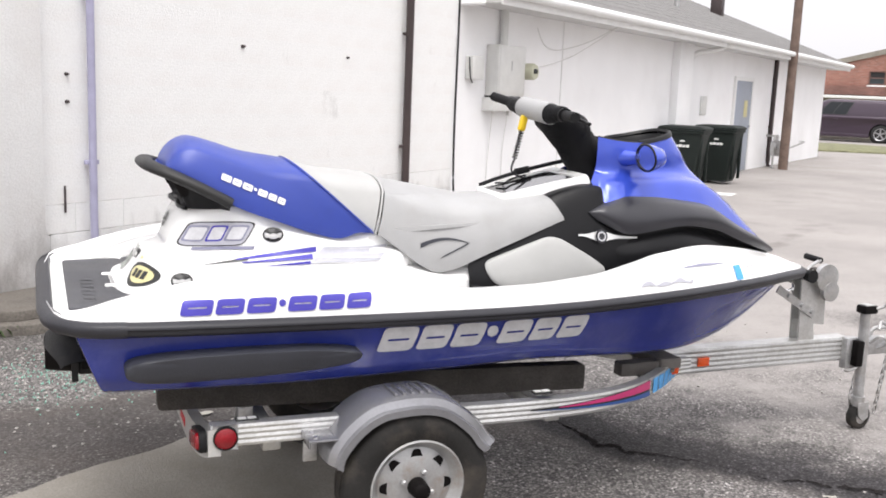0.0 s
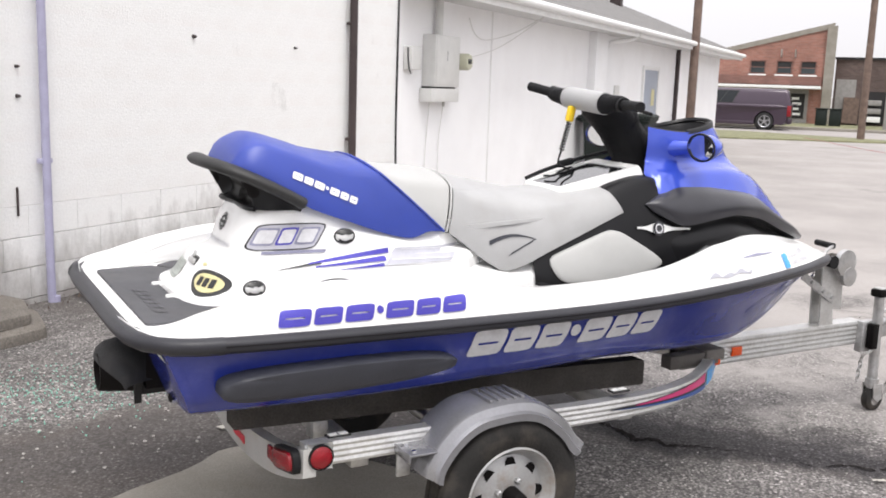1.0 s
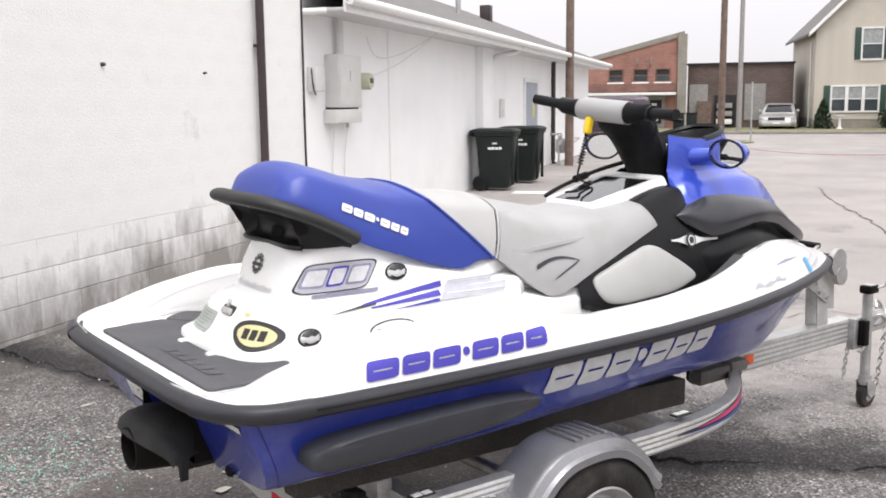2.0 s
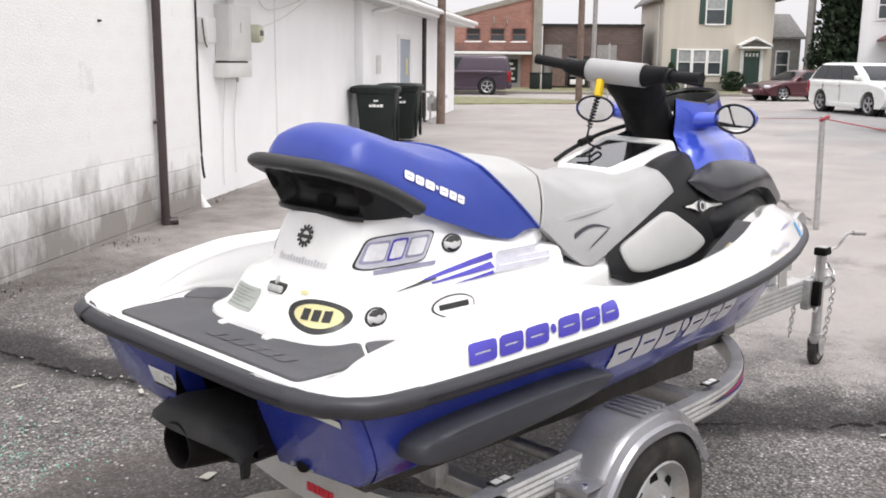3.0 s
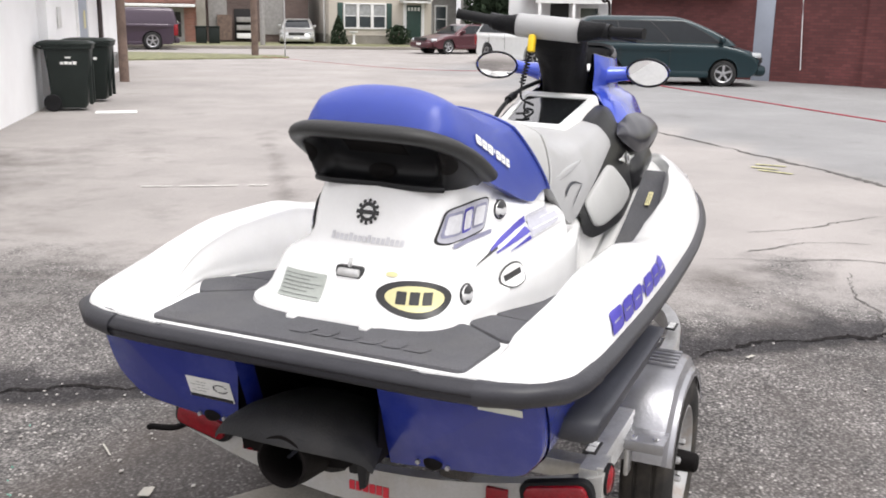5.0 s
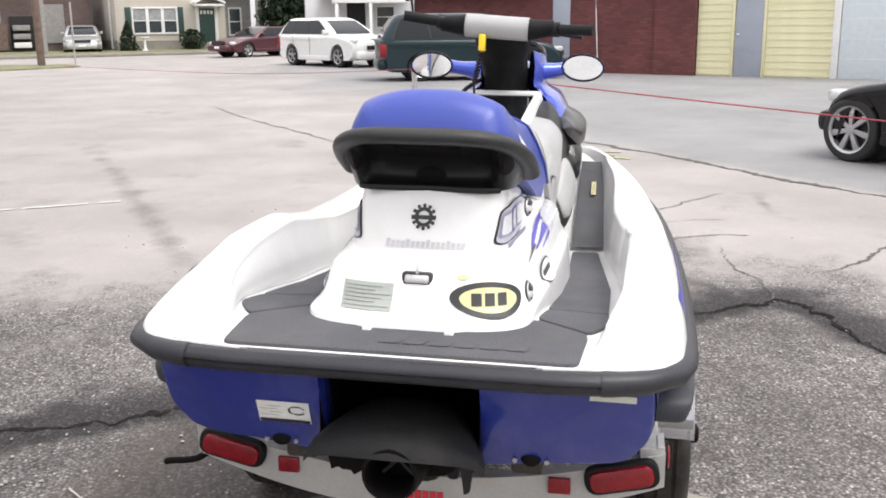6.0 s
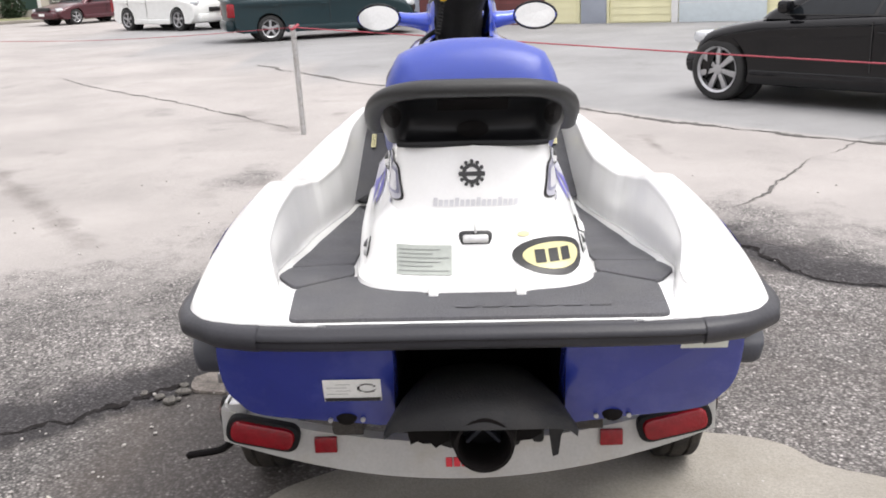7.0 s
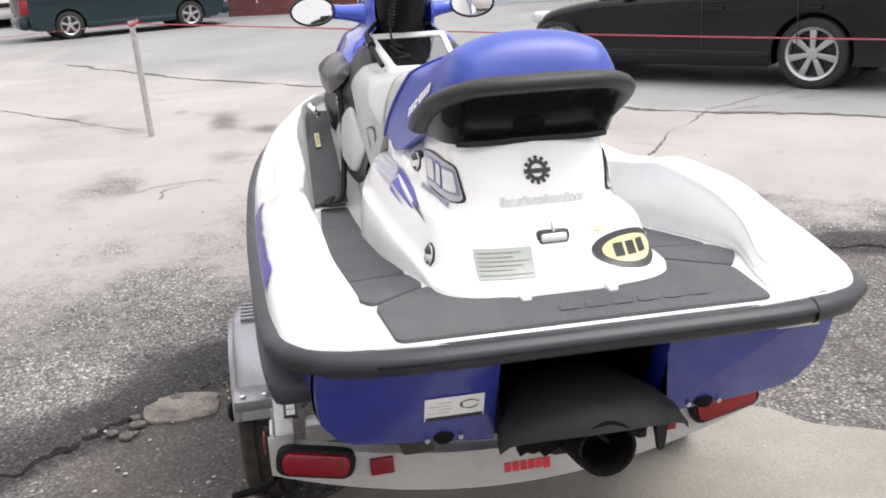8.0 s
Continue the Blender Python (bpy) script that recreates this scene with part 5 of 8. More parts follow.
    part("hub", spin([(0.0, 0.0), (0.032, 0.0), (0.030, 0.03), (0.028, 0.055), (0.020, 0.062), (0.0, 0.064)], "y", 20), hub_black, wheel, "greasy black hub cap", at=pose(0, 0.044, 0))

part("axle", tube([(1.055, -0.58, 0.34), (1.055, -0.50, 0.345), (1.055, -0.44, 0.40), (1.055, 0, 0.41), (1.055, 0.44, 0.40), (1.055, 0.50, 0.345), (1.055, 0.58, 0.34)], 0.022, 10), galvanised, trailer, "dropped steel axle")
for x in (0.62, 1.62):
    part("cross_member", box(x - 0.03, -0.50, 0.45, x + 0.03, 0.50, 0.50, 0.006), aluminium, trailer)
# bowed white cross bar at the stern
rows = []
for k in range(33):
    y = -0.585 + 1.17 * k / 32
    q = (y / 0.585) ** 2
    top, bot = 0.464 + 0.103 * q, 0.366 + 0.118 * q
    rows.append([Vector((0.410, y, top)), Vector((0.410, y, bot)), Vector((0.448, y, bot)), Vector((0.448, y, top))])
rear_bar = part("stern_bar", cap(sheet(rows, closed=True)), bar_white, trailer, "bowed white cross bar at the stern", smooth=30)
for k in range(6):
    part("brand_bar", box(0.4065, -0.055 + 0.019 * k, 0.396 + (0.004 if k else 0), 0.4095, -0.040 + 0.019 * k, 0.424, 0.0), ink_red, rear_bar, "red brand mark drawn as plain bars" if k == 0 else "")
part("tie_hook", tube([(0.435, 0.575, 0.468), (0.41, 0.60, 0.460), (0.395, 0.66, 0.458), (0.397, 0.67, 0.454)], 0.009, 8), hub_black, trailer)
# tongue, winch post, jack
part("tongue", ribbed([Vector((x, -0.001, 0.470)) for x in steps_between(2.30, 3.44, 3)], 0.036, 0.055, 5), aluminium, trailer, "ribbed aluminium tongue", smooth=25)
part("tongue_side", ribbed([Vector((x, 0.0011, 0.470)) for x in steps_between(2.30, 3.44, 3)], 0.036, 0.054, 5), aluminium, trailer, smooth=25)
part("tongue_reflector", box(2.585, -0.046, 0.445, 2.645, -0.039, 0.485, 0.003), orange_lens, trailer, "orange tongue reflector")
for y in (-0.16, 0.16):
    part("nose_support", box(2.10, y - 0.03, 0.48, 2.36, y + 0.03, 0.535, 0.005), wood_grey, trailer)
part("support_bar", box(2.28, -0.2, 0.50, 2.38, 0.2, 0.545, 0.005), wood_grey, trailer)
for y in (-0.03, 0.024):
    part("winch_post", slab([(3.145, 0.525), (3.235, 0.525), (3.190, 0.82), (3.130, 0.82)], 0.008, "y", 0.002, at=y), aluminium, trailer, "aluminium winch post")
    part("winch_brace", slab([(3.20, 0.60), (3.295, 0.59), (3.285, 0.80), (3.20, 0.85)], 0.008, "y", 0.002, at=y + 0.01), aluminium, trailer)
part("bow_stop_arm", slab([(2.98, 0.76), (3.00, 0.79), (3.22, 0.66), (3.20, 0.63)], 0.008, "y", 0.002, at=-0.042), galvanised, trailer)
for x, z in ((3.05, 0.742), (3.13, 0.695), (3.19, 0.662)):
    part("bolt", spin([(0.0, 0.0), (0.010, 0.0), (0.010, 0.010), (0, 0.012)], "y", 6), galvanised, trailer, at=pose(x, -0.042, z, 180))
part("bow_roller", spin([(0.0, -0.05), (0.030, -0.05), (0.022, 0.0), (0.030, 0.05), (0.0, 0.05)], "y", 18), rubber, trailer, "black rubber bow stop", at=pose(3.155, -0.02, 0.83))
part("winch_gear", spin([(0.0, -0.012), (0.062, -0.012), (0.062, 0.012), (0.0, 0.012)], "y", 26), galvanised, trailer, "round steel winch gear", at=pose(3.245, -0.055, 0.820))
part("winch_gear", spin([(0.0, -0.012), (0.045, -0.012), (0.045, 0.012), (0.0, 0.012)], "y", 22), galvanised, trailer, at=pose(3.272, -0.057, 0.755))
part("winch_drum", spin([(0.0, -0.03), (0.035, -0.03), (0.035, 0.03), (0.0, 0.03)], "y", 18), bunk_carpet, trailer, at=pose(3.24, -0.008, 0.82))
part("winch_crank", tube([(3.245, 0.03, 0.820), (3.25, 0.07, 0.822), (3.30, 0.10, 0.845), (3.37, 0.12, 0.864)], 0.008, 8), galvanised, trailer)
part("crank_grip", tube([(3.368, 0.115, 0.864), (3.380, 0.225, 0.866)], 0.015, 12, 1), rubber, trailer, "black crank grip")
part("winch_strap", box(3.07, -0.022, 0.818, 3.24, 0.022, 0.822, 0.001), bunk_carpet, trailer)
jack = part("jack_tube", tube([(3.490, -0.085, 0.19), (3.475, -0.086, 0.655)], 0.024, 16, 1), galvanised, trailer, "galvanised jockey-wheel jack")
part("jack_cap", box(3.440, -0.118, 0.65, 3.520, -0.058, 0.688, 0.008), hub_black, jack, "black jack cap")
part("cap_plate", box(3.452, -0.112, 0.688, 3.500, -0.064, 0.692, 0.001), aluminium, jack)
part("jack_crank", tube([(3.49, -0.10, 0.672), (3.53, -0.13, 0.685), (3.545, -0.15, 0.72), (3.56, -0.165, 0.752), (3.60, -0.185, 0.758), (3.66, -0.21, 0.752)], 0.007, 8), galvanised, jack)
part("crank_sleeve", tube([(3.59, -0.182, 0.757), (3.665, -0.212, 0.751)], 0.012, 10, 1), rim_white, jack, "pale crank sleeve")
part("jack_bracket", box(3.40, -0.070, 0.38, 3.475, -0.030, 0.53, 0.006), galvanised, trailer)
part("jack_bracket", box(3.43, -0.108, 0.40, 3.470, -0.070, 0.52, 0.004), hub_black, trailer)
part("jack_lever", tube([(3.44, -0.10, 0.395), (3.37, -0.12, 0.39), (3.345, -0.12, 0.40)], 0.007, 8), galvanised, trailer)
part("jack_collar", spin([(0.026, -0.02), (0.031, -0.02), (0.031, 0.02), (0.026, 0.02)], "z", 16), galvanised, jack, at=pose(3.489, -0.085, 0.23))
for y in (-0.118, -0.060):
    part("jack_fork", slab([(3.460, 0.225), (3.525, 0.225), (3.530, 0.15), (3.500, 0.135), (3.470, 0.16)], 0.005, "y", 0.0, at=y), galvanised, jack)
wheel_ = part("jack_wheel", spin([(0.030, -0.022), (0.045, -0.024), (0.058, -0.016), (0.060, 0.0), (0.058, 0.016), (0.045, 0.024), (0.030, 0.022)], "y", 26, ends=False), tyre_rubber, jack, "small jockey wheel with a pale hub", at=pose(3.498, -0.0875, 0.150))
part("wheel_disc", spin([(0.0, -0.018), (0.032, -0.020), (0.034, 0.0), (0.032, 0.020), (0.0, 0.018)], "y", 20), galvanised, wheel_)
part("coupler", box(3.44, -0.035, 0.425, 3.78, 0.035, 0.505, 0.012), galvanised, trailer, "steel ball coupler")
part("coupler_lever", tube([(3.60, 0.0, 0.505), (3.63, 0.0, 0.545), (3.70, 0.0, 0.548), (3.76, 0.0, 0.530)], 0.010, 8), galvanised, trailer)
part("gathered_chain", tube([(3.56, -0.05, 0.49), (3.585, -0.085, 0.53), (3.62, -0.10, 0.50), (3.60, -0.06, 0.47), (3.64, -0.09, 0.52), (3.66, -0.06, 0.56), (3.62, -0.05, 0.59), (3.59, -0.07, 0.56)], 0.008, 6), galvanised, trailer)
for y in (-0.05, 0.05):
    links = bmesh.new()
    for k in range(12):
        t = k / 11
        c = Vector((3.625 - 0.02 * t + (0.05 if y > 0 else 0), y * 2 + 0.02 * t, 0.45 - 0.28 * t))
        ring = [c + Vector((0.011 * math.cos(a) * (1 if k % 2 else 0.15), 0.011 * math.cos(a) * (0.15 if k % 2 else 1), 0.021 * math.sin(a))) for a in [2 * math.pi * i / 8 for i in range(8)]]
        tube(ring, 0.0032, 5, 1, True, links)
    part("safety_chain", links, galvanised, trailer, "hanging safety chain")


# ---- ground ----
def asphalt_material():
    """Worn asphalt: pale smooth wear over the lot, coarse dark stone round the trailer, by the sheet's own wear value."""
    m = bpy.data.materials.new("worn_asphalt")
    m.use_nodes = True
    n, l = m.node_tree.nodes, m.node_tree.links
    b = n["Principled BSDF"]
    b.inputs["Roughness"].default_value = 0.88
    co = n.new("ShaderNodeTexCoord")
    wear = n.new("ShaderNodeAttribute")
    wear.attribute_name = "wear"
    soil = n.new("ShaderNodeAttribute")
    soil.attribute_name = "soil"

    def noise_at(scale, detail=6, rough=0.6):
        t = n.new("ShaderNodeTexNoise")
        t.inputs["Scale"].default_value, t.inputs["Detail"].default_value, t.inputs["Roughness"].default_value = scale, detail, rough
        l.new(co.outputs["Object"], t.inputs["Vector"])
        return t.outputs["Fac"]

    def ranged(src, a, b2, c, d):
        r = n.new("ShaderNodeMapRange")
        for k, v in zip(("From Min", "From Max", "To Min", "To Max"), (a, b2, c, d)):
            r.inputs[k].default_value = v
        l.new(src, r.inputs["Value"])
        return r.outputs["Result"]

    def maths(op, x, y):
        q = n.new("ShaderNodeMath")
        q.operation = op
        for i, v in enumerate((x, y)):
            if isinstance(v, (int, float)):
                q.inputs[i].default_value = v
            else:
                l.new(v, q.inputs[i])
        return q.outputs["Value"]

    def mixed(f, a, b2):
        q = n.new("ShaderNodeMix")
        q.data_type = "RGBA"
        l.new(f, q.inputs["Factor"])
        for k, v in (("A", a), ("B", b2)):
            if isinstance(v, tuple):
                q.inputs[k].default_value = (*v, 1)
            else:
                l.new(v, q.inputs[k])
        return q.outputs["Result"]

    stones = n.new("ShaderNodeTexVoronoi")
    stones.inputs["Scale"].default_value = 95
    l.new(co.outputs["Object"], stones.inputs["Vector"])
    grey = n.new("ShaderNodeSeparateColor")
    l.new(stones.outputs["Color"], grey.inputs["Color"])
    stone_tone = maths("ADD", ranged(grey.outputs["Red"], 0.0, 1.0, 0.07, 0.29), ranged(grey.outputs["Green"], 0.90, 0.97, 0.0, 0.30))
    edge = ranged(stones.outputs["Distance"], 0.2, 0.75, 1.0, 0.35)
    coarse_v = maths("MULTIPLY", stone_tone, edge)
    coarse_v = maths("MULTIPLY", coarse_v, ranged(noise_at(1.1), 0.3, 0.7, 0.62, 1.42))
    coarse_v = maths("MULTIPLY", coarse_v, ranged(noise_at(7.0, 5), 0.3, 0.7, 0.75, 1.25))
    cc = n.new("ShaderNodeCombineColor")
    for k, f in (("Red", 1.07), ("Green", 1.0), ("Blue", 0.96)):
        l.new(maths("MULTIPLY", coarse_v, f), cc.inputs[k])
    fine_v = maths("MULTIPLY", ranged(noise_at(0.55, 8, 0.65), 0.3, 0.7, 0.80, 1.15), ranged(noise_at(160, 3), 0.3, 0.7, 0.80, 1.2))
    pale = n.new("ShaderNodeVectorMath")
    pale.operation = "SCALE"
    pale.inputs[0].default_value = (0.305, 0.284, 0.270)
    l.new(fine_v, pale.inputs["Scale"])
    newer = n.new("ShaderNodeAttribute")
    newer.attribute_name = "newer"
    grey_new = n.new("ShaderNodeVectorMath")
    grey_new.operation = "SCALE"
    grey_new.inputs[0].default_value = (0.228, 0.226, 0.226)
    l.new(fine_v, grey_new.inputs["Scale"])
    stain = ranged(noise_at(0.9, 9, 0.7), 0.60, 0.72, 0.0, 0.55)
    lot = mixed(newer.outputs["Fac"], pale.outputs["Vector"], grey_new.outputs["Vector"])
    pale_c = mixed(stain, lot, (0.12, 0.115, 0.11))
    amount = maths("ADD", wear.outputs["Fac"], ranged(noise_at(2.2, 9, 0.75), 0.3, 0.7, -0.40, 0.40))
    amount = ranged(amount, 0.25, 0.75, 0.0, 1.0)
    dusty = maths("ADD", soil.outputs["Fac"], ranged(noise_at(1.7, 8, 0.7), 0.3, 0.7, -0.32, 0.32))
    dusty = maths("MULTIPLY", ranged(dusty, 0.15, 0.75, 0.0, 0.88), ranged(noise_at(60, 4), 0.3, 0.7, 0.6, 1.1))
    top = mixed(amount, pale_c, cc.outputs["Color"])
    damp = maths("MULTIPLY", ranged(soil.outputs["Fac"], 0.72, 0.98, 0.0, 1.0), ranged(noise_at(9, 6, 0.7), 0.3, 0.65, 0.35, 1.0))
    earth = mixed(damp, (0.064, 0.053, 0.047), (0.024, 0.022, 0.023))
    tar = n.new("ShaderNodeAttribute")
    tar.attribute_name = "tar"
    tarred = ranged(maths("ADD", tar.outputs["Fac"], ranged(noise_at(4.5, 8, 0.75), 0.3, 0.7, -0.30, 0.30)), 0.22, 0.85, 0.0, 1.0)
    bitumen = n.new("ShaderNodeVectorMath")
    bitumen.operation = "MULTIPLY"
    bitumen.inputs[1].default_value = (0.17, 0.165, 0.185)
    l.new(top, bitumen.inputs[0])
    soiled = mixed(maths("MAXIMUM", dusty, maths("MULTIPLY", damp, 0.9)), top, earth)
    l.new(mixed(maths("MULTIPLY", tarred, 0.93), soiled, bitumen.outputs["Vector"]), b.inputs["Base Color"])
    bp = n.new("ShaderNodeBump")
    bp.inputs["Strength"].default_value, bp.inputs["Distance"].default_value = 0.8, 0.012
    l.new(maths("ADD", maths("MULTIPLY", maths("MULTIPLY", edge, stone_tone), maths("ADD", amount, 0.15)), maths("MULTIPLY", noise_at(160, 3), 0.12)), bp.inputs["Height"])
    l.new(bp.outputs["Normal"], b.inputs["Normal"])
    return m


asphalt = asphalt_material()
CRACK = [(0.2, 4.6), (0.6, 3.4), (0.83, 2.56), (0.98, 2.08), (1.38, 1.42), (1.64, 1.10), (1.95, 0.78), (2.12, 0.35), (2.25, -0.05), (2.55, -0.25), (2.80, -0.50), (3.05, -0.82), (3.36, -1.2), (3.22, -1.38), (2.80, -1.54), (2.58, -1.8), (2.33, -2.23), (1.9, -3.0)]
crack_line = [(p.x, p.y) for p in spline([(x, y, 0) for x, y in CRACK], 6)]


def off_crack(x, y):
    """Distance from the long crack, and its side: positive beyond it."""
    best, side = 1e9, 1
    for (ax, ay), (bx, by) in zip(crack_line[::2], crack_line[2::2]):
        dx, dy = bx - ax, by - ay
        t = max(0, min(1, ((x - ax) * dx + (y - ay) * dy) / (dx * dx + dy * dy)))
        d = math.hypot(x - ax - t * dx, y - ay - t * dy)
        if d < best:
            best, side = d, 1 if dx * (y - ay) - dy * (x - ax) > 0 else -1
    return best, side


def lines(lo, hi, step, far):
    near = [lo + step * i for i in range(int((hi - lo) / step) + 1)]
    out, d, a, b = [], step * 2, lo, hi
    left, right = [], []
    while a > -far:
        a -= d
        b += d
        left.append(a)
        right.append(b)
        d *= 1.5
    return list(reversed(left)) + near + right


seam_pts = [(9.48, 6.47), (7.21, 4.73), (5.45, 3.50), (4.42, 2.80), (3.6, 2.2)]
seams = [(a, b, 0.12, 0.42) for a, b in zip(seam_pts, seam_pts[1:])] + [((10.74, 3.81), (7.64, 1.71), 0.14, 0.40), ((10.66, 2.71), (8.0, 0.9), 0.10, 0.32)]
gx, gy = lines(-4.0, 8.0, 0.08, 500), lines(-6.0, 6.5, 0.08, 500)
JOINT = [(24.0, 10.5), (15.1, 3.65), (13.0, 2.4), (11.4, 1.30), (9.4, -0.40), (8.2, -1.3), (7.2, -2.05), (6.33, -2.79), (4.9, -4.4), (2.5, -8.0)]
joint_y = curve(list(reversed(JOINT)))
verts, wears, soils, newers, tars = [], [], [], [], []
for x in gx:
    for y in gy:
        z, w, g, tar = 0.0, 0.0, 0.0, 0.0
        if -5 < x < 9 and -7 < y < 7.5:
            d, side = off_crack(x, y)
            z = 0.006 * noise.noise((x * 0.9, y * 0.9, 0.3)) + 0.004 * noise.noise((x * 4, y * 4, 1.7))
            if side > 0:
                z += 0.014 * math.exp(-d / 0.35) - 0.010 * math.exp(-(d / 0.05) ** 2)
            else:
                z -= 0.012 * math.exp(-(d / 0.09) ** 2)
            # coarse on both sides of the crack, more to the south, fading into the smooth lot
            reach = 1.5 + 1.5 * max(0.0, min(1.0, (y + 0.3) / 1.0)) + 3.0 * max(0.0, min(1.0, (y - 0.8) / 0.8, (3.4 - x) / 1.2)) if side > 0 else 4.5
            # soil: between slab and crack, along the crack, and by the wall's foot
            g = 0.86 * max(0.0, min(1.0, (y + 0.1) / 0.8)) * max(0.0, min(1.0, (1.42 - y - 0.25 * noise.noise((x * 2, y * 2, 8))) / 0.35)) if side < 0 else 0.0
            if side < 0:
                g = max(g, 0.34 * max(0.0, min(1.0, (-0.2 - y) / 0.6)))
            ragged = 1 + 0.8 * noise.noise((x * 2.6, y * 2.6, 12)) + 0.5 * noise.noise((x * 8, y * 8, 15))
            g = max(g, 0.8 * math.exp(-(d / ((0.27 if side > 0 else 0.12) * max(0.3, ragged))) ** 2))
            tar = 1.25 * math.exp(-(d / ((0.30 if side > 0 else 0.09) * max(0.45, ragged))) ** 1.5)
            out = (x - 6.27) * 0.578 - (y - 8.15) * 0.816
            g = max(g, 0.70 * math.exp(-max(0.0, out) / 1.1) if out > -0.5 else 0)
            w = 0.95 - d / reach if side > 0 else 1.0
            w *= max(0.0, min(1.0, (8.0 - math.hypot(x - 1.5, y + 0.3) * 1.3) / 2.5 + 0.2))
            for cx, cy, ra, rb in ((5.5, 1.7, 0.55, 0.3), (4.5, -0.7, 0.75, 0.28), (6.1, 0.9, 0.3, 0.2), (2.5, 3.0, 0.3, 0.2)):
                q = ((x - cx) / ra) ** 2 + ((y - cy) / rb) ** 2
                w = max(w, 0.62 * math.exp(-q))
            # oil stains and worn seams
            for cx, cy, ra, rb, k in ((2.56, 2.95, 0.10, 0.17, 0.75), (2.22, 2.48, 0.05, 0.09, 0.6), (4.45, -0.58, 0.14, 0.30, 0.6), (4.48, -0.92, 0.28, 0.07, 0.6), (6.15, -1.53, 0.38, 0.06, 0.55), (5.3, 1.55, 0.25, 0.12, 0.45), (4.1, -0.35, 0.35, 0.30, 0.62), (3.5, -0.75, 0.5, 0.2, 0.5), (7.9, 0.95, 0.55, 0.14, 0.8), (7.2, 0.55, 0.30, 0.16, 0.7), (6.2, 0.35, 0.35, 0.22, 0.75)):
                g = max(g, k * math.exp(-(((x - cx) / ra) ** 2 + ((y - cy) / rb) ** 2)))
            for (ax, ay), (bx, by), wd, k in seams:
                q = max(0, min(1, ((x - ax) * (bx - ax) + (y - ay) * (by - ay)) / ((bx - ax) ** 2 + (by - ay) ** 2)))
                e = math.hypot(x - ax - q * (bx - ax), y - ay - q * (by - ay)) + 0.06 * noise.noise((x * 3, y * 3, 6))
                g = max(g, k * math.exp(-(e / wd) ** 2))
            z *= max(0.0, min(1.0, (7 - abs(y)) / 1.5, (8.5 - x) / 1.5, (x + 4.5) / 1.0))
        jy = joint_y(x)
        tars.append(tar)
        newers.append(max(0.0, min(1.0, (jy - y) / 0.25)) if x > 2.5 else 0.0)
        verts.append((x, y, z))
        wears.append(max(0.0, min(1.0, w)))
        soils.append(max(0.0, min(1.0, g)))
k = len(gy)
faces = [(i * k + j, (i + 1) * k + j, (i + 1) * k + j + 1, i * k + j + 1) for i in range(len(gx) - 1) for j in range(k - 1)]
me = bpy.data.meshes.new("ground")
me.from_pydata(verts, [], faces)
me.attributes.new("wear", "FLOAT", "POINT").data.foreach_set("value", wears)
me.attributes.new("soil", "FLOAT", "POINT").data.foreach_set("value", soils)
me.attributes.new("tar", "FLOAT", "POINT").data.foreach_set("value", tars)
me.attributes.new("newer", "FLOAT", "POINT").data.foreach_set("value", newers)
me.polygons.foreach_set("use_smooth", [True] * len(me.polygons))
me.materials.append(asphalt)
ground = tagged(new("ground", me), "worn grey asphalt lot, coarse stone near the trailer", "ground", kind="structure")

concrete = material("old_concrete", (0.275, 0.255, 0.222), 0.9, vary=0.12, scale=3, fine=140, bump=0.35, grain=0.14, dirt=(0.2, 0.18, 0.14), dirt_amount=0.5, dirt_scale=2.2)
far_fill = material("dusty_crack", (0.10, 0.094, 0.088), 0.95, vary=0.3, scale=20, bump=0.5)
crack_fill = material("crack_dirt", (0.024, 0.022, 0.022), 1.0, spec=0.0, vary=0.3, scale=30, bump=0.5)
edge = [(1.16, 0.1), (1.22, -0.35), (1.12, -0.74), (1.04, -0.93), (0.87, -1.06), (0.72, -1.5), (0.75, -2.1), (0.4, -3.2), (-0.4, -4.4), (-3.2, -4.6), (-3.4, -1.2), (-1.6, -0.5), (-0.75, -0.12), (-0.17, 0.25), (0.09, 0.43), (0.34, 0.55), (0.56, 0.70), (0.76, 0.66), (0.95, 0.46)]
rim_pts = spline([(x, y, 0) for x, y in edge], 5, True)
rim_pts = [(p.x + 0.02 * noise.noise((p.x * 6, p.y * 6, 0)), p.y + 0.02 * noise.noise((p.x * 6, p.y * 6, 4))) for p in rim_pts]
bm = slab(rim_pts, 0.06, "z", 0.008, at=-0.05)
tagged(part("concrete_slab", bm, concrete, smooth=30), "pale worn concrete slab with a wavy edge", "slab", kind="structure")


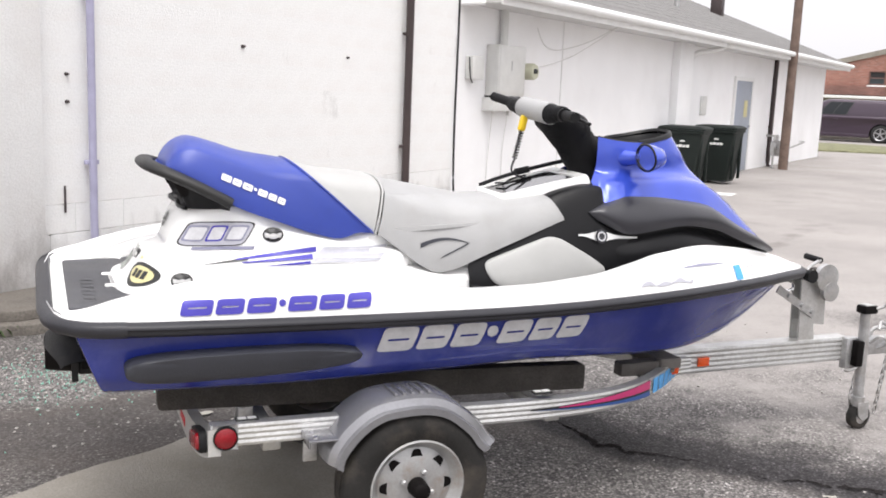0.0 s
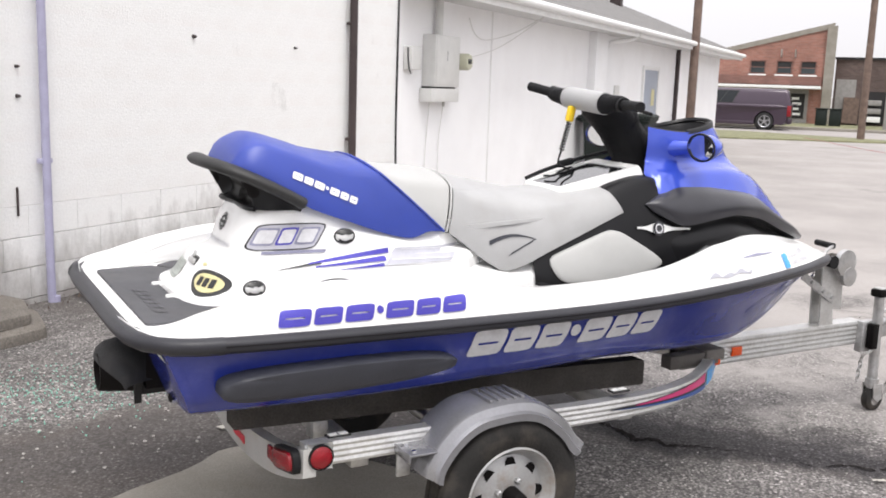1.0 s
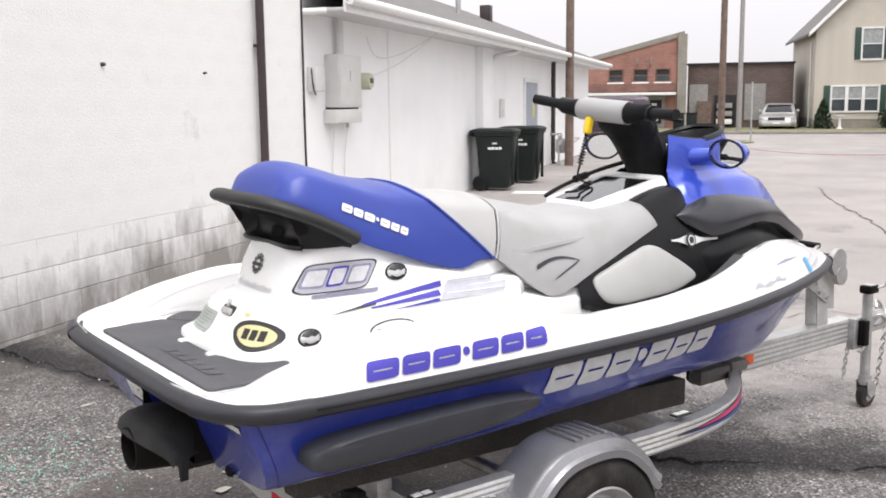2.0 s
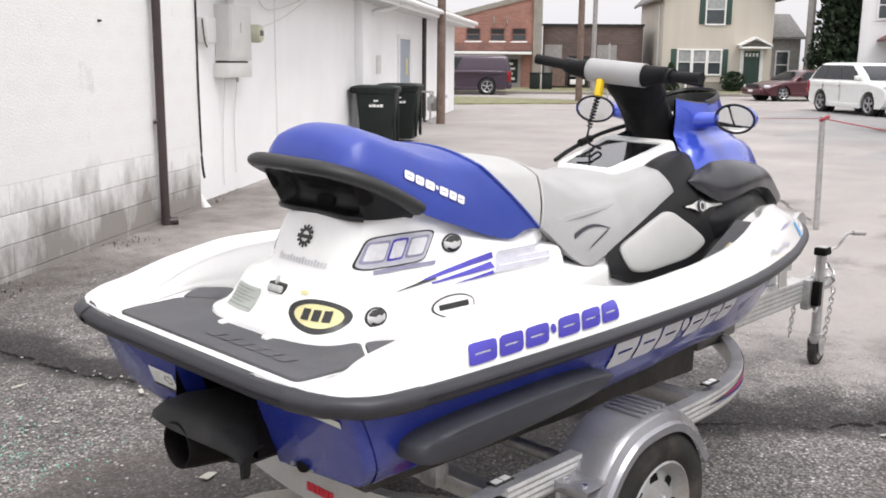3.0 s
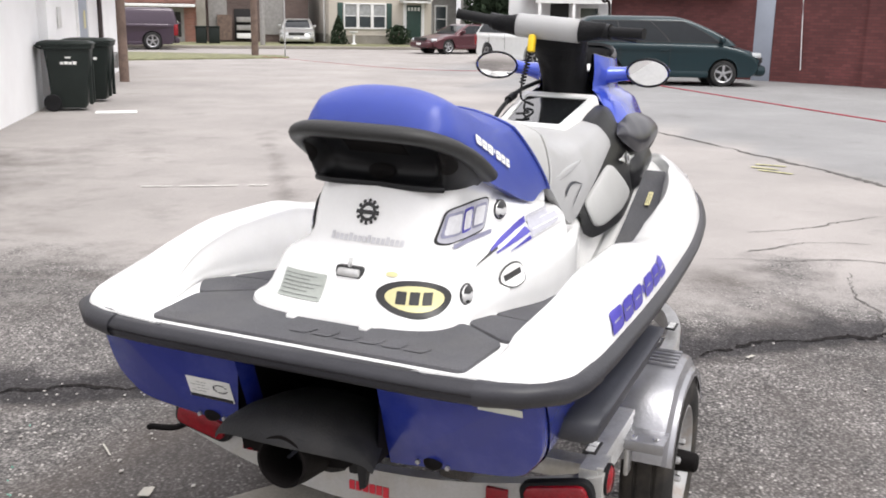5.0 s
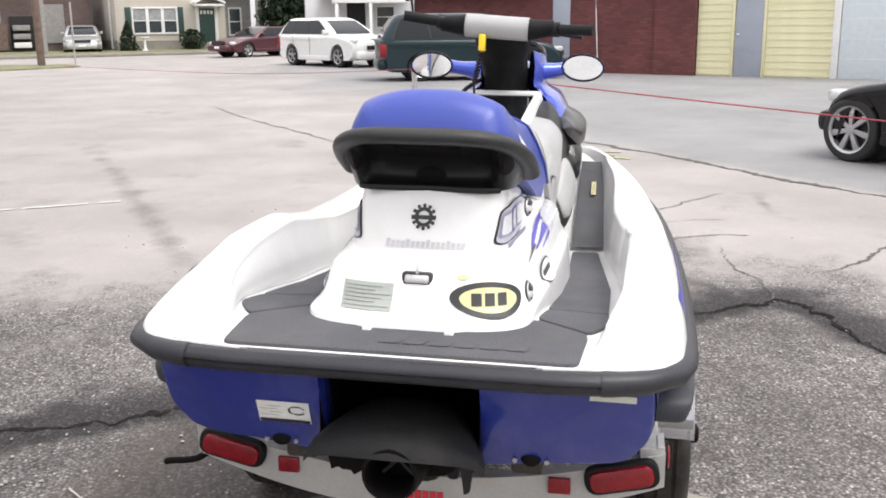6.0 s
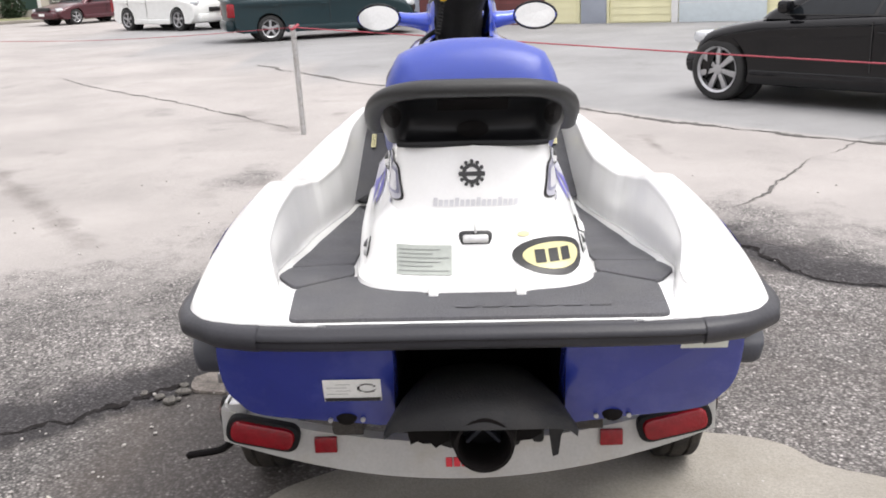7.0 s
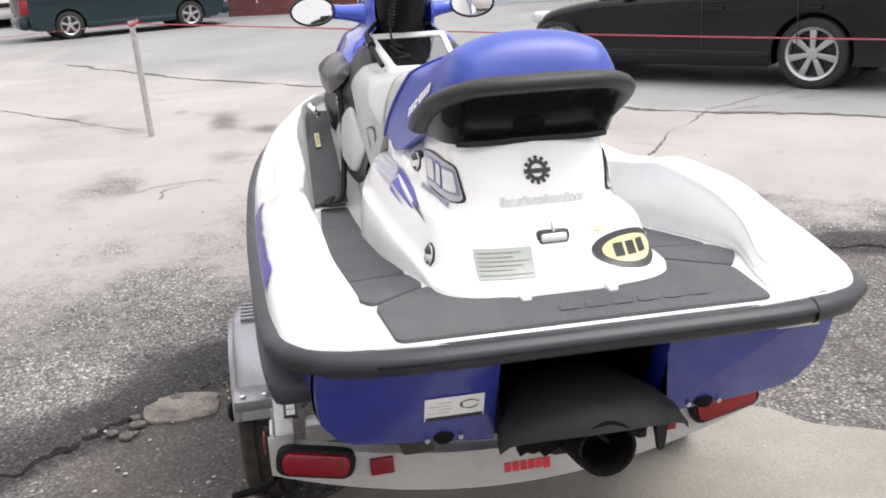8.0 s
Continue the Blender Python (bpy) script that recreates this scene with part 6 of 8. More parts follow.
def crack(points, width, seed, fill=None):
    rnd = random.Random(seed)
    smooth_pts = spline([(x, y, 0) for x, y in points], 30)
    pts = []
    for p in smooth_pts:
        q = Vector((p.x, p.y, seed * 3.7))
        pts.append(p + Vector((noise.noise(q * 2.3), noise.noise(q * 2.3 + Vector((9, 0, 0))), 0)) * 0.07 + Vector((noise.noise(q * 11), noise.noise(q * 11 + Vector((0, 9, 0))), 0)) * 0.03 + Vector((noise.noise(q * 37), noise.noise(q * 37 + Vector((0, 9, 0))), 0)) * 0.012)
    rows = []
    for i, p in enumerate(pts):
        a, b = pts[max(i - 1, 0)], pts[min(i + 1, len(pts) - 1)]
        d = (b - a).normalized()
        nrm = Vector((-d.y, d.x, 0))
        taper = (min(1, i / 6, (len(pts) - 1 - i) / 6) * 0.9 + 0.1) * max(0.12, 0.8 + 1.3 * noise.noise(Vector((p.x * 1.7, p.y * 1.7, seed))))
        wob = rnd.uniform(-0.3, 0.3) * width
        w0, w1 = width * rnd.uniform(0.3, 1.0) * taper, width * rnd.uniform(0.3, 1.0) * taper
        h = 0.006
        rows.append([p + nrm * (wob + w0) + Vector((0, 0, h)), p + nrm * wob + Vector((0, 0, h - 0.001)), p + nrm * (wob - w1) + Vector((0, 0, h))])
    return tagged(part("ground_crack", sheet(rows), fill or crack_fill), "dark jagged crack in the asphalt", "crack", kind="structure")


def draped(ob, lift=0.004):
    """Lays a crack on the uneven sheet."""
    tree = BVHTree.FromPolygons(near_v, near_f)
    for v in ob.data.vertices:
        hit = tree.ray_cast(Vector((v.co.x, v.co.y, 1)), Vector((0, 0, -1)))[0]
        if hit:
            v.co.z = hit.z + lift


near_v = [Vector(v) for v in verts]
near_f = [fc for fc in faces if abs(verts[fc[0]][0]) < 9 and abs(verts[fc[0]][1]) < 8]
draped(crack(CRACK, 0.015, 3))
draped(crack([(3.34, -1.22), (3.7, -1.2), (4.1, -1.1), (4.6, -1.0)], 0.007, 4, far_fill))
for points, w, sd in (([(15.1, 3.65), (13.0, 2.4), (11.4, 1.30), (9.4, -0.40), (8.2, -1.3), (7.2, -2.05), (6.33, -2.79), (4.9, -4.4)], 0.05, 5), ([(14.0, 6.64), (12.2, 5.3), (10.15, 3.55), (8.9, 2.6), (7.8, 1.81)], 0.02, 6), ([(3.9, -1.5), (4.3, -1.85), (5.1, -2.3), (5.6, -2.75), (6.06, -3.13)], 0.010, 7), ([(6.06, -3.13), (6.31, -3.61), (6.71, -4.33)], 0.010, 8), ([(5.84, -3.1), (5.98, -3.59), (5.7, -3.9)], 0.008, 9), ([(4.9, -0.4), (5.3, -0.7), (5.5, -1.2)], 0.008, 12), ([(5.5, -0.3), (5.9, -0.8), (6.2, -0.9), (6.6, -1.3)], 0.007, 13), ([(4.5, -0.2), (4.9, -0.9), (5.0, -1.3)], 0.008, 14), ([(5.1, 1.5), (5.35, 1.2), (5.3, 0.9)], 0.010, 15), ([(4.9, 1.35), (5.15, 1.3), (5.2, 1.1)], 0.008, 16)):
    c = crack(points, w, sd, far_fill)
    draped(c, 0.005)
paint_yellow = material("faded_yellow_paint", (0.38, 0.36, 0.19), 0.8, vary=0.35, scale=20)
paint_white = material("faded_white_paint", (0.62, 0.60, 0.57), 0.85, vary=0.2, scale=15)
paint_line = material("white_card", (0.70, 0.69, 0.67), 0.8, vary=0.06, scale=9)
for (x0, y0, x1, y1), m, nm in (((9.06, -0.05, 9.05, -0.36), paint_yellow, "yellow"), ((8.84, -0.03, 8.78, -0.30), paint_yellow, "yellow"), ((8.66, -0.12, 8.54, -0.46), paint_yellow, "yellow")):
    d = Vector((x1 - x0, y1 - y0, 0))
    s_ = Vector((-d.y, d.x, 0)).normalized() * 0.032
    a, b = Vector((x0, y0, 0.009)), Vector((x1, y1, 0.009))
    tagged(part("paint_mark", sheet([[a + s_, a - s_], [b + s_, b - s_]]), m), f"faded {nm} paint mark on asphalt", "paint mark", kind="structure")

rnd = random.Random(5)
for a, b in (((4.99, 4.66), (5.12, 4.43)), ((5.15, 4.37), (5.40, 3.94)), ((5.45, 3.87), (5.55, 3.73))):
    a, b = Vector((*a, 0.011)), Vector((*b, 0.011))
    side = Vector((-(b - a).y, (b - a).x, 0)).normalized()
    rows = []
    for k in range(13):
        p = a.lerp(b, k / 12)
        rows.append([p + side * rnd.uniform(0.008, 0.022), p - side * rnd.uniform(0.008, 0.022)])
    draped(tagged(part("paint_mark", sheet(rows), paint_white), "thin faded white paint line on asphalt", "paint mark", kind="structure"), 0.009)

# loose stones, glass crumbs and litter
rnd = random.Random(11)
bm = bmesh.new()
for k in range(1300):
    x, y = (rnd.gauss(0.9, 1.6), rnd.gauss(1.2, 1.7)) if k < 700 else (rnd.gauss(0.0, 0.55), rnd.gauss(1.75, 0.28))
    r = rnd.uniform(0.003, 0.009)
    q = bmesh.ops.create_icosphere(bm, subdivisions=1, radius=r)
    for v in q["verts"]:
        v.co = Vector((v.co.x * rnd.uniform(0.7, 1.4), v.co.y, v.co.z * 0.6)) + Vector((x, y, r * 0.3 + 0.004))
pebble = material("pebbles", (0.36, 0.34, 0.32), 0.85, vary=0.4, scale=60)
tagged(part("loose_gravel", bm, pebble), "loose pale gravel scattered on asphalt", "gravel", kind="stuff")
bm = bmesh.new()
for _ in range(420):
    x, y = rnd.gauss(0.05, 0.22), rnd.gauss(1.7, 0.25)
    q = bmesh.ops.create_cube(bm, size=rnd.uniform(0.003, 0.0065))
    t = pose(x, y, 0.010, rnd.uniform(0, 90), rnd.uniform(0, 90), 0)
    for v in q["verts"]:
        v.co = t @ v.co
tagged(part("broken_glass", bm, material("green_glass_crumbs", (0.26, 0.52, 0.42), 0.15, vary=0.3)), "crumbs of broken green glass on asphalt", "broken glass", kind="stuff")
litter = material("paper_litter", (0.45, 0.43, 0.38), 0.8, vary=0.15)
for x, y, r, w, h in ((0.62, 0.93, 20, 0.06, 0.035), (0.80, 1.25, 55, 0.10, 0.006), (2.75, -0.66, -30, 0.05, 0.02), (0.9, 1.9, 70, 0.06, 0.02), (0.55, 2.35, 10, 0.08, 0.012)):
    bm = bmesh.new()
    bmesh.ops.create_grid(bm, x_segments=4, y_segments=3, size=0.5)
    for v in bm.verts:
        v.co = Vector((v.co.x * w, v.co.y * h, 0.012 + 0.012 * abs(noise.noise((v.co.x * 7 + x, v.co.y * 7, 1)))))
    tagged(part("litter_scrap", bm, litter, at=pose(x, y, 0.0, 0, 0, r)), "crumpled pale scrap of litter on asphalt", "litter", group="litter scraps")
# broken chunks of old asphalt along the crack by the port wheel
chunk_mat = material("broken_asphalt", (0.11, 0.102, 0.092), 0.95, vary=0.35, scale=25, bump=0.6, grain=0.3)
for k in range(14):
    t = rnd.random()
    cx, cy = 1.45 + 0.45 * t + rnd.gauss(0, 0.06), 1.25 - 0.55 * t + rnd.gauss(0, 0.07)
    r = rnd.uniform(0.008, 0.030)
    n = rnd.randint(5, 7)
    ring = [(r * rnd.uniform(0.6, 1.2) * math.cos(6.283 * i / n), r * rnd.uniform(0.6, 1.2) * math.sin(6.283 * i / n)) for i in range(n)]
    tagged(part("asphalt_chunk", slab(ring, r * 0.35, "z", r * 0.08), chunk_mat, at=pose(cx, cy, 0.002, rnd.uniform(-6, 6), rnd.uniform(-6, 6), 0)), "broken dark chunk of asphalt by the crack", "rubble", group="rubble by the crack")
ring = []
for k in range(30):
    a = 6.283 * k / 30
    q = 1 + 0.22 * noise.noise((math.cos(a) * 2.1, math.sin(a) * 2.1, 5)) + 0.10 * noise.noise((math.cos(a) * 9, math.sin(a) * 9, 2))
    ring.append((1.655 + 0.115 * q * math.cos(a), 0.945 + 0.135 * q * math.sin(a)))
tagged(part("concrete_patch", slab(ring, 0.013, "z", 0.004, at=-0.003), material("crumbling_concrete", (0.20, 0.175, 0.155), 0.9, vary=0.3, scale=14, fine=90, bump=0.7, grain=0.3, dirt=(0.05, 0.045, 0.04), dirt_amount=0.9, dirt_scale=9)), "round crumbling concrete patch in asphalt", "patch", kind="structure")


# ---- the white building along the lot ----
WALL = pose(6.27, 8.15, 0, 0, 0, 35.3)
wall_paint = material("white_masonry_paint", (0.88, 0.88, 0.885), 0.7, vary=0.03, scale=1.2, fine=60, bump=0.2, grain=0.02, dirt=(0.5, 0.46, 0.43), dirt_amount=0.12, dirt_scale=0.9)
block_paint = material("painted_block", (0.80, 0.80, 0.79), 0.7, vary=0.05, scale=1.0, fine=70, bump=0.3, grain=0.04, dirt=(0.5, 0.42, 0.38), dirt_amount=0.25, dirt_scale=1.1)
trim_white = material("white_trim_paint", (0.78, 0.78, 0.77), 0.5, vary=0.04)
brown_metal = material("brown_painted_metal", (0.040, 0.027, 0.027), 0.45, vary=0.12, dirt=(0.09, 0.065, 0.06), dirt_amount=0.3)
lilac_metal = material("weathered_lilac_pipe", (0.36, 0.35, 0.48), 0.5, vary=0.12)
box_grey = material("utility_box_paint", (0.66, 0.66, 0.64), 0.45, vary=0.05)
beige = material("beige_plastic", (0.50, 0.50, 0.38), 0.45, vary=0.06)
door_paint = material("blue_grey_door_paint", (0.33, 0.36, 0.42), 0.5, vary=0.07, scale=2)
shingle = material("grey_roof_shingle", (0.17, 0.165, 0.16), 0.9, vary=0.2, scale=6, fine=40, bump=0.5, grain=0.25)
soffit_mat = material("soffit_paint", (0.6, 0.6, 0.59), 0.7, vary=0.05)
cable_black = material("black_cable", (0.02, 0.02, 0.02), 0.5)


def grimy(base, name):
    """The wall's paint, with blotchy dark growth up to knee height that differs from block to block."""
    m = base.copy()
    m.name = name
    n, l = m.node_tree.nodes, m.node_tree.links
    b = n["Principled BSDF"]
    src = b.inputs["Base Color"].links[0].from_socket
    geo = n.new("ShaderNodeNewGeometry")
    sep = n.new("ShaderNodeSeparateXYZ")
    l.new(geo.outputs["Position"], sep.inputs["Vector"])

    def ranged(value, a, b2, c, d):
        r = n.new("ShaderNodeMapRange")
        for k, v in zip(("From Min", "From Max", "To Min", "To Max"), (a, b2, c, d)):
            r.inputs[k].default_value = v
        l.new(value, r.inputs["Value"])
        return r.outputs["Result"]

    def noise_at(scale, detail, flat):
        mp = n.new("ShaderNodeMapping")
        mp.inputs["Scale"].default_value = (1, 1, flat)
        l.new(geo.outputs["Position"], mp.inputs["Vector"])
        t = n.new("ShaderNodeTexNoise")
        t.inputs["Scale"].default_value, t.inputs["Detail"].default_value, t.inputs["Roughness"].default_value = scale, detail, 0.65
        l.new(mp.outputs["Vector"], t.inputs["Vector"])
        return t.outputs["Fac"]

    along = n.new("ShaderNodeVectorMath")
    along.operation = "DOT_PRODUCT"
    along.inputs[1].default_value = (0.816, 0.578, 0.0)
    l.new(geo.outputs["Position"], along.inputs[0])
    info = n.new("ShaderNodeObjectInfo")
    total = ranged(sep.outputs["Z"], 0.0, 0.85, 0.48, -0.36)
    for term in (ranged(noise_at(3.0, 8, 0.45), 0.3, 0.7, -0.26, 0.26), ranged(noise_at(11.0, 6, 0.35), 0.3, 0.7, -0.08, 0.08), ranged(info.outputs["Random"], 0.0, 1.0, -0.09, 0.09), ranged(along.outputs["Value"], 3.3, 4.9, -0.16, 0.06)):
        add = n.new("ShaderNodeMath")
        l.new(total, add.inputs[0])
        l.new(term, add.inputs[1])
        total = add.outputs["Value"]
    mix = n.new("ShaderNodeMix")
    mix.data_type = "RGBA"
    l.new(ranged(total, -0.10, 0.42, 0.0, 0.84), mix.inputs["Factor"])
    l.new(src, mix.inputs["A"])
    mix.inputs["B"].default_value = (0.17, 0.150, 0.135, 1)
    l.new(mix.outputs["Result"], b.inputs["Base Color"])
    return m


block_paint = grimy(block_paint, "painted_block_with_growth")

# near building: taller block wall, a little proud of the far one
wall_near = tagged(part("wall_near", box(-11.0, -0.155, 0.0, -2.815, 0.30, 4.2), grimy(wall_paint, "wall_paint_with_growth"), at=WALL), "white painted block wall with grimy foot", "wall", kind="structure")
tagged(part("wall_near_return", box(-2.815, 0.30, 0.0, -2.75, 6.0, 4.2), wall_paint, at=WALL), "white painted end wall", "wall", kind="structure")
tagged(part("roof_near", box(-11.2, -0.35, 4.2, -2.5, 6.3, 4.32, 0.01), shingle, at=WALL), "flat grey felt roof", "roof", kind="structure")
tagged(part("wall_near_back", box(-11.0, 6.0, 0.0, -2.75, 6.2, 4.2), wall_paint, at=WALL), "white painted back wall", "wall", kind="structure")
tagged(part("wall_near_end", box(-11.0, 0.30, 0.0, -10.8, 6.0, 4.2), wall_paint, at=WALL), "white painted end wall", "wall", kind="structure")
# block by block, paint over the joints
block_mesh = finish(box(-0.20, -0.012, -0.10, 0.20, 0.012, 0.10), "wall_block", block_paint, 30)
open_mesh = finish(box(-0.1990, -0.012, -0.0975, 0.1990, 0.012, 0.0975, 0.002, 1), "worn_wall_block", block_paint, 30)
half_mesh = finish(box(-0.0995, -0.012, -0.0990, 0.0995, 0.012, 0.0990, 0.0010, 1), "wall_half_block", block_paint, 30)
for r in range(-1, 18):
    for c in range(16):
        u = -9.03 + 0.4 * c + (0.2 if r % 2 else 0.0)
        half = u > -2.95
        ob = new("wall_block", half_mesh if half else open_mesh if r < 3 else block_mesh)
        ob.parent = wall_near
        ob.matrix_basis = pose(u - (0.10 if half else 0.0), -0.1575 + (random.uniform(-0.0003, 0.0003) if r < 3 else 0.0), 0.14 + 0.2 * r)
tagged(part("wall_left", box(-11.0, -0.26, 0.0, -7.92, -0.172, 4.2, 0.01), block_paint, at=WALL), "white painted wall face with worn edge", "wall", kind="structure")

# far building: smooth painted wall under a low shingled roof
tagged(part("wall_far", box(-2.815, 0.0, 0.0, 17.0, 0.25, 2.75), wall_paint, at=WALL), "long white painted masonry wall", "wall", kind="structure")
tagged(part("wall_far_end", box(16.75, 0.25, 0.0, 17.0, 9.0, 2.75), wall_paint, at=WALL), "white painted end wall", "wall", kind="structure")
tagged(part("soffit", box(-2.50, -0.50, 2.44, 17.6, 0.0, 2.47), soffit_mat, at=WALL), "white painted soffit under the eave", "soffit", kind="structure")
tagged(part("fascia", box(-2.50, -0.53, 2.42, 17.62, -0.50, 2.56, 0.004), trim_white, at=WALL), "white fascia board", "trim", kind="structure")
bm = tube([(-2.50, -0.575, 2.545), (17.65, -0.575, 2.545)], 0.055, 12, 1)
gutter = tagged(part("gutter", bm, trim_white, at=WALL), "white metal gutter along the eave", "gutter", kind="structure")
roof = tagged(part("roof", slab([(-0.56, 2.575), (4.6, 4.55), (4.6, 4.50), (-0.56, 2.52)], 20.2, "x", 0, at=-2.5), shingle, at=WALL), "low grey asphalt-shingle roof", "roof", kind="structure")
for k in range(14):
    y = -0.50 + 0.36 * k
    part("shingle_course", box(-2.5, -0.01, 0.0, 17.7, 0.36, 0.012), shingle, roof, at=pose(0, y, 2.603 + 0.138 * k, 20.9))
tagged(part("roof_vent", spin([(0.06, 0), (0.06, 0.5), (0.0, 0.5)], "z", 14), galvanised, at=WALL @ pose(9.5, 1.8, 3.40)), "thin metal roof vent pipe", "vent pipe")
tagged(part("chimney", box(-0.15, -0.15, 0, 0.15, 0.15, 0.55, 0.01), brown_metal, at=WALL @ pose(15.0, 2.6, 3.65)), "small dark roof chimney", "chimney")


def downpipe(name, u, v, z0, z1, r, mat, label, shoe=False, top=None):
    pts = [(u, v, z1), (u, v, z0 + 0.12), (u + 0.02, v - 0.02, z0 + 0.04)] + ([(u + 0.06, v - 0.09, z0 + 0.03)] if shoe else [])
    ob = tagged(part(name, tube(pts, r, 10, 4), mat, at=WALL), label, "pipe")
    for z in (0.9, 2.0):
        part("pipe_clip", box(u - r - 0.02, v, z, u + r + 0.02, v + r + 0.01, z + 0.03, 0.002), mat, ob)
    return ob


downpipe("downpipe", -3.81, -0.235, 0.0, 4.2, 0.039, brown_metal, "brown metal downpipe with a bent shoe", True)
downpipe("wall_pipe", -7.52, -0.225, 0.0, 4.2, 0.027, lilac_metal, "weathered lilac-grey pipe on the wall")
pipe = downpipe("conduit", -2.735, -0.045, 0.10, 2.30, 0.035, trim_white, "white painted conduit and black cable at the wall's corner")
part("elbow", tube([(-2.735, -0.045, 2.28), (-2.725, -0.05, 2.38), (-2.635, -0.10, 2.42), (-2.485, -0.3, 2.44)], 0.035, 10, 5), trim_white, pipe)
part("cable", tube([(-2.822, -0.180, 4.2), (-2.822, -0.181, 2.4), (-2.826, -0.180, 1.2), (-2.816, -0.182, 0.62), (-2.80, -0.185, 0.40), (-2.775, -0.19, 0.30)], 0.012, 8, 6), cable_black, pipe, "black cable down the corner")
rows = []
for z, r, lean in ((0.36, 0.014, 0.0), (0.26, 0.018, 0.01), (0.16, 0.026, 0.03), (0.08, 0.040, 0.06), (0.03, 0.055, 0.09), (-0.01, 0.07, 0.12)):
    rows.append([Vector((-2.77 + 0.6 * lean + r * math.cos(0.5 * k), -0.10 - 0.5 * lean + 0.8 * r * math.sin(0.5 * k), z)) for k in range(13)])
part("conduit_foot", sheet(rows, closed=True), trim_white, pipe, "white flared cement foot")
downpipe("downpipe", 5.25, -0.05, 0.0, 2.2, 0.045, trim_white, "white metal downpipe beside a boxed pier")
tagged(part("wall_pier", box(4.42, -0.14, 0.0, 5.12, 0.0, 2.44, 0.006), wall_paint, at=WALL), "white boxed pier on the wall", "pier", kind="structure")
tagged(part("gutter_elbow", tube([(5.75, -0.55, 2.50), (5.70, -0.42, 2.40), (5.35, -0.12, 2.30), (5.25, -0.05, 2.15)], 0.045, 10, 6), trim_white, at=WALL), "white gutter elbow under the eave", "pipe")
downpipe("downpipe", 11.3, -0.05, 0.0, 2.44, 0.05, brown_metal, "brown metal downpipe on the far wall")

# electric service: boxes, trough, meter, conduits
service = thing("electric_service", WALL, "grey electric meter boxes and trough on the wall", "electric box")
part("meter_box", box(-1.90, -0.17, 1.44, -1.23, -0.0, 2.03, 0.012), box_grey, service, "tall pale grey cabinet")
part("box_door", box(-1.87, -0.178, 1.47, -1.26, -0.170, 2.00, 0.004), box_grey, service)
part("trough", box(-1.96, -0.16, 1.265, -1.21, -0.0, 1.42, 0.008), box_grey, service, "pale grey wiring trough")
part("switch_box", box(-2.36, -0.11, 1.62, -2.12, -0.0, 1.88, 0.010), box_grey, service, "small grey switch box")
part("switch_lever", tube([(-2.37, -0.06, 1.86), (-2.375, -0.07, 1.74), (-2.365, -0.08, 1.63), (-2.33, -0.085, 1.58)], 0.008, 6, 3), cable_black, service)
part("handle_slot", box(-1.60, -0.184, 1.74, -1.585, -0.178, 1.85, 0.002), galvanised, service)
part("pipe_stub", tube([(-1.45, -0.07, 1.27), (-1.45, -0.07, 1.21)], 0.018, 8, 1), galvanised, service)
part("shadow_gap", box(-1.90, -0.12, 1.418, -1.23, -0.0, 1.442), cable_black, service)
m_ = part("meter", spin([(0.0, 0.0), (0.085, 0.0), (0.088, 0.06), (0.100, 0.065), (0.100, 0.21), (0.086, 0.235), (0.0, 0.24)], "y", 28), beige, service, "round beige electric meter", at=pose(-1.13, -0.02, 1.745, 0, 0, 180))
part("meter_window", box(-0.05, 0.236, -0.025, 0.05, 0.243, 0.035, 0.003), dark_glass, m_)
part("meter_base", box(-1.28, -0.05, 1.62, -1.02, 0.0, 1.86, 0.01), box_grey, service)
part("riser", tube([(-1.62, -0.07, 1.98), (-1.62, -0.07, 2.44)], 0.045, 12, 1), box_grey, service)
part("drop_wire", tube([(-1.8, -0.06, 1.28), (-1.8, -0.02, 0.7), (-1.82, -0.02, 0.1)], 0.006, 6), box_grey, service)
part("drop_wire", tube([(-1.42, -0.06, 1.28), (-1.45, -0.02, 0.8), (-1.44, -0.02, 0.2)], 0.006, 6), box_grey, service)
part("loose_wire", tube([(0.9, -0.45, 2.44), (0.5, -0.2, 2.2), (-0.1, -0.05, 2.06), (-0.5, -0.04, 2.1), (-0.7, -0.03, 2.3)], 0.007, 6), box_grey, service, "loose grey wire on the wall")
part("loose_wire", tube([(0.9, -0.45, 2.43), (0.2, -0.12, 2.0), (-0.6, -0.04, 1.82)], 0.006, 6), box_grey, service)
part("wall_seam", box(0.10, -0.012, 0.0, 0.125, 0.0, 2.44, 0.003), trim_white, service)
tagged(part("wall_plate", box(6.1, -0.03, 1.2, 6.42, 0.0, 1.55, 0.006), box_grey, at=WALL), "pale metal cover plate on the wall", "cover plate")

door = thing("door_1", WALL, "blue-grey steel service door, shut", "door", kind="structure")
part("door_leaf", box(8.25, -0.03, 0.02, 9.45, 0.0, 1.90, 0.006), door_paint, door)
for x0, x1, z0, z1 in ((8.17, 8.25, 0.0, 1.98), (9.45, 9.53, 0.0, 1.98), (8.25, 9.45, 1.90, 1.98)):
    part("door_frame", box(x0, -0.05, z0, x1, 0.0, z1, 0.004), trim_white, door)
part("door_knob", spin([(0.0, 0), (0.03, 0), (0.03, 0.04), (0, 0.05)], "y", 14), chrome, door, at=pose(9.36, -0.03, 0.95, 0, 0, 180))
part("door_notice", box(8.95, -0.036, 1.15, 9.2, -0.032, 1.5, 0.0), ink_yellow, door, "small faded notice")
gas = thing("gas_meter", WALL, "grey gas meter with pipes on the wall", "gas meter")
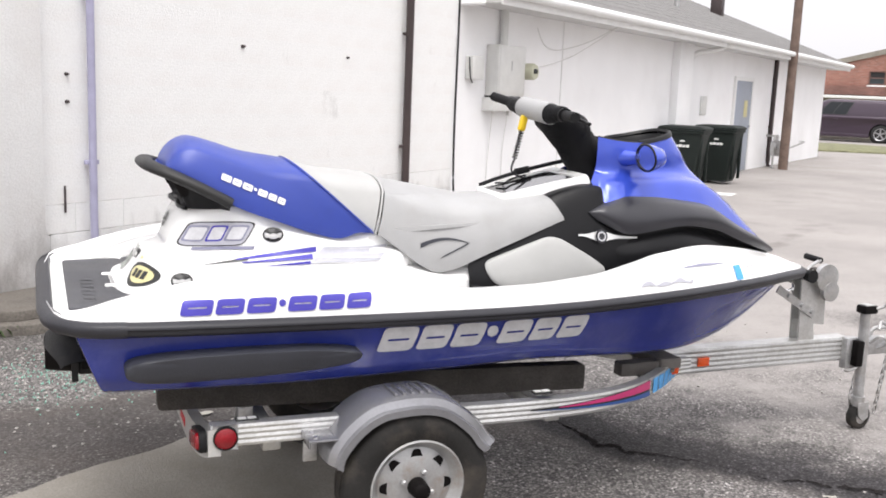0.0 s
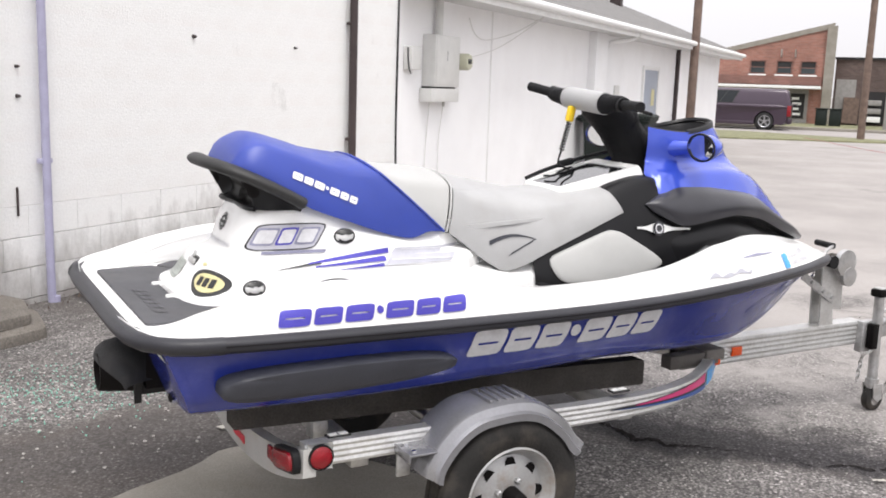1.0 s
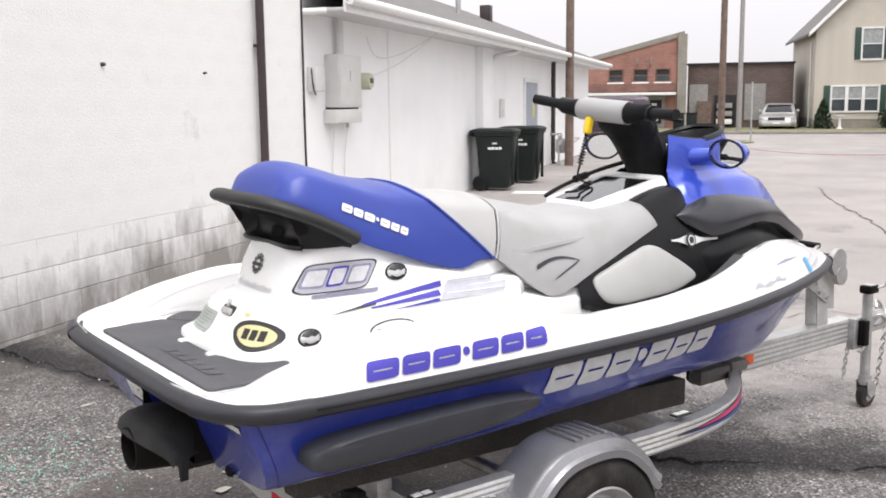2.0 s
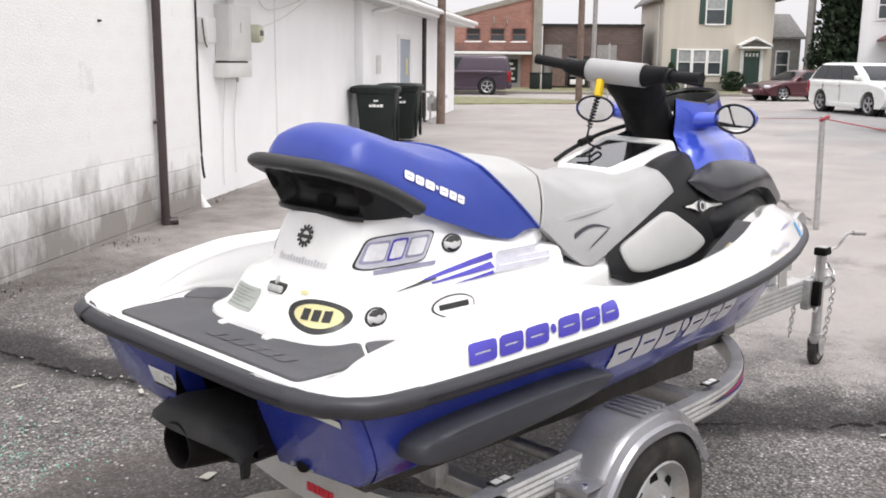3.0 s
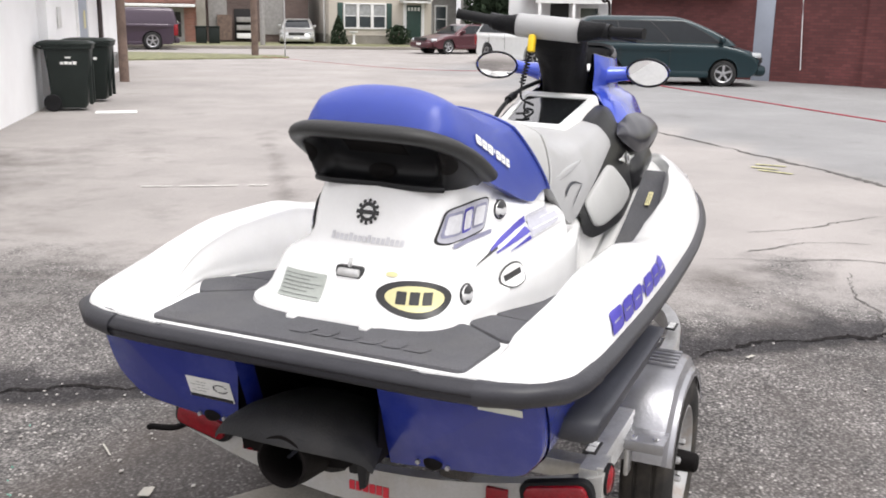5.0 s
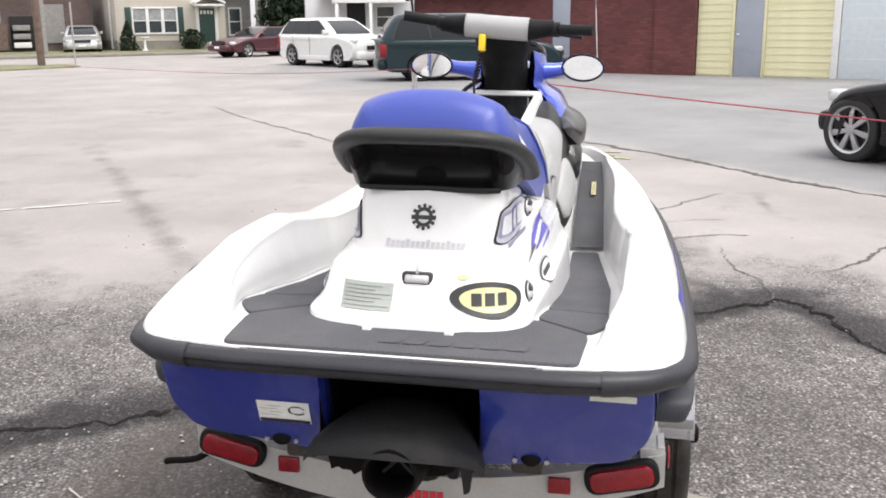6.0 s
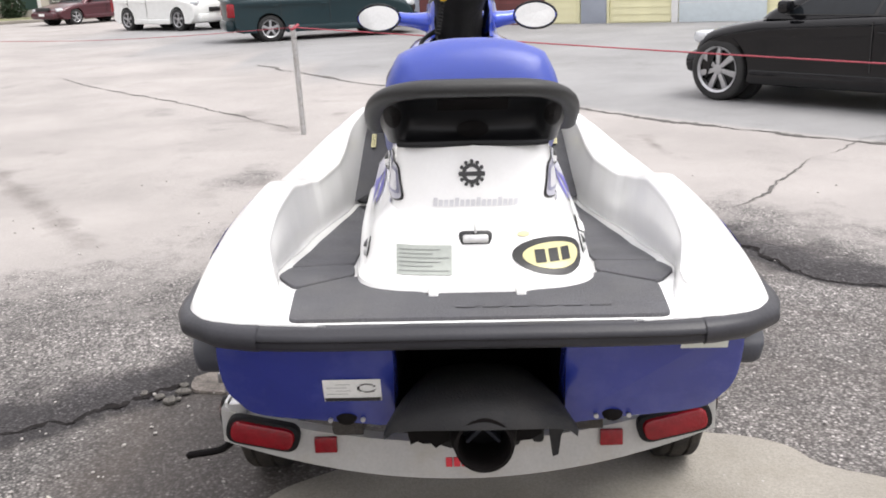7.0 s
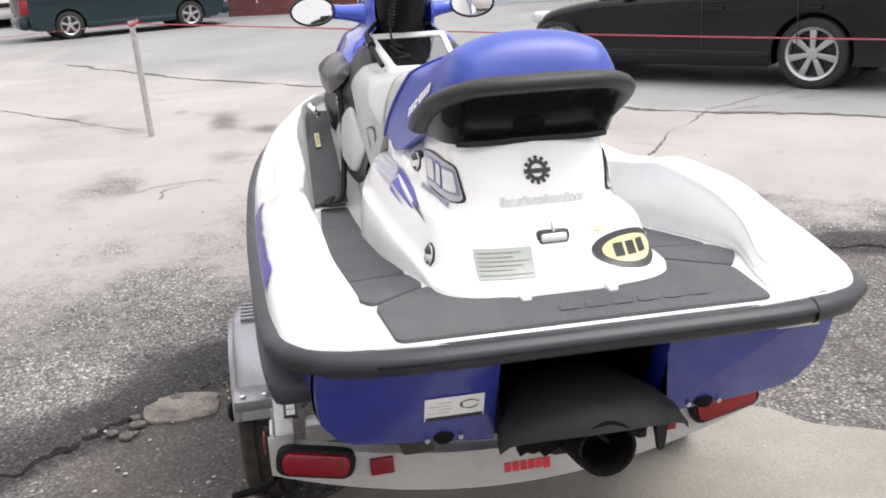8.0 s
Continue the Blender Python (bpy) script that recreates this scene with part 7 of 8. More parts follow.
part("gas_body", box(10.75, -0.45, 0.28, 11.05, -0.2, 0.62, 0.05), galvanised, gas)
part("gas_pipe", tube([(10.7, -0.3, 0.0), (10.7, -0.3, 0.66), (10.8, -0.3, 0.72), (10.9, -0.3, 0.62)], 0.025, 8), galvanised, gas)
part("gas_pipe", tube([(11.0, -0.3, 0.62), (11.05, -0.3, 0.72), (11.15, -0.2, 0.72), (11.15, 0.0, 0.72)], 0.025, 8), galvanised, gas)
part("regulator", spin([(0.0, -0.03), (0.09, -0.02), (0.09, 0.02), (0.0, 0.03)], "y", 16), galvanised, gas, at=pose(10.72, -0.34, 0.5))
tagged(part("handrail_pipe", tube([(12.2, -0.05, 0.35), (12.3, -0.2, 0.38), (14.2, -0.2, 0.5), (14.3, -0.05, 0.5)], 0.02, 8), galvanised, at=WALL), "thin grey pipe along the wall foot", "pipe")
# anchors and rust holes in the near wall
for u, z, r in ((-6.05, 1.77, 0.017), (-4.71, 1.745, 0.013), (-7.68, 1.32, 0.014), (-7.68, 1.50, 0.012)):
    tagged(part("wall_anchor", spin([(0.0, 0), (r, 0), (r * 0.6, 0.03), (0, 0.03)], "y", 10), brown_metal, at=WALL @ pose(u, -0.168 - (0.095 if u < -7.72 else 0), z, 0, 0, 180)), "rusty anchor stub in the wall", "anchor", group="wall anchors")
tagged(part("wall_rod", box(-7.718, -0.180, 0.58, -7.706, -0.172, 0.76), brown_metal, at=WALL), "short rusty rod on the wall", "rod")

# concrete step and weeds at its foot
old_step = material("grimy_step_concrete", (0.15, 0.135, 0.118), 0.95, vary=0.25, scale=5, fine=70, bump=0.7, grain=0.25, dirt=(0.07, 0.06, 0.05), dirt_amount=0.8, dirt_scale=5)
step = thing("concrete_step", pose(0, 0, 0), "old cracked concrete step against the wall", "step")
bm = slab(rounded([(-1.6, 2.55), (-0.10, 2.56), (0.13, 2.72), (0.13, 3.15), (-0.1, 3.55), (-1.6, 2.8)], 0.05, 3), 0.065, "z", 0.02, at=0.0)
part("lower_slab", bm, old_step, step)
bm = slab(rounded([(-1.6, 2.68), (-0.18, 2.64), (0.06, 2.80), (0.06, 3.20), (-0.12, 3.5), (-1.6, 2.85)], 0.05, 3), 0.06, "z", 0.015, at=0.068)
part("upper_slab", bm, old_step, step)
leaf_green = material("weed_leaves", (0.07, 0.11, 0.035), 0.7, vary=0.3, scale=20)
dry_leaf = material("dry_leaves", (0.07, 0.05, 0.038), 0.8, vary=0.35, scale=30)
rnd = random.Random(5)


def blades(name, spots, n, spread, h, mat, label):
    bm = bmesh.new()
    for cx, cy in spots:
        for _ in range(n):
            x, y = cx + rnd.gauss(0, spread), cy + rnd.gauss(0, spread)
            a, t, hh = rnd.uniform(0, 6.28), rnd.uniform(0.1, 0.8), h * rnd.uniform(0.4, 1.1)
            d = Vector((math.cos(a), math.sin(a), 0))
            s_ = Vector((-d.y, d.x, 0)) * hh * 0.12
            b0 = Vector((x, y, 0.0))
            v = [bm.verts.new(p) for p in (b0 - s_, b0 + s_, b0 + d * hh * t * 0.5 + s_ * 1.3 + Vector((0, 0, hh * 0.6)), b0 + d * hh * t + Vector((0, 0, hh * 0.8)), b0 + d * hh * t * 0.5 - s_ * 1.3 + Vector((0, 0, hh * 0.6)))]
            bm.faces.new(v)
    return tagged(part(name, bm, mat), label, "weeds", kind="stuff")


blades("weeds", [(-0.5, 3.35), (-0.9, 3.1), (-0.28, 2.62)], 40, 0.06, 0.07, leaf_green, "low green weeds by the wall foot")
blades("dry_leaf_litter", [(-0.35, 3.42), (0.5, 3.75), (1.2, 4.3), (2.6, 5.25), (4.4, 6.8), (4.9, 7.35), (0.0, 3.55)], 60, 0.12, 0.03, dry_leaf, "dry brown leaf litter by the wall")

# wheeled bins
bin_green = material("dark_green_bin_plastic", (0.013, 0.018, 0.016), 0.5, spec=0.25, vary=0.12, scale=4)


def wheeled_bin(m, label):
    b = thing("wheeled_bin", m, label, "bin", group="bins by the wall")
    rows = []
    for z, w, d, x in ((0.05, 0.23, 0.24, 0.02), (0.12, 0.25, 0.26, 0.01), (0.6, 0.27, 0.30, 0.0), (0.92, 0.29, 0.335, 0.0), (0.93, 0.315, 0.36, 0.0), (0.98, 0.315, 0.36, 0.0)):
        rows.append([Vector((x + a, c, z)) for a, c in rounded([(-d, -w), (d, -w), (d, w), (-d, w)], 0.05, 3)])
    part("bin_body", cap(sheet(rows, closed=True)), bin_green, b)
    rows = []
    for z, w, d in ((0.983, 0.325, 0.375), (1.01, 0.325, 0.375), (1.035, 0.30, 0.34), (1.05, 0.24, 0.27)):
        rows.append([Vector((a, c, z)) for a, c in rounded([(-d, -w), (d + 0.06, -w), (d + 0.06, w), (-d, w)], 0.06, 3)])
    part("bin_lid", cap(sheet(rows, closed=True)), bin_green, b)
    part("bin_handle", tube([(0.36, -0.24, 0.93), (0.45, -0.24, 0.97), (0.45, 0.24, 0.97), (0.36, 0.24, 0.93)], 0.018, 8, 4), bin_green, b)
    for y in (-0.27, 0.27):
        part("bin_wheel", spin([(0.0, -0.03), (0.12, -0.03), (0.13, -0.02), (0.13, 0.02), (0.12, 0.03), (0.0, 0.03)], "y", 22), rubber, b, at=pose(0.25, y, 0.13))
    for k in range(4):
        part("bin_mark", box(-0.13 + 0.062 * k, 0.277, 0.70, -0.078 + 0.062 * k, 0.284, 0.745 - 0.008 * (k % 2)), ink_white, b, "white mark drawn as plain bars" if k == 0 else "")
    part("bin_mark_small", box(-0.05, 0.280, 0.79, 0.03, 0.287, 0.815), ink_white, b)
    for y in (-0.2, 0.2):
        part("body_rib", box(-0.335, y - 0.02, 0.10, -0.28, y + 0.02, 0.90, 0.012), bin_green, b)
    return b


wheeled_bin(WALL @ pose(4.08, -0.47, 0, 0, 0, 93) @ Matrix.Diagonal((0.98, 0.98, 1.0, 1)), "dark green wheeled bin with white mark")
wheeled_bin(WALL @ pose(5.66, -0.58, 0, 0, 0, 88) @ Matrix.Diagonal((0.98, 0.98, 1.0, 1)), "dark green wheeled bin behind another")
tagged(part("flat_carton", box(-0.30, -0.22, 0.004, 0.30, 0.22, 0.010, 0.002), paint_line, at=pose(9.9, 9.3, 0, 0, 0, -50)), "flattened pale carton on the asphalt", "carton")


# ---- beyond the lot: street, buildings, cars ----
def brick_material(name, colour, mortar, scale=1.0, rot=0):
    m = bpy.data.materials.new(name)
    m.use_nodes = True
    n, l = m.node_tree.nodes, m.node_tree.links
    b = n["Principled BSDF"]
    b.inputs["Roughness"].default_value = 0.85
    co = n.new("ShaderNodeTexCoord")
    sep = n.new("ShaderNodeSeparateXYZ")
    comb = n.new("ShaderNodeCombineXYZ")
    l.new(co.outputs["Object"], sep.inputs["Vector"])
    ad = n.new("ShaderNodeMath")
    l.new(sep.outputs["X"], ad.inputs[0])
    l.new(sep.outputs["Y"], ad.inputs[1])
    l.new(ad.outputs["Value"], comb.inputs["X"])
    l.new(sep.outputs["Z"], comb.inputs["Y"])
    t = n.new("ShaderNodeTexBrick")
    t.inputs["Scale"].default_value = 1.0
    t.inputs["Brick Width"].default_value, t.inputs["Row Height"].default_value, t.inputs["Mortar Size"].default_value = 0.21, 0.075, 0.006
    t.inputs["Color1"].default_value = (*colour, 1)
    t.inputs["Color2"].default_value = (*[c * 0.7 for c in colour], 1)
    t.inputs["Mortar"].default_value = (*mortar, 1)
    l.new(comb.outputs["Vector"], t.inputs["Vector"])
    ns = n.new("ShaderNodeTexNoise")
    ns.inputs["Scale"].default_value, ns.inputs["Detail"].default_value = 0.8, 7
    l.new(co.outputs["Object"], ns.inputs["Vector"])
    r = n.new("ShaderNodeMapRange")
    r.inputs["From Min"].default_value, r.inputs["From Max"].default_value, r.inputs["To Min"].default_value, r.inputs["To Max"].default_value = 0.3, 0.7, 0.75, 1.2
    l.new(ns.outputs["Fac"], r.inputs["Value"])
    sc = n.new("ShaderNodeVectorMath")
    sc.operation = "SCALE"
    l.new(t.outputs["Color"], sc.inputs[0])
    l.new(r.outputs["Result"], sc.inputs["Scale"])
    l.new(sc.outputs["Vector"], b.inputs["Base Color"])
    bp = n.new("ShaderNodeBump")
    bp.inputs["Strength"].default_value, bp.inputs["Distance"].default_value = 0.6, 0.01
    l.new(t.outputs["Fac"], bp.inputs["Height"])
    bp.invert = True
    l.new(bp.outputs["Normal"], b.inputs["Normal"])
    return m


red_brick = brick_material("painted_red_brick", (0.165, 0.052, 0.050), (0.095, 0.040, 0.040))
orange_brick = brick_material("orange_brick", (0.36, 0.165, 0.125), (0.33, 0.26, 0.23))
dull_brick = brick_material("dull_brown_red_brick", (0.22, 0.105, 0.085), (0.2, 0.14, 0.12))
brown_brick = brick_material("sooty_brown_brick", (0.13, 0.09, 0.08), (0.16, 0.14, 0.13))
yellow_siding = material("pale_yellow_siding", (0.70, 0.67, 0.43), 0.6, vary=0.05, scale=3)
cream_siding = material("cream_siding", (0.51, 0.47, 0.405), 0.7, vary=0.06, scale=2)
white_siding = material("white_siding", (0.72, 0.73, 0.74), 0.6, vary=0.05, scale=2)
pale_panel = material("pale_blue_panel", (0.60, 0.67, 0.70), 0.5, vary=0.05)
green_paint = material("dark_green_paint", (0.025, 0.06, 0.048), 0.5, vary=0.1)
window_glass = material("window_glass", (0.05, 0.06, 0.065), 0.05, vary=0.2, scale=2, bump=0)
curtain = material("pale_curtain_behind_glass", (0.32, 0.33, 0.33), 0.2, vary=0.2, scale=6)
dark_opening = material("dark_interior", (0.015, 0.014, 0.015), 0.7)
dark_red_shingle = material("dark_red_shingle", (0.13, 0.055, 0.05), 0.9, vary=0.2, scale=6, bump=0.4)
brown_shingle = material("brown_shingle", (0.14, 0.12, 0.105), 0.9, vary=0.2, scale=6, bump=0.4)
grass_mat = material("dry_grass", (0.18, 0.18, 0.10), 0.95, vary=0.3, scale=3, fine=60, bump=0.8, grain=0.4)
pole_wood = material("weathered_pole_wood", (0.15, 0.105, 0.085), 0.85, vary=0.25, scale=6, fine=60, bump=0.4, grain=0.2)
pole_grey = material("grey_pole", (0.28, 0.27, 0.26), 0.75, vary=0.15)
rope_red = material("red_rope", (0.33, 0.05, 0.07), 0.6, vary=0.15, scale=40)


def siding(parent, x0, x1, z0, z1, y, pitch, mat):
    """Lapped boards, one above the other, sharing a mesh."""
    bm = bmesh.new()
    v = [bm.verts.new(p) for p in ((x0, y - 0.018, 0), (x1, y - 0.018, 0), (x1, y - 0.004, pitch), (x0, y - 0.004, pitch), (x0, y + 0.004, 0), (x1, y + 0.004, 0))]
    bm.faces.new((v[0], v[1], v[2], v[3]))
    bm.faces.new((v[4], v[5], v[1], v[0]))
    me = finish(bm, "board", mat)
    for k in range(int((z1 - z0) / pitch + 0.5)):
        ob = new("board", me)
        ob.parent = parent
        ob.matrix_basis = pose(0, 0, z0 + pitch * k)


def window(parent, x0, x1, z0, z1, y, panes=(1, 2), frame_mat=None, glass=None, rim=0.07, name="window"):
    frame_mat, glass = frame_mat or trim_white, glass or curtain
    w = new(name)
    w.parent = parent
    for a, b, c, d in ((x0, x1, z1 - rim, z1), (x0, x1, z0, z0 + rim), (x0, x0 + rim, z0 + rim, z1 - rim), (x1 - rim, x1, z0 + rim, z1 - rim)):
        part("window_frame", box(a, y - 0.05, c, b, y + 0.02, d, 0.005, 1), frame_mat, w)
    nx, nz = panes
    ix0, ix1, iz0, iz1 = x0 + rim, x1 - rim, z0 + rim, z1 - rim
    for i in range(nx):
        for j in range(nz):
            a, b = ix0 + (ix1 - ix0) * i / nx + 0.015, ix0 + (ix1 - ix0) * (i + 1) / nx - 0.015
            c, d = iz0 + (iz1 - iz0) * j / nz + 0.015, iz0 + (iz1 - iz0) * (j + 1) / nz - 0.015
            part("pane", box(a, y - 0.015, c, b, y - 0.005, d), glass if (j or nz == 1) else window_glass, w)
    for j in range(1, nz):
        z = iz0 + (iz1 - iz0) * j / nz
        part("glazing_bar", box(ix0, y - 0.03, z - 0.02, ix1, y, z + 0.02), frame_mat, w)
    for i in range(1, nx):
        x = ix0 + (ix1 - ix0) * i / nx
        part("glazing_bar", box(x - 0.02, y - 0.031, iz0, x + 0.02, y, iz1), frame_mat, w)
    return w


# red brick shop with a siding-clad annexe
shop = thing("brick_shop", pose(25.0, 1.3, 0, 0, 0, 246.3), "low dark red painted brick shop with pale siding annexe", "building")
part("brick_wall", box(-5.1, 0.0, 0, 3.62, 0.3, 2.25), red_brick, shop, "dark red painted brick wall")
part("brick_wall_upper", box(-0.9, 0.004, 2.25, 3.62, 0.3, 3.6), red_brick, shop)
part("brick_pier", box(2.55, -0.12, 0, 3.62, 0.002, 3.6), red_brick, shop)
part("end_wall", box(-5.1, 0.3, 0, -4.8, 7.0, 2.25), red_brick, shop)
part("gutter", tube([(-5.5, -0.45, 2.22), (-0.9, -0.45, 2.22)], 0.06, 8, 1), brown_metal, shop)
part("gutter_outlet", tube([(-5.2, -0.45, 2.2), (-5.15, -0.3, 2.0), (-5.12, -0.06, 1.85), (-5.12, -0.06, 0.0)], 0.04, 8, 4), brown_metal, shop)
part("soffit", box(-5.5, -0.45, 2.25, -0.9, 0.0, 2.28), cream_siding, shop)
part("roof", slab([(-0.5, 2.28), (3.5, 3.95), (3.5, 4.03), (-0.5, 2.36)], 4.6, "x", 0, at=-5.5), brown_shingle, shop, "low brown shingle roof")
part("grey_door", box(-0.42, -0.03, 0.0, 0.10, 0.0, 2.1, 0.01), door_paint, shop, "narrow grey metal door")
part("hanging_cable", tube([(0.80, -0.05, 3.5), (0.85, -0.04, 2.0), (0.95, -0.05, 0.32)], 0.014, 6, 5), trim_white, shop, "white cable hanging down the wall")
part("annexe_wall", box(3.64, 0.03, 0, 15.5, 0.3, 3.6), yellow_siding, shop)
siding(shop, 3.64, 4.52, 0.03, 3.6, 0.026, 0.17, yellow_siding)
siding(shop, 5.34, 6.85, 0.03, 3.6, 0.026, 0.17, yellow_siding)
siding(shop, 9.12, 15.5, 0.03, 3.6, 0.026, 0.17, yellow_siding)
d_ = part("annexe_door", box(4.60, -0.02, 0.0, 5.26, 0.03, 2.6, 0.006), door_paint, shop, "blue-grey flush door")
part("door_knob", spin([(0.0, 0), (0.03, 0), (0.03, 0.04), (0, 0.05)], "y", 12), chrome, d_, at=pose(4.68, -0.02, 1.0, 0, 0, 180))
for x in (4.54, 5.30):
    part("door_post", box(x - 0.035, -0.03, 0.0, x + 0.035, 0.03, 2.66, 0.004), yellow_siding, shop)
part("corner_board", box(6.86, -0.03, 0, 7.02, 0.03, 3.6, 0.004), trim_white, shop)
part("roller_door", box(7.04, -0.015, 0, 9.06, 0.03, 3.2, 0.006), pale_panel, shop, "pale blue roller door")
for k in range(1, 7):
    part("roller_seam", box(7.05, -0.018, 0.45 * k, 9.05, -0.016, 0.45 * k + 0.012), trim_white, shop)

# cream house with green shutters
house = thing("cream_house", pose(42.6, 21.3, 0, 0, 0, -50), "cream two-storey house with green shutters and portico", "house")
HB = 0.25
part("plinth", box(-2.75, 0.0, 0, 2.5, 8.0, HB + 0.35), concrete, house)
gable = [(-2.75, HB + 0.3), (2.5, HB + 0.3), (2.5, 4.7), (-0.12, 7.4), (-2.75, 4.7)]
part("front_wall", slab(gable, 0.2, "y", 0, at=0.0), cream_siding, house, "cream clapboard gable wall")
part("side_wall", box(-2.75, 0.2, HB + 0.3, -2.55, 8.0, 4.7), cream_siding, house)
part("side_wall", box(2.3, 0.2, HB + 0.3, 2.5, 8.0, 4.7), cream_siding, house)
siding(house, -2.75, 2.5, HB + 0.3, 4.7, -0.002, 0.13, cream_siding)
for s in (-1, 1):
    ex = -0.12 + s * 3.0
    part("roof", slab([(-0.12, 7.42), (ex, 4.42), (ex, 4.54), (-0.12, 7.56)], 8.8, "y", 0, at=-0.35), shingle, house, "grey shingle roof slope")
    part("barge_board", slab([(-0.12, 7.40), (ex, 4.38), (ex, 4.58), (-0.12, 7.60)], 0.05, "y", 0, at=-0.40), trim_white, house)
for k in range(3):
    window(house, -2.02 + 0.72 * k, -1.30 + 0.72 * k, 0.86, 2.12, -0.03)
window(house, -0.78, 0.20, 3.25, 4.75, -0.03)
for x0, x1, z0, z1 in ((-2.32, -2.06, 0.86, 2.12), (0.17, 0.43, 0.86, 2.12), (-1.05, -0.80, 3.3, 4.75), (0.22, 0.47, 3.3, 4.75)):
    sh = part("shutter", box(x0, -0.06, z0, x1, -0.02, z1, 0.006), green_paint, house, "dark green louvred shutter")
    for k in range(6):
        part("louvre", box(x0 + 0.03, -0.068, z0 + 0.08 + (z1 - z0 - 0.16) * k / 6, x1 - 0.03, -0.061, z0 + 0.16 + (z1 - z0 - 0.16) * k / 6), green_paint, sh)
fd = part("front_door", box(1.18, -0.05, 0.45, 1.95, -0.01, 2.05, 0.006), green_paint, house, "dark green panelled front door")
for k in range(4):
    part("door_light", box(1.25 + 0.17 * k, -0.056, 1.78, 1.36 + 0.17 * k, -0.052, 1.95), trim_white, fd)
for x in (1.10, 2.03):
    part("door_post", box(x - 0.08, -0.08, 0.40, x + 0.08, 0.0, 2.2, 0.006), trim_white, house)
part("portico_roof", slab([(0.80, 2.25), (1.56, 2.62), (2.33, 2.25), (2.33, 2.33), (1.56, 2.72), (0.80, 2.33)], 0.8, "y", 0, at=-0.8), trim_white, house, "small white gabled portico")
part("portico_beam", box(0.85, -0.75, 2.15, 2.28, 0.0, 2.25, 0.006), trim_white, house)
part("door_step", box(0.9, -0.9, 0.0, 2.2, 0.0, 0.40, 0.01), concrete, house)
part("annexe", box(2.5, 1.2, 0, 4.2, 6.5, 2.7), pole_grey, house, "low grey side annexe")
part("annexe_roof", slab([(0.9, 2.65), (4.0, 3.9), (4.0, 4.0), (0.9, 2.75)], 1.9, "x", 0, at=2.45), shingle, house)
window(house, 3.0, 3.7, 0.7, 2.1, 1.19, glass=window_glass)
part("chimney", box(2.75, 2.5, 3.2, 3.15, 2.9, 5.2, 0.01), brown_brick, house)
part("meter_pipe", tube([(-2.80, 1.0, 4.2), (-2.80, 1.0, 0.2)], 0.05, 8, 1), box_grey, house)
tagged(part("front_bed", box(-3.4, -2.3, 0, 2.6, 0.0, 0.14, 0.03), grass_mat, at=pose(42.6, 21.3, 0, 0, 0, -50)), "low planted bed before the house", "garden bed", kind="structure")
shrub_mat = material("dark_evergreen", (0.03, 0.045, 0.026), 0.9, spec=0.15, vary=0.4, scale=14)


def shrub(name, m, rx, rz, n, mat, label, cat, seed, cone=False, leaf=0.09, trunk=0.0):
    t = thing(name, m, label, cat)
    r = random.Random(seed)
    bm = bmesh.new()
    for _ in range(n):
        h = r.random()
        rad = rx * ((1 - h) ** 0.7 if cone else math.sqrt(max(0, 1 - (2 * h - 1) ** 2)) * 0.95 + 0.05) * r.uniform(0.25, 1.08)
        a = r.uniform(0, 6.283)
        c = Vector((rad * math.cos(a), rad * math.sin(a), trunk + h * rz))
        u = Vector((r.gauss(0, 1), r.gauss(0, 1), r.gauss(0, 1))).normalized()
        v = u.orthogonal().normalized()
        w = u.cross(v)
        s = leaf * r.uniform(0.5, 1.3)
        q = [bm.verts.new(c + v * s), bm.verts.new(c + w * s * 0.5), bm.verts.new(c - v * s), bm.verts.new(c - w * s * 0.5 + u * s * 0.3)]
        bm.faces.new(q)
    part("crown", bm, mat, t, smooth=None)
    part("trunk", tube([(0, 0, 0), (0.02, 0, (trunk + rz) * 0.5), (0, 0.02, trunk + rz * 0.85)], lambda q: rx * 0.10 * (1.1 - q) + 0.01, 8), pole_wood, t)
    return t


HP = pose(42.6, 21.3, 0, 0, 0, -50)
shrub("shrub", HP @ pose(-2.45, -0.9, 0.1), 0.5, 1.35, 900, shrub_mat, "dark rounded evergreen shrub", "shrub", 1, True)
shrub("shrub", HP @ pose(0.55, -0.9, 0.1), 0.62, 0.95, 900, shrub_mat, "dark rounded evergreen shrub by the door", "shrub", 2)
tagged(part("bird_bath", spin([(0.0, 0.0), (0.14, 0.0), (0.06, 0.1), (0.05, 0.5), (0.22, 0.58), (0.22, 0.62), (0.0, 0.60)], "z", 16), trim_white, at=HP @ pose(-1.75, -1.2, 0.14)), "small white stone bird bath", "bird bath")
shrub("conifer_tree", pose(45.9, 16.0, 0), 2.3, 9.5, 16000, shrub_mat, "tall dark conifer with drooping crown", "tree", 3, True, 0.18, 0.6)

# white house with a porch
white_house = thing("white_house", pose(45.3, 11.4, 0, 0, 0, -62), "white two-storey house with a gabled porch", "house")
part("front_wall", box(-4.0, 0, 0, 7.0, 0.25, 6.2), white_siding, white_house, "white clapboard wall")
siding(white_house, -4.0, 7.0, 0.3, 6.2, -0.002, 0.16, white_siding)
part("roof", slab([(-0.4, 6.1), (3.5, 8.4), (3.5, 8.5), (-0.4, 6.2)], 11.6, "x", 0, at=-4.3), brown_shingle, white_house)
for x in (-3.4, -0.4, 1.0):
    window(white_house, x, x + 0.7, 3.4, 4.7, -0.03, glass=window_glass)
porch = part("porch_deck", box(-3.0, -2.0, 0, 0.8, 0.0, 0.4), concrete, white_house)
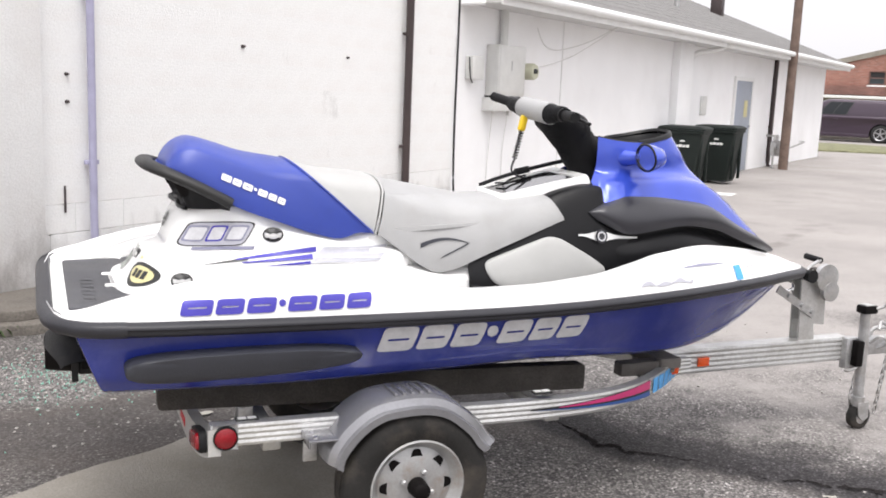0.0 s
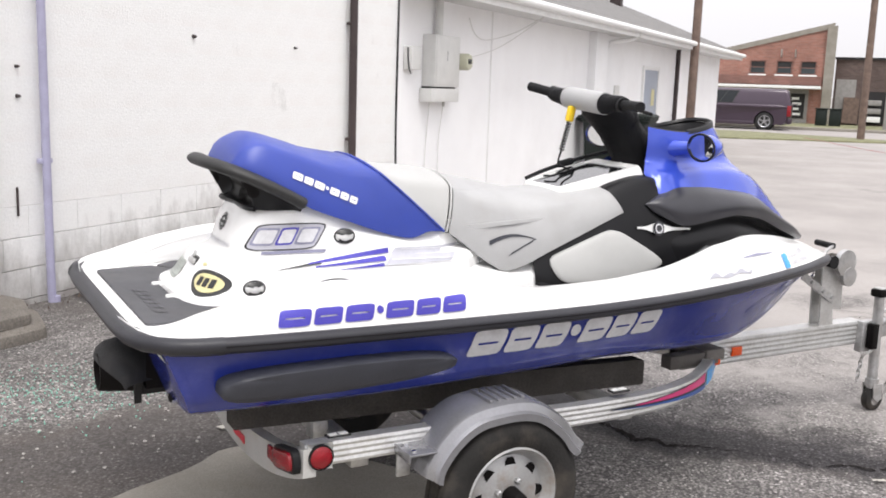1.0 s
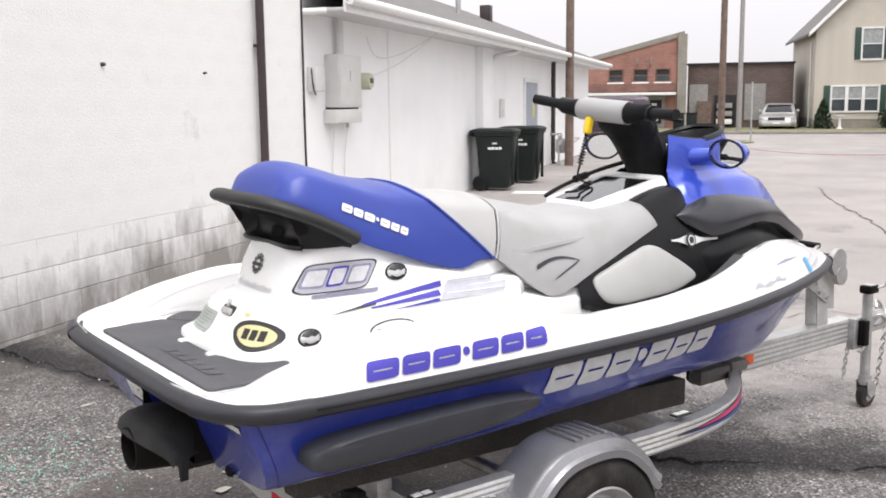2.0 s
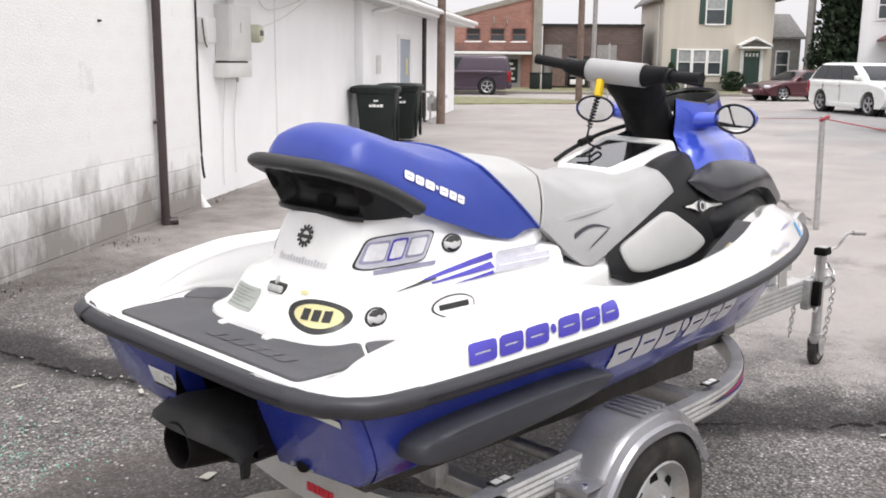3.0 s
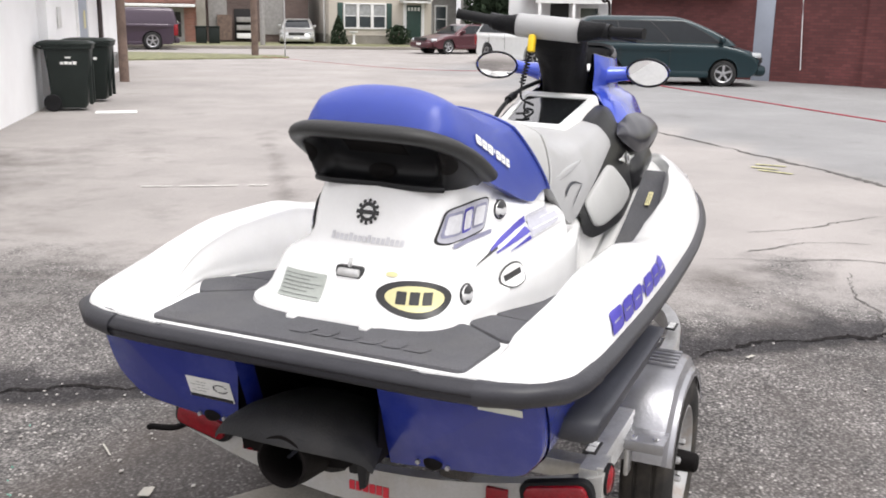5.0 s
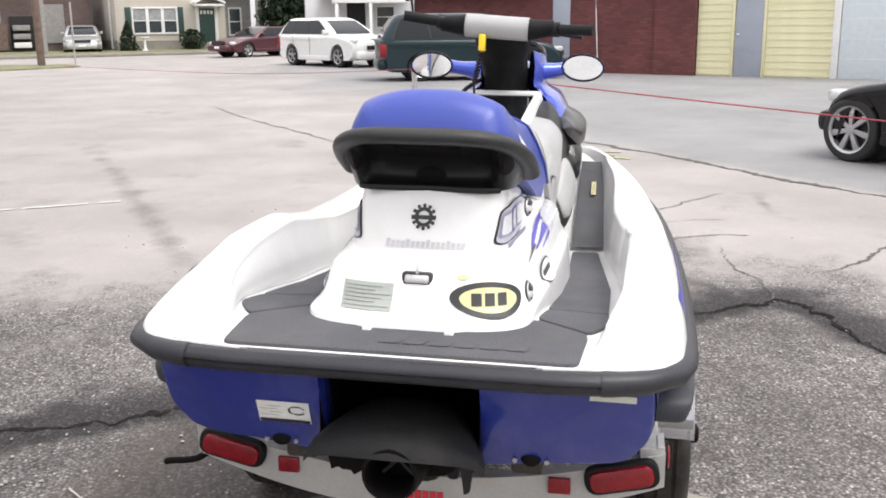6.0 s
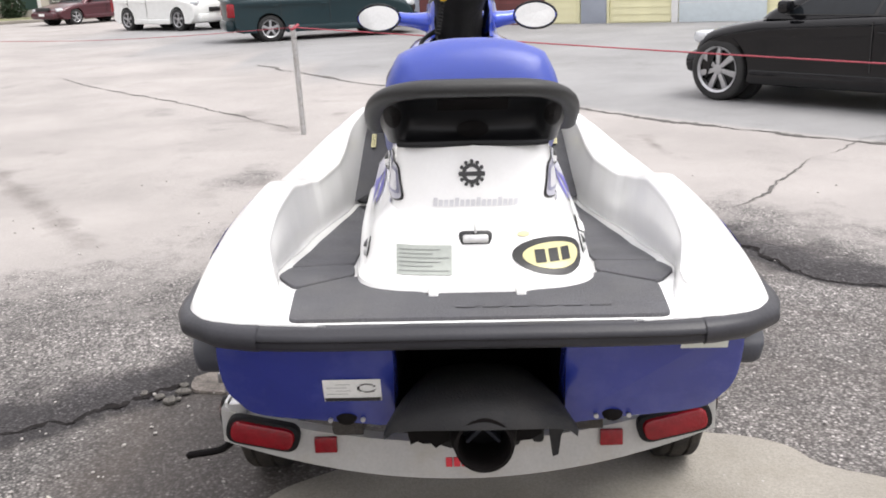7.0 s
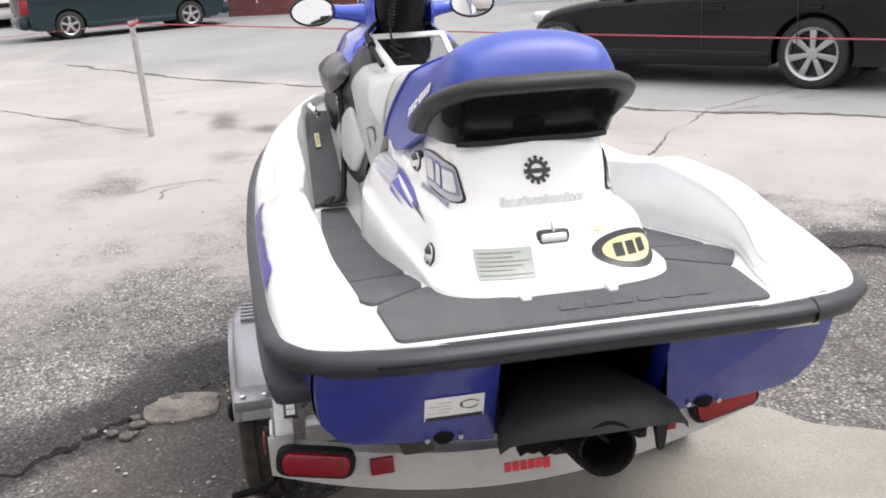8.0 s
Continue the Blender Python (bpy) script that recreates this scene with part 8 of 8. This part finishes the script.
part("porch_roof", slab([(-3.3, 2.45), (-1.1, 3.75), (1.1, 2.45), (1.1, 2.55), (-1.1, 3.9), (-3.3, 2.55)], 2.4, "y", 0, at=-2.3), dark_red_shingle, white_house, "dark red shingled porch roof")
part("porch_gable", slab([(-3.1, 2.45), (0.9, 2.45), (-1.1, 3.62)], 0.08, "y", 0, at=-2.2), white_siding, white_house)
part("porch_beam", box(-3.1, -2.15, 2.2, 0.9, -1.95, 2.45), trim_white, white_house)
for x in (-2.9, -1.3, 0.7):
    part("porch_post", box(x - 0.07, -2.12, 0.4, x + 0.07, -1.98, 2.2, 0.01), trim_white, white_house)
part("porch_door", box(-2.0, -0.05, 0.4, -1.1, -0.01, 2.3), dark_opening, white_house)
window(white_house, -0.6, 0.4, 1.0, 2.1, -0.03, glass=window_glass)

# orange brick building and the sooty brick sheds
brick_house = thing("orange_brick_building", pose(37.8, 30.3, 0, 0, 0, -52), "orange brick building with raked roofline and awning", "building")
part("brick_wall", slab([(-8, 0), (1.25, 0), (1.25, 4.75), (-8, 2.4)], 6.0, "y", 0, at=0), orange_brick, brick_house, "orange brick wall with a raked top")
part("coping", slab([(-8, 2.35), (1.3, 4.7), (1.3, 4.95), (-8, 2.6)], 0.3, "y", 0, at=-0.06), concrete, brick_house)
part("corner_pier", box(1.0, -0.15, 0, 1.45, 0.0, 4.8), concrete, brick_house, "pale corner pier")
for x in (-2.45, -1.2, -0.1):
    window(brick_house, x, x + 0.75, 2.45, 3.12, -0.02, panes=(1, 2), frame_mat=dull_brick, glass=dark_opening, rim=0.05)
    part("window_sill", box(x - 0.05, -0.12, 2.38, x + 0.80, 0.0, 2.45, 0.01), trim_white, brick_house)
part("parapet_band", box(-8, -0.12, 1.98, 0.95, -0.002, 2.38), dull_brick, brick_house)
part("awning", box(-8, -0.9, 1.78, 0.95, -0.1, 1.92, 0.01), trim_white, brick_house, "pale flat awning")
part("shop_front", box(-8, -0.05, 0.1, 0.4, -0.004, 1.76), pole_grey, brick_house)
part("shop_window", box(-3.2, -0.07, 0.4, -1.5, -0.052, 1.6), dark_opening, brick_house)
sg = part("shop_sign", box(-0.75, -0.08, 0.35, 0.25, -0.052, 1.55), dark_opening, brick_house, "dark sign board with plain pale bars")
for k in range(4):
    part("sign_bar", box(-0.6, -0.086, 0.5 + 0.25 * k, 0.1 - 0.1 * (k % 2), -0.081, 0.62 + 0.25 * k), ink_white, sg)
for x in (-1.0, -0.35):
    part("wall_lamp", tube([(x, -0.02, 3.3), (x, -0.25, 3.45), (x, -0.3, 3.65)], 0.04, 6, 3), galvanised, brick_house)
sheds = thing("brick_sheds", pose(37.8, 30.3, 0, 0, 0, -52), "low sooty brown brick sheds with open bay", "building")
part("shed_wall", box(1.5, 0.6, 0, 6.6, 5.0, 3.25), brown_brick, sheds)
part("shed_coping", box(1.45, 0.5, 3.25, 6.65, 0.9, 3.36), dark_opening, sheds)
part("bay_opening", box(2.85, 0.54, 0.2, 3.9, 0.6, 1.75), dark_opening, sheds, "dark open bay")
part("whitewashed_panel", box(1.6, 0.55, 0.8, 2.5, 0.6, 2.3), pole_grey, sheds)
part("whitewashed_panel", box(4.3, 0.55, 0.5, 5.3, 0.6, 2.3), pole_grey, sheds)
for k in range(3):
    part("stored_crate", box(2.95, 0.2, 0.3 + 0.4 * k, 3.7, 0.5, 0.55 + 0.4 * k, 0.01), trim_white if k == 0 else pole_grey, sheds)
part("shed_door", box(2.0, 0.3, 0.2, 2.7, 0.5, 1.45), pole_wood, sheds)
for x in (1.35, 1.95):
    b = thing("dustbin", pose(37.8, 30.3, 0, 0, 0, -52) @ pose(x - 0.2, -2.5, 0), "dark bin at the far kerb", "bin", group="bins at the kerb")
    part("bin_body", box(-0.25, -0.25, 0, 0.25, 0.25, 0.85, 0.03), bin_green, b)
    part("bin_lid", box(-0.28, -0.28, 0.85, 0.28, 0.28, 0.92, 0.02), bin_green, b)

# far street, kerbs, grass strip
kerb = pose(33.0, 23.0, 0, 0, 0, -52)
tagged(part("grass_strip", slab(rounded([(22.0, 20.8), (27.9, 17.5), (29.0, 18.6), (27.8, 24.0), (23.5, 27.5)], 0.4, 4), 0.05, "z", 0.02, at=0.0), grass_mat), "worn dry grass strip by the street", "grass", kind="structure")
tagged(part("street_kerb", box(-14, 2.2, 0, 26, 2.4, 0.13, 0.02), concrete, at=kerb), "pale concrete kerb across the street", "kerb", kind="structure")
tagged(part("far_verge", box(-14, 2.4, 0, 26, 9.0, 0.12), grass_mat, at=kerb), "worn verge before the houses", "verge", kind="structure")

# poles and wires
def pole(x, y, h, r, mat, label, lean=0.0):
    return tagged(part("utility_pole", tube([(x, y, -0.1), (x + lean * 0.5, y, h * 0.5), (x + lean, y, h)], lambda t: r * (1 - 0.25 * t), 14, 3), mat), label, "pole")


pole(15.25, 13.82, 8.0, 0.105, pole_wood, "weathered brown wooden pole near the wall")
pole(28.2, 19.2, 9.0, 0.13, pole_wood, "weathered brown utility pole in the grass")
pole(36.5, 24.4, 10.0, 0.12, pole_grey, "pale grey utility pole by the street")
pole(45.0, 17.9, 11.0, 0.20, pole_grey, "pale utility pole beside a conifer")
tagged(part("sign_post", tube([(28.15, 17.9, 0), (28.15, 17.9, 2.1)], 0.03, 8, 1), galvanised), "thin metal sign post at the kerb", "post")
for a, b in (((28.2, 19.2, 8.6), (15.25, 13.82, 7.6)), ((28.2, 19.2, 8.8), (45.0, 17.9, 10.6)), ((28.2, 19.2, 8.4), (36.5, 24.4, 9.6))):
    a, b = Vector(a), Vector(b)
    tagged(part("overhead_wire", tube([a, a.lerp(b, 0.25) - Vector((0, 0, 0.5)), a.lerp(b, 0.5) - Vector((0, 0, 0.7)), a.lerp(b, 0.75) - Vector((0, 0, 0.5)), b], 0.012, 5, 6), cable_black), "thin black overhead wire", "wire", group="overhead wires")

# steel post and red rope across the lot
post = thing("rope_post", pose(7.41, 1.58, 0), "galvanised steel post with red rope tied on", "post")
part("post_tube", tube([(0, 0, -0.05), (-0.01, 0.01, 0.5), (-0.02, 0.02, 1.02)], 0.026, 12, 3), galvanised, post)
part("rope_knot", tube([(-0.04, 0, 1.0), (0, 0.045, 1.01), (0.03, 0, 1.0), (-0.02, -0.03, 1.02), (-0.05, 0.02, 0.985), (0.02, 0.05, 1.0)], 0.014, 6), rope_red, post, "red rope knot")
for pts in ([(7.39, 1.60, 1.0), (8.8, 3.3, 0.88), (10.4, 5.2, 0.80), (13.8, 9.3, 0.72)], [(7.39, 1.60, 1.0), (6.1, 0.05, 0.93), (4.83, -1.46, 0.865), (3.54, -3.0, 0.81), (2.26, -4.53, 0.78)]):
    tagged(part("red_rope", tube(pts, 0.0055 if pts[1][0] < 7 else 0.0032, 6, 10), rope_red), "taut red rope strung across the lot", "rope", group="ropes")
post2 = thing("rope_post", pose(2.26, -4.53, 0), "galvanised steel post holding the rope end", "post")
part("post_tube", tube([(0, 0, -0.05), (0, 0, 0.83)], 0.026, 12, 1), galvanised, post2)

# ---- cars ----
tyre_black = material("car_tyre", (0.02, 0.02, 0.02), 0.8, vary=0.2)
alloy = material("alloy_wheel", (0.42, 0.42, 0.43), 0.3, 0.7, vary=0.08)
car_glass = material("car_glass", (0.012, 0.015, 0.018), 0.05, spec=0.35, vary=0.1, bump=0)
lamp_clear = material("headlamp", (0.6, 0.62, 0.64), 0.1, 0.3, vary=0.1)
trim_black = material("black_trim", (0.02, 0.02, 0.02), 0.5)


def paint(name, c, metal=0.2, coat=0.6, rough=0.28):
    return material(name, c, rough, metal, spec=0.35, vary=0.04, bump=0.01, grain=0.03, fine=700, coat=coat)


def car(m, label, L, W, wheel_r, axles, top, cabin, H, mat, category="car", spokes=5, clad=False, rim=0.68, panes=None):
    """top: the body's upper edge (x, z) from tail to nose; cabin: (x0, x1, z) of its foot and (x0, x1) of its roof."""
    c = thing("parked_" + category.replace(" ", "_"), m, label, category, group="parked cars")
    hw = W / 2
    low = 0.22
    bottom = [(L / 2 - 0.05, low + 0.12), (L / 2 - 0.25, low)]
    for ax in sorted(axles, reverse=True):
        R = wheel_r + 0.05
        a0 = math.asin(max(-1, min(1, (low - wheel_r) / R)))
        for i in range(15):
            a = a0 + (math.pi - 2 * a0) * i / 14
            bottom.append((ax + R * math.cos(a), wheel_r + R * math.sin(a)))
    bottom += [(-L / 2 + 0.25, low), (-L / 2 + 0.05, low + 0.12)]
    upper = [(p.x, p.z) for p in spline([(x, 0, z) for x, z in top], 4)]
    outline = bottom + upper
    first_up = len(bottom)
    rows = []
    for f, e in ((-0.992, 0.12), (-1.0, 0.075), (-0.995, 0.035), (-0.975, 0.0), (-0.93, -0.022), (-0.7, -0.042), (-0.35, -0.052), (0, -0.055), (0.35, -0.052), (0.7, -0.042), (0.93, -0.022), (0.975, 0.0), (0.995, 0.035), (1.0, 0.075), (0.992, 0.12)):
        row = []
        for i, (x, z) in enumerate(outline):
            end = max(0.0, (abs(x) - (L / 2 - 0.75)) / 0.75)
            nx = x - math.copysign(0.20 * end * abs(f) ** 3, x)
            ny = f * hw * (1 - 0.06 * end ** 2)
            nz = z
            if i >= first_up:
                nz = z - e - 0.05
            row.append(Vector((nx, ny, nz)))
        rows.append(row)
    body = part("car_body", cap(sheet(rows, closed=True)), mat, c, smooth=50)
    x0, x1, zb, r0, r1 = cabin

    def at(t, grow=0.0):
        """The cabin's ends and half width at a height t from its foot to its roof."""
        k = t ** 1.35
        return x0 + (r0 - x0) * k - grow, x1 + (r1 - x1) * k + grow, hw - 0.05 - 0.17 * t ** 1.3 + grow

    def height(t):
        return zb - 0.04 + (H - zb + 0.04) * t

    rings = []
    for t, g in ((0, 0), (0.15, 0), (0.3, 0), (0.45, 0), (0.6, 0), (0.72, 0), (0.82, -0.004), (0.90, -0.018), (0.955, -0.05), (0.985, -0.11), (1.0, -0.22), (1.012, -0.42)):
        p, q, w = at(t, g)
        rings.append([Vector((x, y, height(t))) for x, y in rounded([(p, -w), (q, -w), (q, w), (p, w)], 0.16, 5)])
    cab = part("cabin", cap(sheet(rings, closed=True)), mat, c, smooth=60)

    def on(t, f, s, lift=0.008):
        p, q, w = at(t, lift)
        return Vector((p + (q - p) * f, s * w, height(t)))

    span_ = x1 - x0
    ts = [0.12 + 0.70 * i / 6 for i in range(7)]
    cuts = [0.075, 0.305, 0.315, 0.60, 0.612, 0.90] if span_ > 2.3 else [0.10, 0.44, 0.455, 0.90]
    cuts = panes or cuts
    for s in (-1, 1):
        for f0, f1 in zip(cuts[::2], cuts[1::2]):
            rows = [[on(t, f0 + (f1 - f0) * j / 4, s) for j in range(5)] for t in ts]
            part("side_window", sheet(rows), car_glass, cab)
        part("window_band", sheet([[on(t, cuts[0] - 0.012 + (cuts[-1] - cuts[0] + 0.024) * j / 8, s, 0.005) for j in range(9)] for t in [0.09] + ts + [0.85]]), trim_black, cab)
        part("wing_mirror", box(x1 - 0.42, s * (hw + 0.02) - 0.08, zb + 0.02, x1 - 0.30, s * (hw + 0.02) + 0.08, zb + 0.15, 0.04), mat, c)
        part("sill", box(axles[0] + wheel_r + 0.06, s * (hw - 0.01) - 0.02, low - 0.02, axles[1] - wheel_r - 0.06, s * (hw - 0.01) + 0.015, low + 0.13, 0.02), trim_black if clad else mat, c)
        lz = [z for x, z in upper if x > L / 2 - 0.45][0] - 0.10
        part("head_lamp", box(-0.16, -0.17, -0.065, 0.10, 0.17, 0.065, 0.05), lamp_clear, c, "clear headlamp", at=pose(L / 2 - 0.27, s * (hw - 0.25), lz, 0, 0, s * -26))
        part("tail_lamp", box(-L / 2 + 0.02, s * (hw - 0.14) - 0.09, top[0][1] + 0.08, -L / 2 + 0.20, s * (hw - 0.14) + 0.09, top[1][1] - 0.03, 0.03), red_lens, c, "red tail lamp")
        for f in cuts[2::2]:
            xx = x0 + span_ * (f - 0.01)
            part("door_seam", box(xx - 0.004, s * (hw + 0.001) - 0.003, low + 0.16, xx + 0.004, s * (hw + 0.001) + 0.003, zb - 0.05), trim_black, body)
            part("door_handle", box(xx - 0.22, s * (hw + 0.010) - 0.012, zb - 0.17, xx - 0.06, s * (hw + 0.010) + 0.012, zb - 0.135, 0.006), mat, body)
        for ax in axles:
            w = part("car_wheel", spin([(wheel_r * (rim - 0.04), -0.10), (wheel_r * 0.93, -0.10), (wheel_r, -0.07), (wheel_r, 0.07), (wheel_r * 0.96, 0.09), (wheel_r * 0.88, 0.10), (wheel_r * rim, 0.095)], "y", 36, ends=False), tyre_black, c, at=pose(ax, s * (hw - 0.11), wheel_r, 0, 0, 0 if s > 0 else 180))
            part("rim_ring", spin([(wheel_r * (rim - 0.06), 0.03), (wheel_r * (rim + 0.01), 0.090), (wheel_r * rim, 0.100), (wheel_r * (rim - 0.07), 0.085), (wheel_r * (rim - 0.10), 0.04)], "y", 32, ends=False), alloy, w)
            part("brake_disc", spin([(0.0, 0.0), (wheel_r * (rim - 0.02), 0.0), (wheel_r * (rim - 0.02), 0.01), (0.0, 0.01)], "y", 24), trim_black, w)
            for k in range(spokes):
                part("spoke", slab([(-0.020, 0.03), (0.020, 0.03), (0.034, wheel_r * (rim - 0.04)), (-0.034, wheel_r * (rim - 0.04))], 0.03, "y", 0.006, at=0.05), alloy, w, at=pose(0, 0, 0, 0, 360 * k / spokes, 0))
            part("wheel_cap", spin([(0.0, 0.05), (0.06, 0.05), (0.055, 0.085), (0.0, 0.09)], "y", 14), alloy, w)
            part("wheel_well", spin([(0.0, -0.05), (wheel_r + 0.06, -0.05), (wheel_r + 0.06, 0.05), (0.0, 0.05)], "y", 24), tyre_black, c, at=pose(ax, s * (hw - 0.30), wheel_r))
    for end in (1, 0):
        rows = []
        for t in [0.10 + 0.74 * i / 8 for i in range(9)]:
            p, q, w = at(t, 0.006)
            x = q if end else p
            rows.append([Vector((x, (w - 0.15) * k / 4, height(t))) for k in range(-4, 5)])
        part("windscreen" if end else "rear_window", sheet(rows), car_glass, cab)
    part("front_bumper", box(L / 2 - 0.26, -hw + 0.16, low + 0.02, L / 2 + 0.03, hw - 0.16, low + 0.28, 0.10), trim_black if clad else mat, c)
    part("rear_bumper", box(-L / 2 - 0.04, -hw + 0.14, low + 0.04, -L / 2 + 0.22, hw - 0.14, low + 0.30, 0.09), trim_black if clad else mat, c)
    part("number_plate", box(L / 2 + 0.025, -0.16, low + 0.14, L / 2 + 0.036, 0.16, low + 0.23), ink_white, c, "plain pale plate")
    part("grille", box(L / 2 - 0.12, -0.38, low + 0.32, L / 2 + 0.006, 0.38, low + 0.45, 0.02), trim_black, c)
    return c


teal = paint("dark_teal_car_paint", (0.007, 0.024, 0.030), 0.1, 0.25, 0.3)
car(pose(22.26, 3.52, 0, 0, 0, -71.4), "dark teal minivan parked by the brick shop", 4.62, 1.82, 0.30, (-1.33, 1.33), [(-2.31, 0.5), (-2.33, 0.92), (-2.26, 1.0), (0.9, 0.98), (1.5, 0.93), (2.1, 0.78), (2.3, 0.60)], (-2.24, 1.62, 0.97, -1.85, 0.30), 1.58, teal, "minivan")
car(pose(29.0, 9.05, 0, 0, 0, -127), "white family SUV parked on the lot", 4.40, 1.76, 0.33, (-1.28, 1.28), [(-2.2, 0.5), (-2.22, 0.98), (-2.1, 1.02), (0.8, 1.0), (1.3, 0.98), (2.05, 0.86), (2.19, 0.6)], (-2.12, 1.05, 1.0, -1.62, 0.10), 1.52, paint("white_car_paint", (0.75, 0.76, 0.74), 0.0), "suv")
car(pose(37.2, 14.9, 0, 0, 0, 150), "maroon low coupe parked along the street", 4.3, 1.70, 0.29, (-1.22, 1.25), [(-2.15, 0.45), (-2.16, 0.82), (-1.5, 0.86), (0.6, 0.82), (1.4, 0.74), (2.05, 0.58), (2.14, 0.45)], (-1.75, 0.85, 0.82, -0.95, 0.05), 1.22, paint("maroon_car_paint", (0.065, 0.012, 0.018)), "coupe")
car(pose(41.0, 25.3, 0, 0, 0, -150), "silver sedan parked by the cream house", 4.3, 1.68, 0.29, (-1.22, 1.25), [(-2.15, 0.45), (-2.16, 0.88), (-1.5, 0.92), (0.7, 0.86), (1.4, 0.80), (2.05, 0.62), (2.14, 0.45)], (-1.75, 0.95, 0.88, -1.0, 0.15), 1.32, paint("silver_car_paint", (0.5, 0.5, 0.49), 0.5), "sedan")
car(pose(30.4, 27.7, 0, 0, 0, 130), "dark plum pickup with a cap, parked in the street", 5.3, 1.85, 0.36, (-1.6, 1.65), [(-2.65, 0.5), (-2.66, 1.06), (-2.6, 1.08), (0.9, 1.08), (1.4, 1.05), (2.5, 0.98), (2.64, 0.6)], (-2.62, 1.2, 1.06, -2.45, 0.55), 1.70, paint("plum_car_paint", (0.045, 0.028, 0.045)), "pickup", panes=[0.625, 0.75, 0.76, 0.89])
car(pose(7.91, -4.37, 0, 0, 0, 40.6), "black sports coupe with silver alloy wheels", 4.40, 1.74, 0.325, (-1.04, 1.68), [(-2.18, 0.5), (-2.2, 0.92), (-1.7, 0.98), (0.8, 0.88), (1.4, 0.83), (2.0, 0.71), (2.19, 0.48)], (-1.85, 1.25, 0.89, -0.75, 0.25), 1.28, paint("black_car_paint", (0.004, 0.004, 0.005), 0.0, 0.0, 0.09), "coupe", spokes=7, rim=0.74)
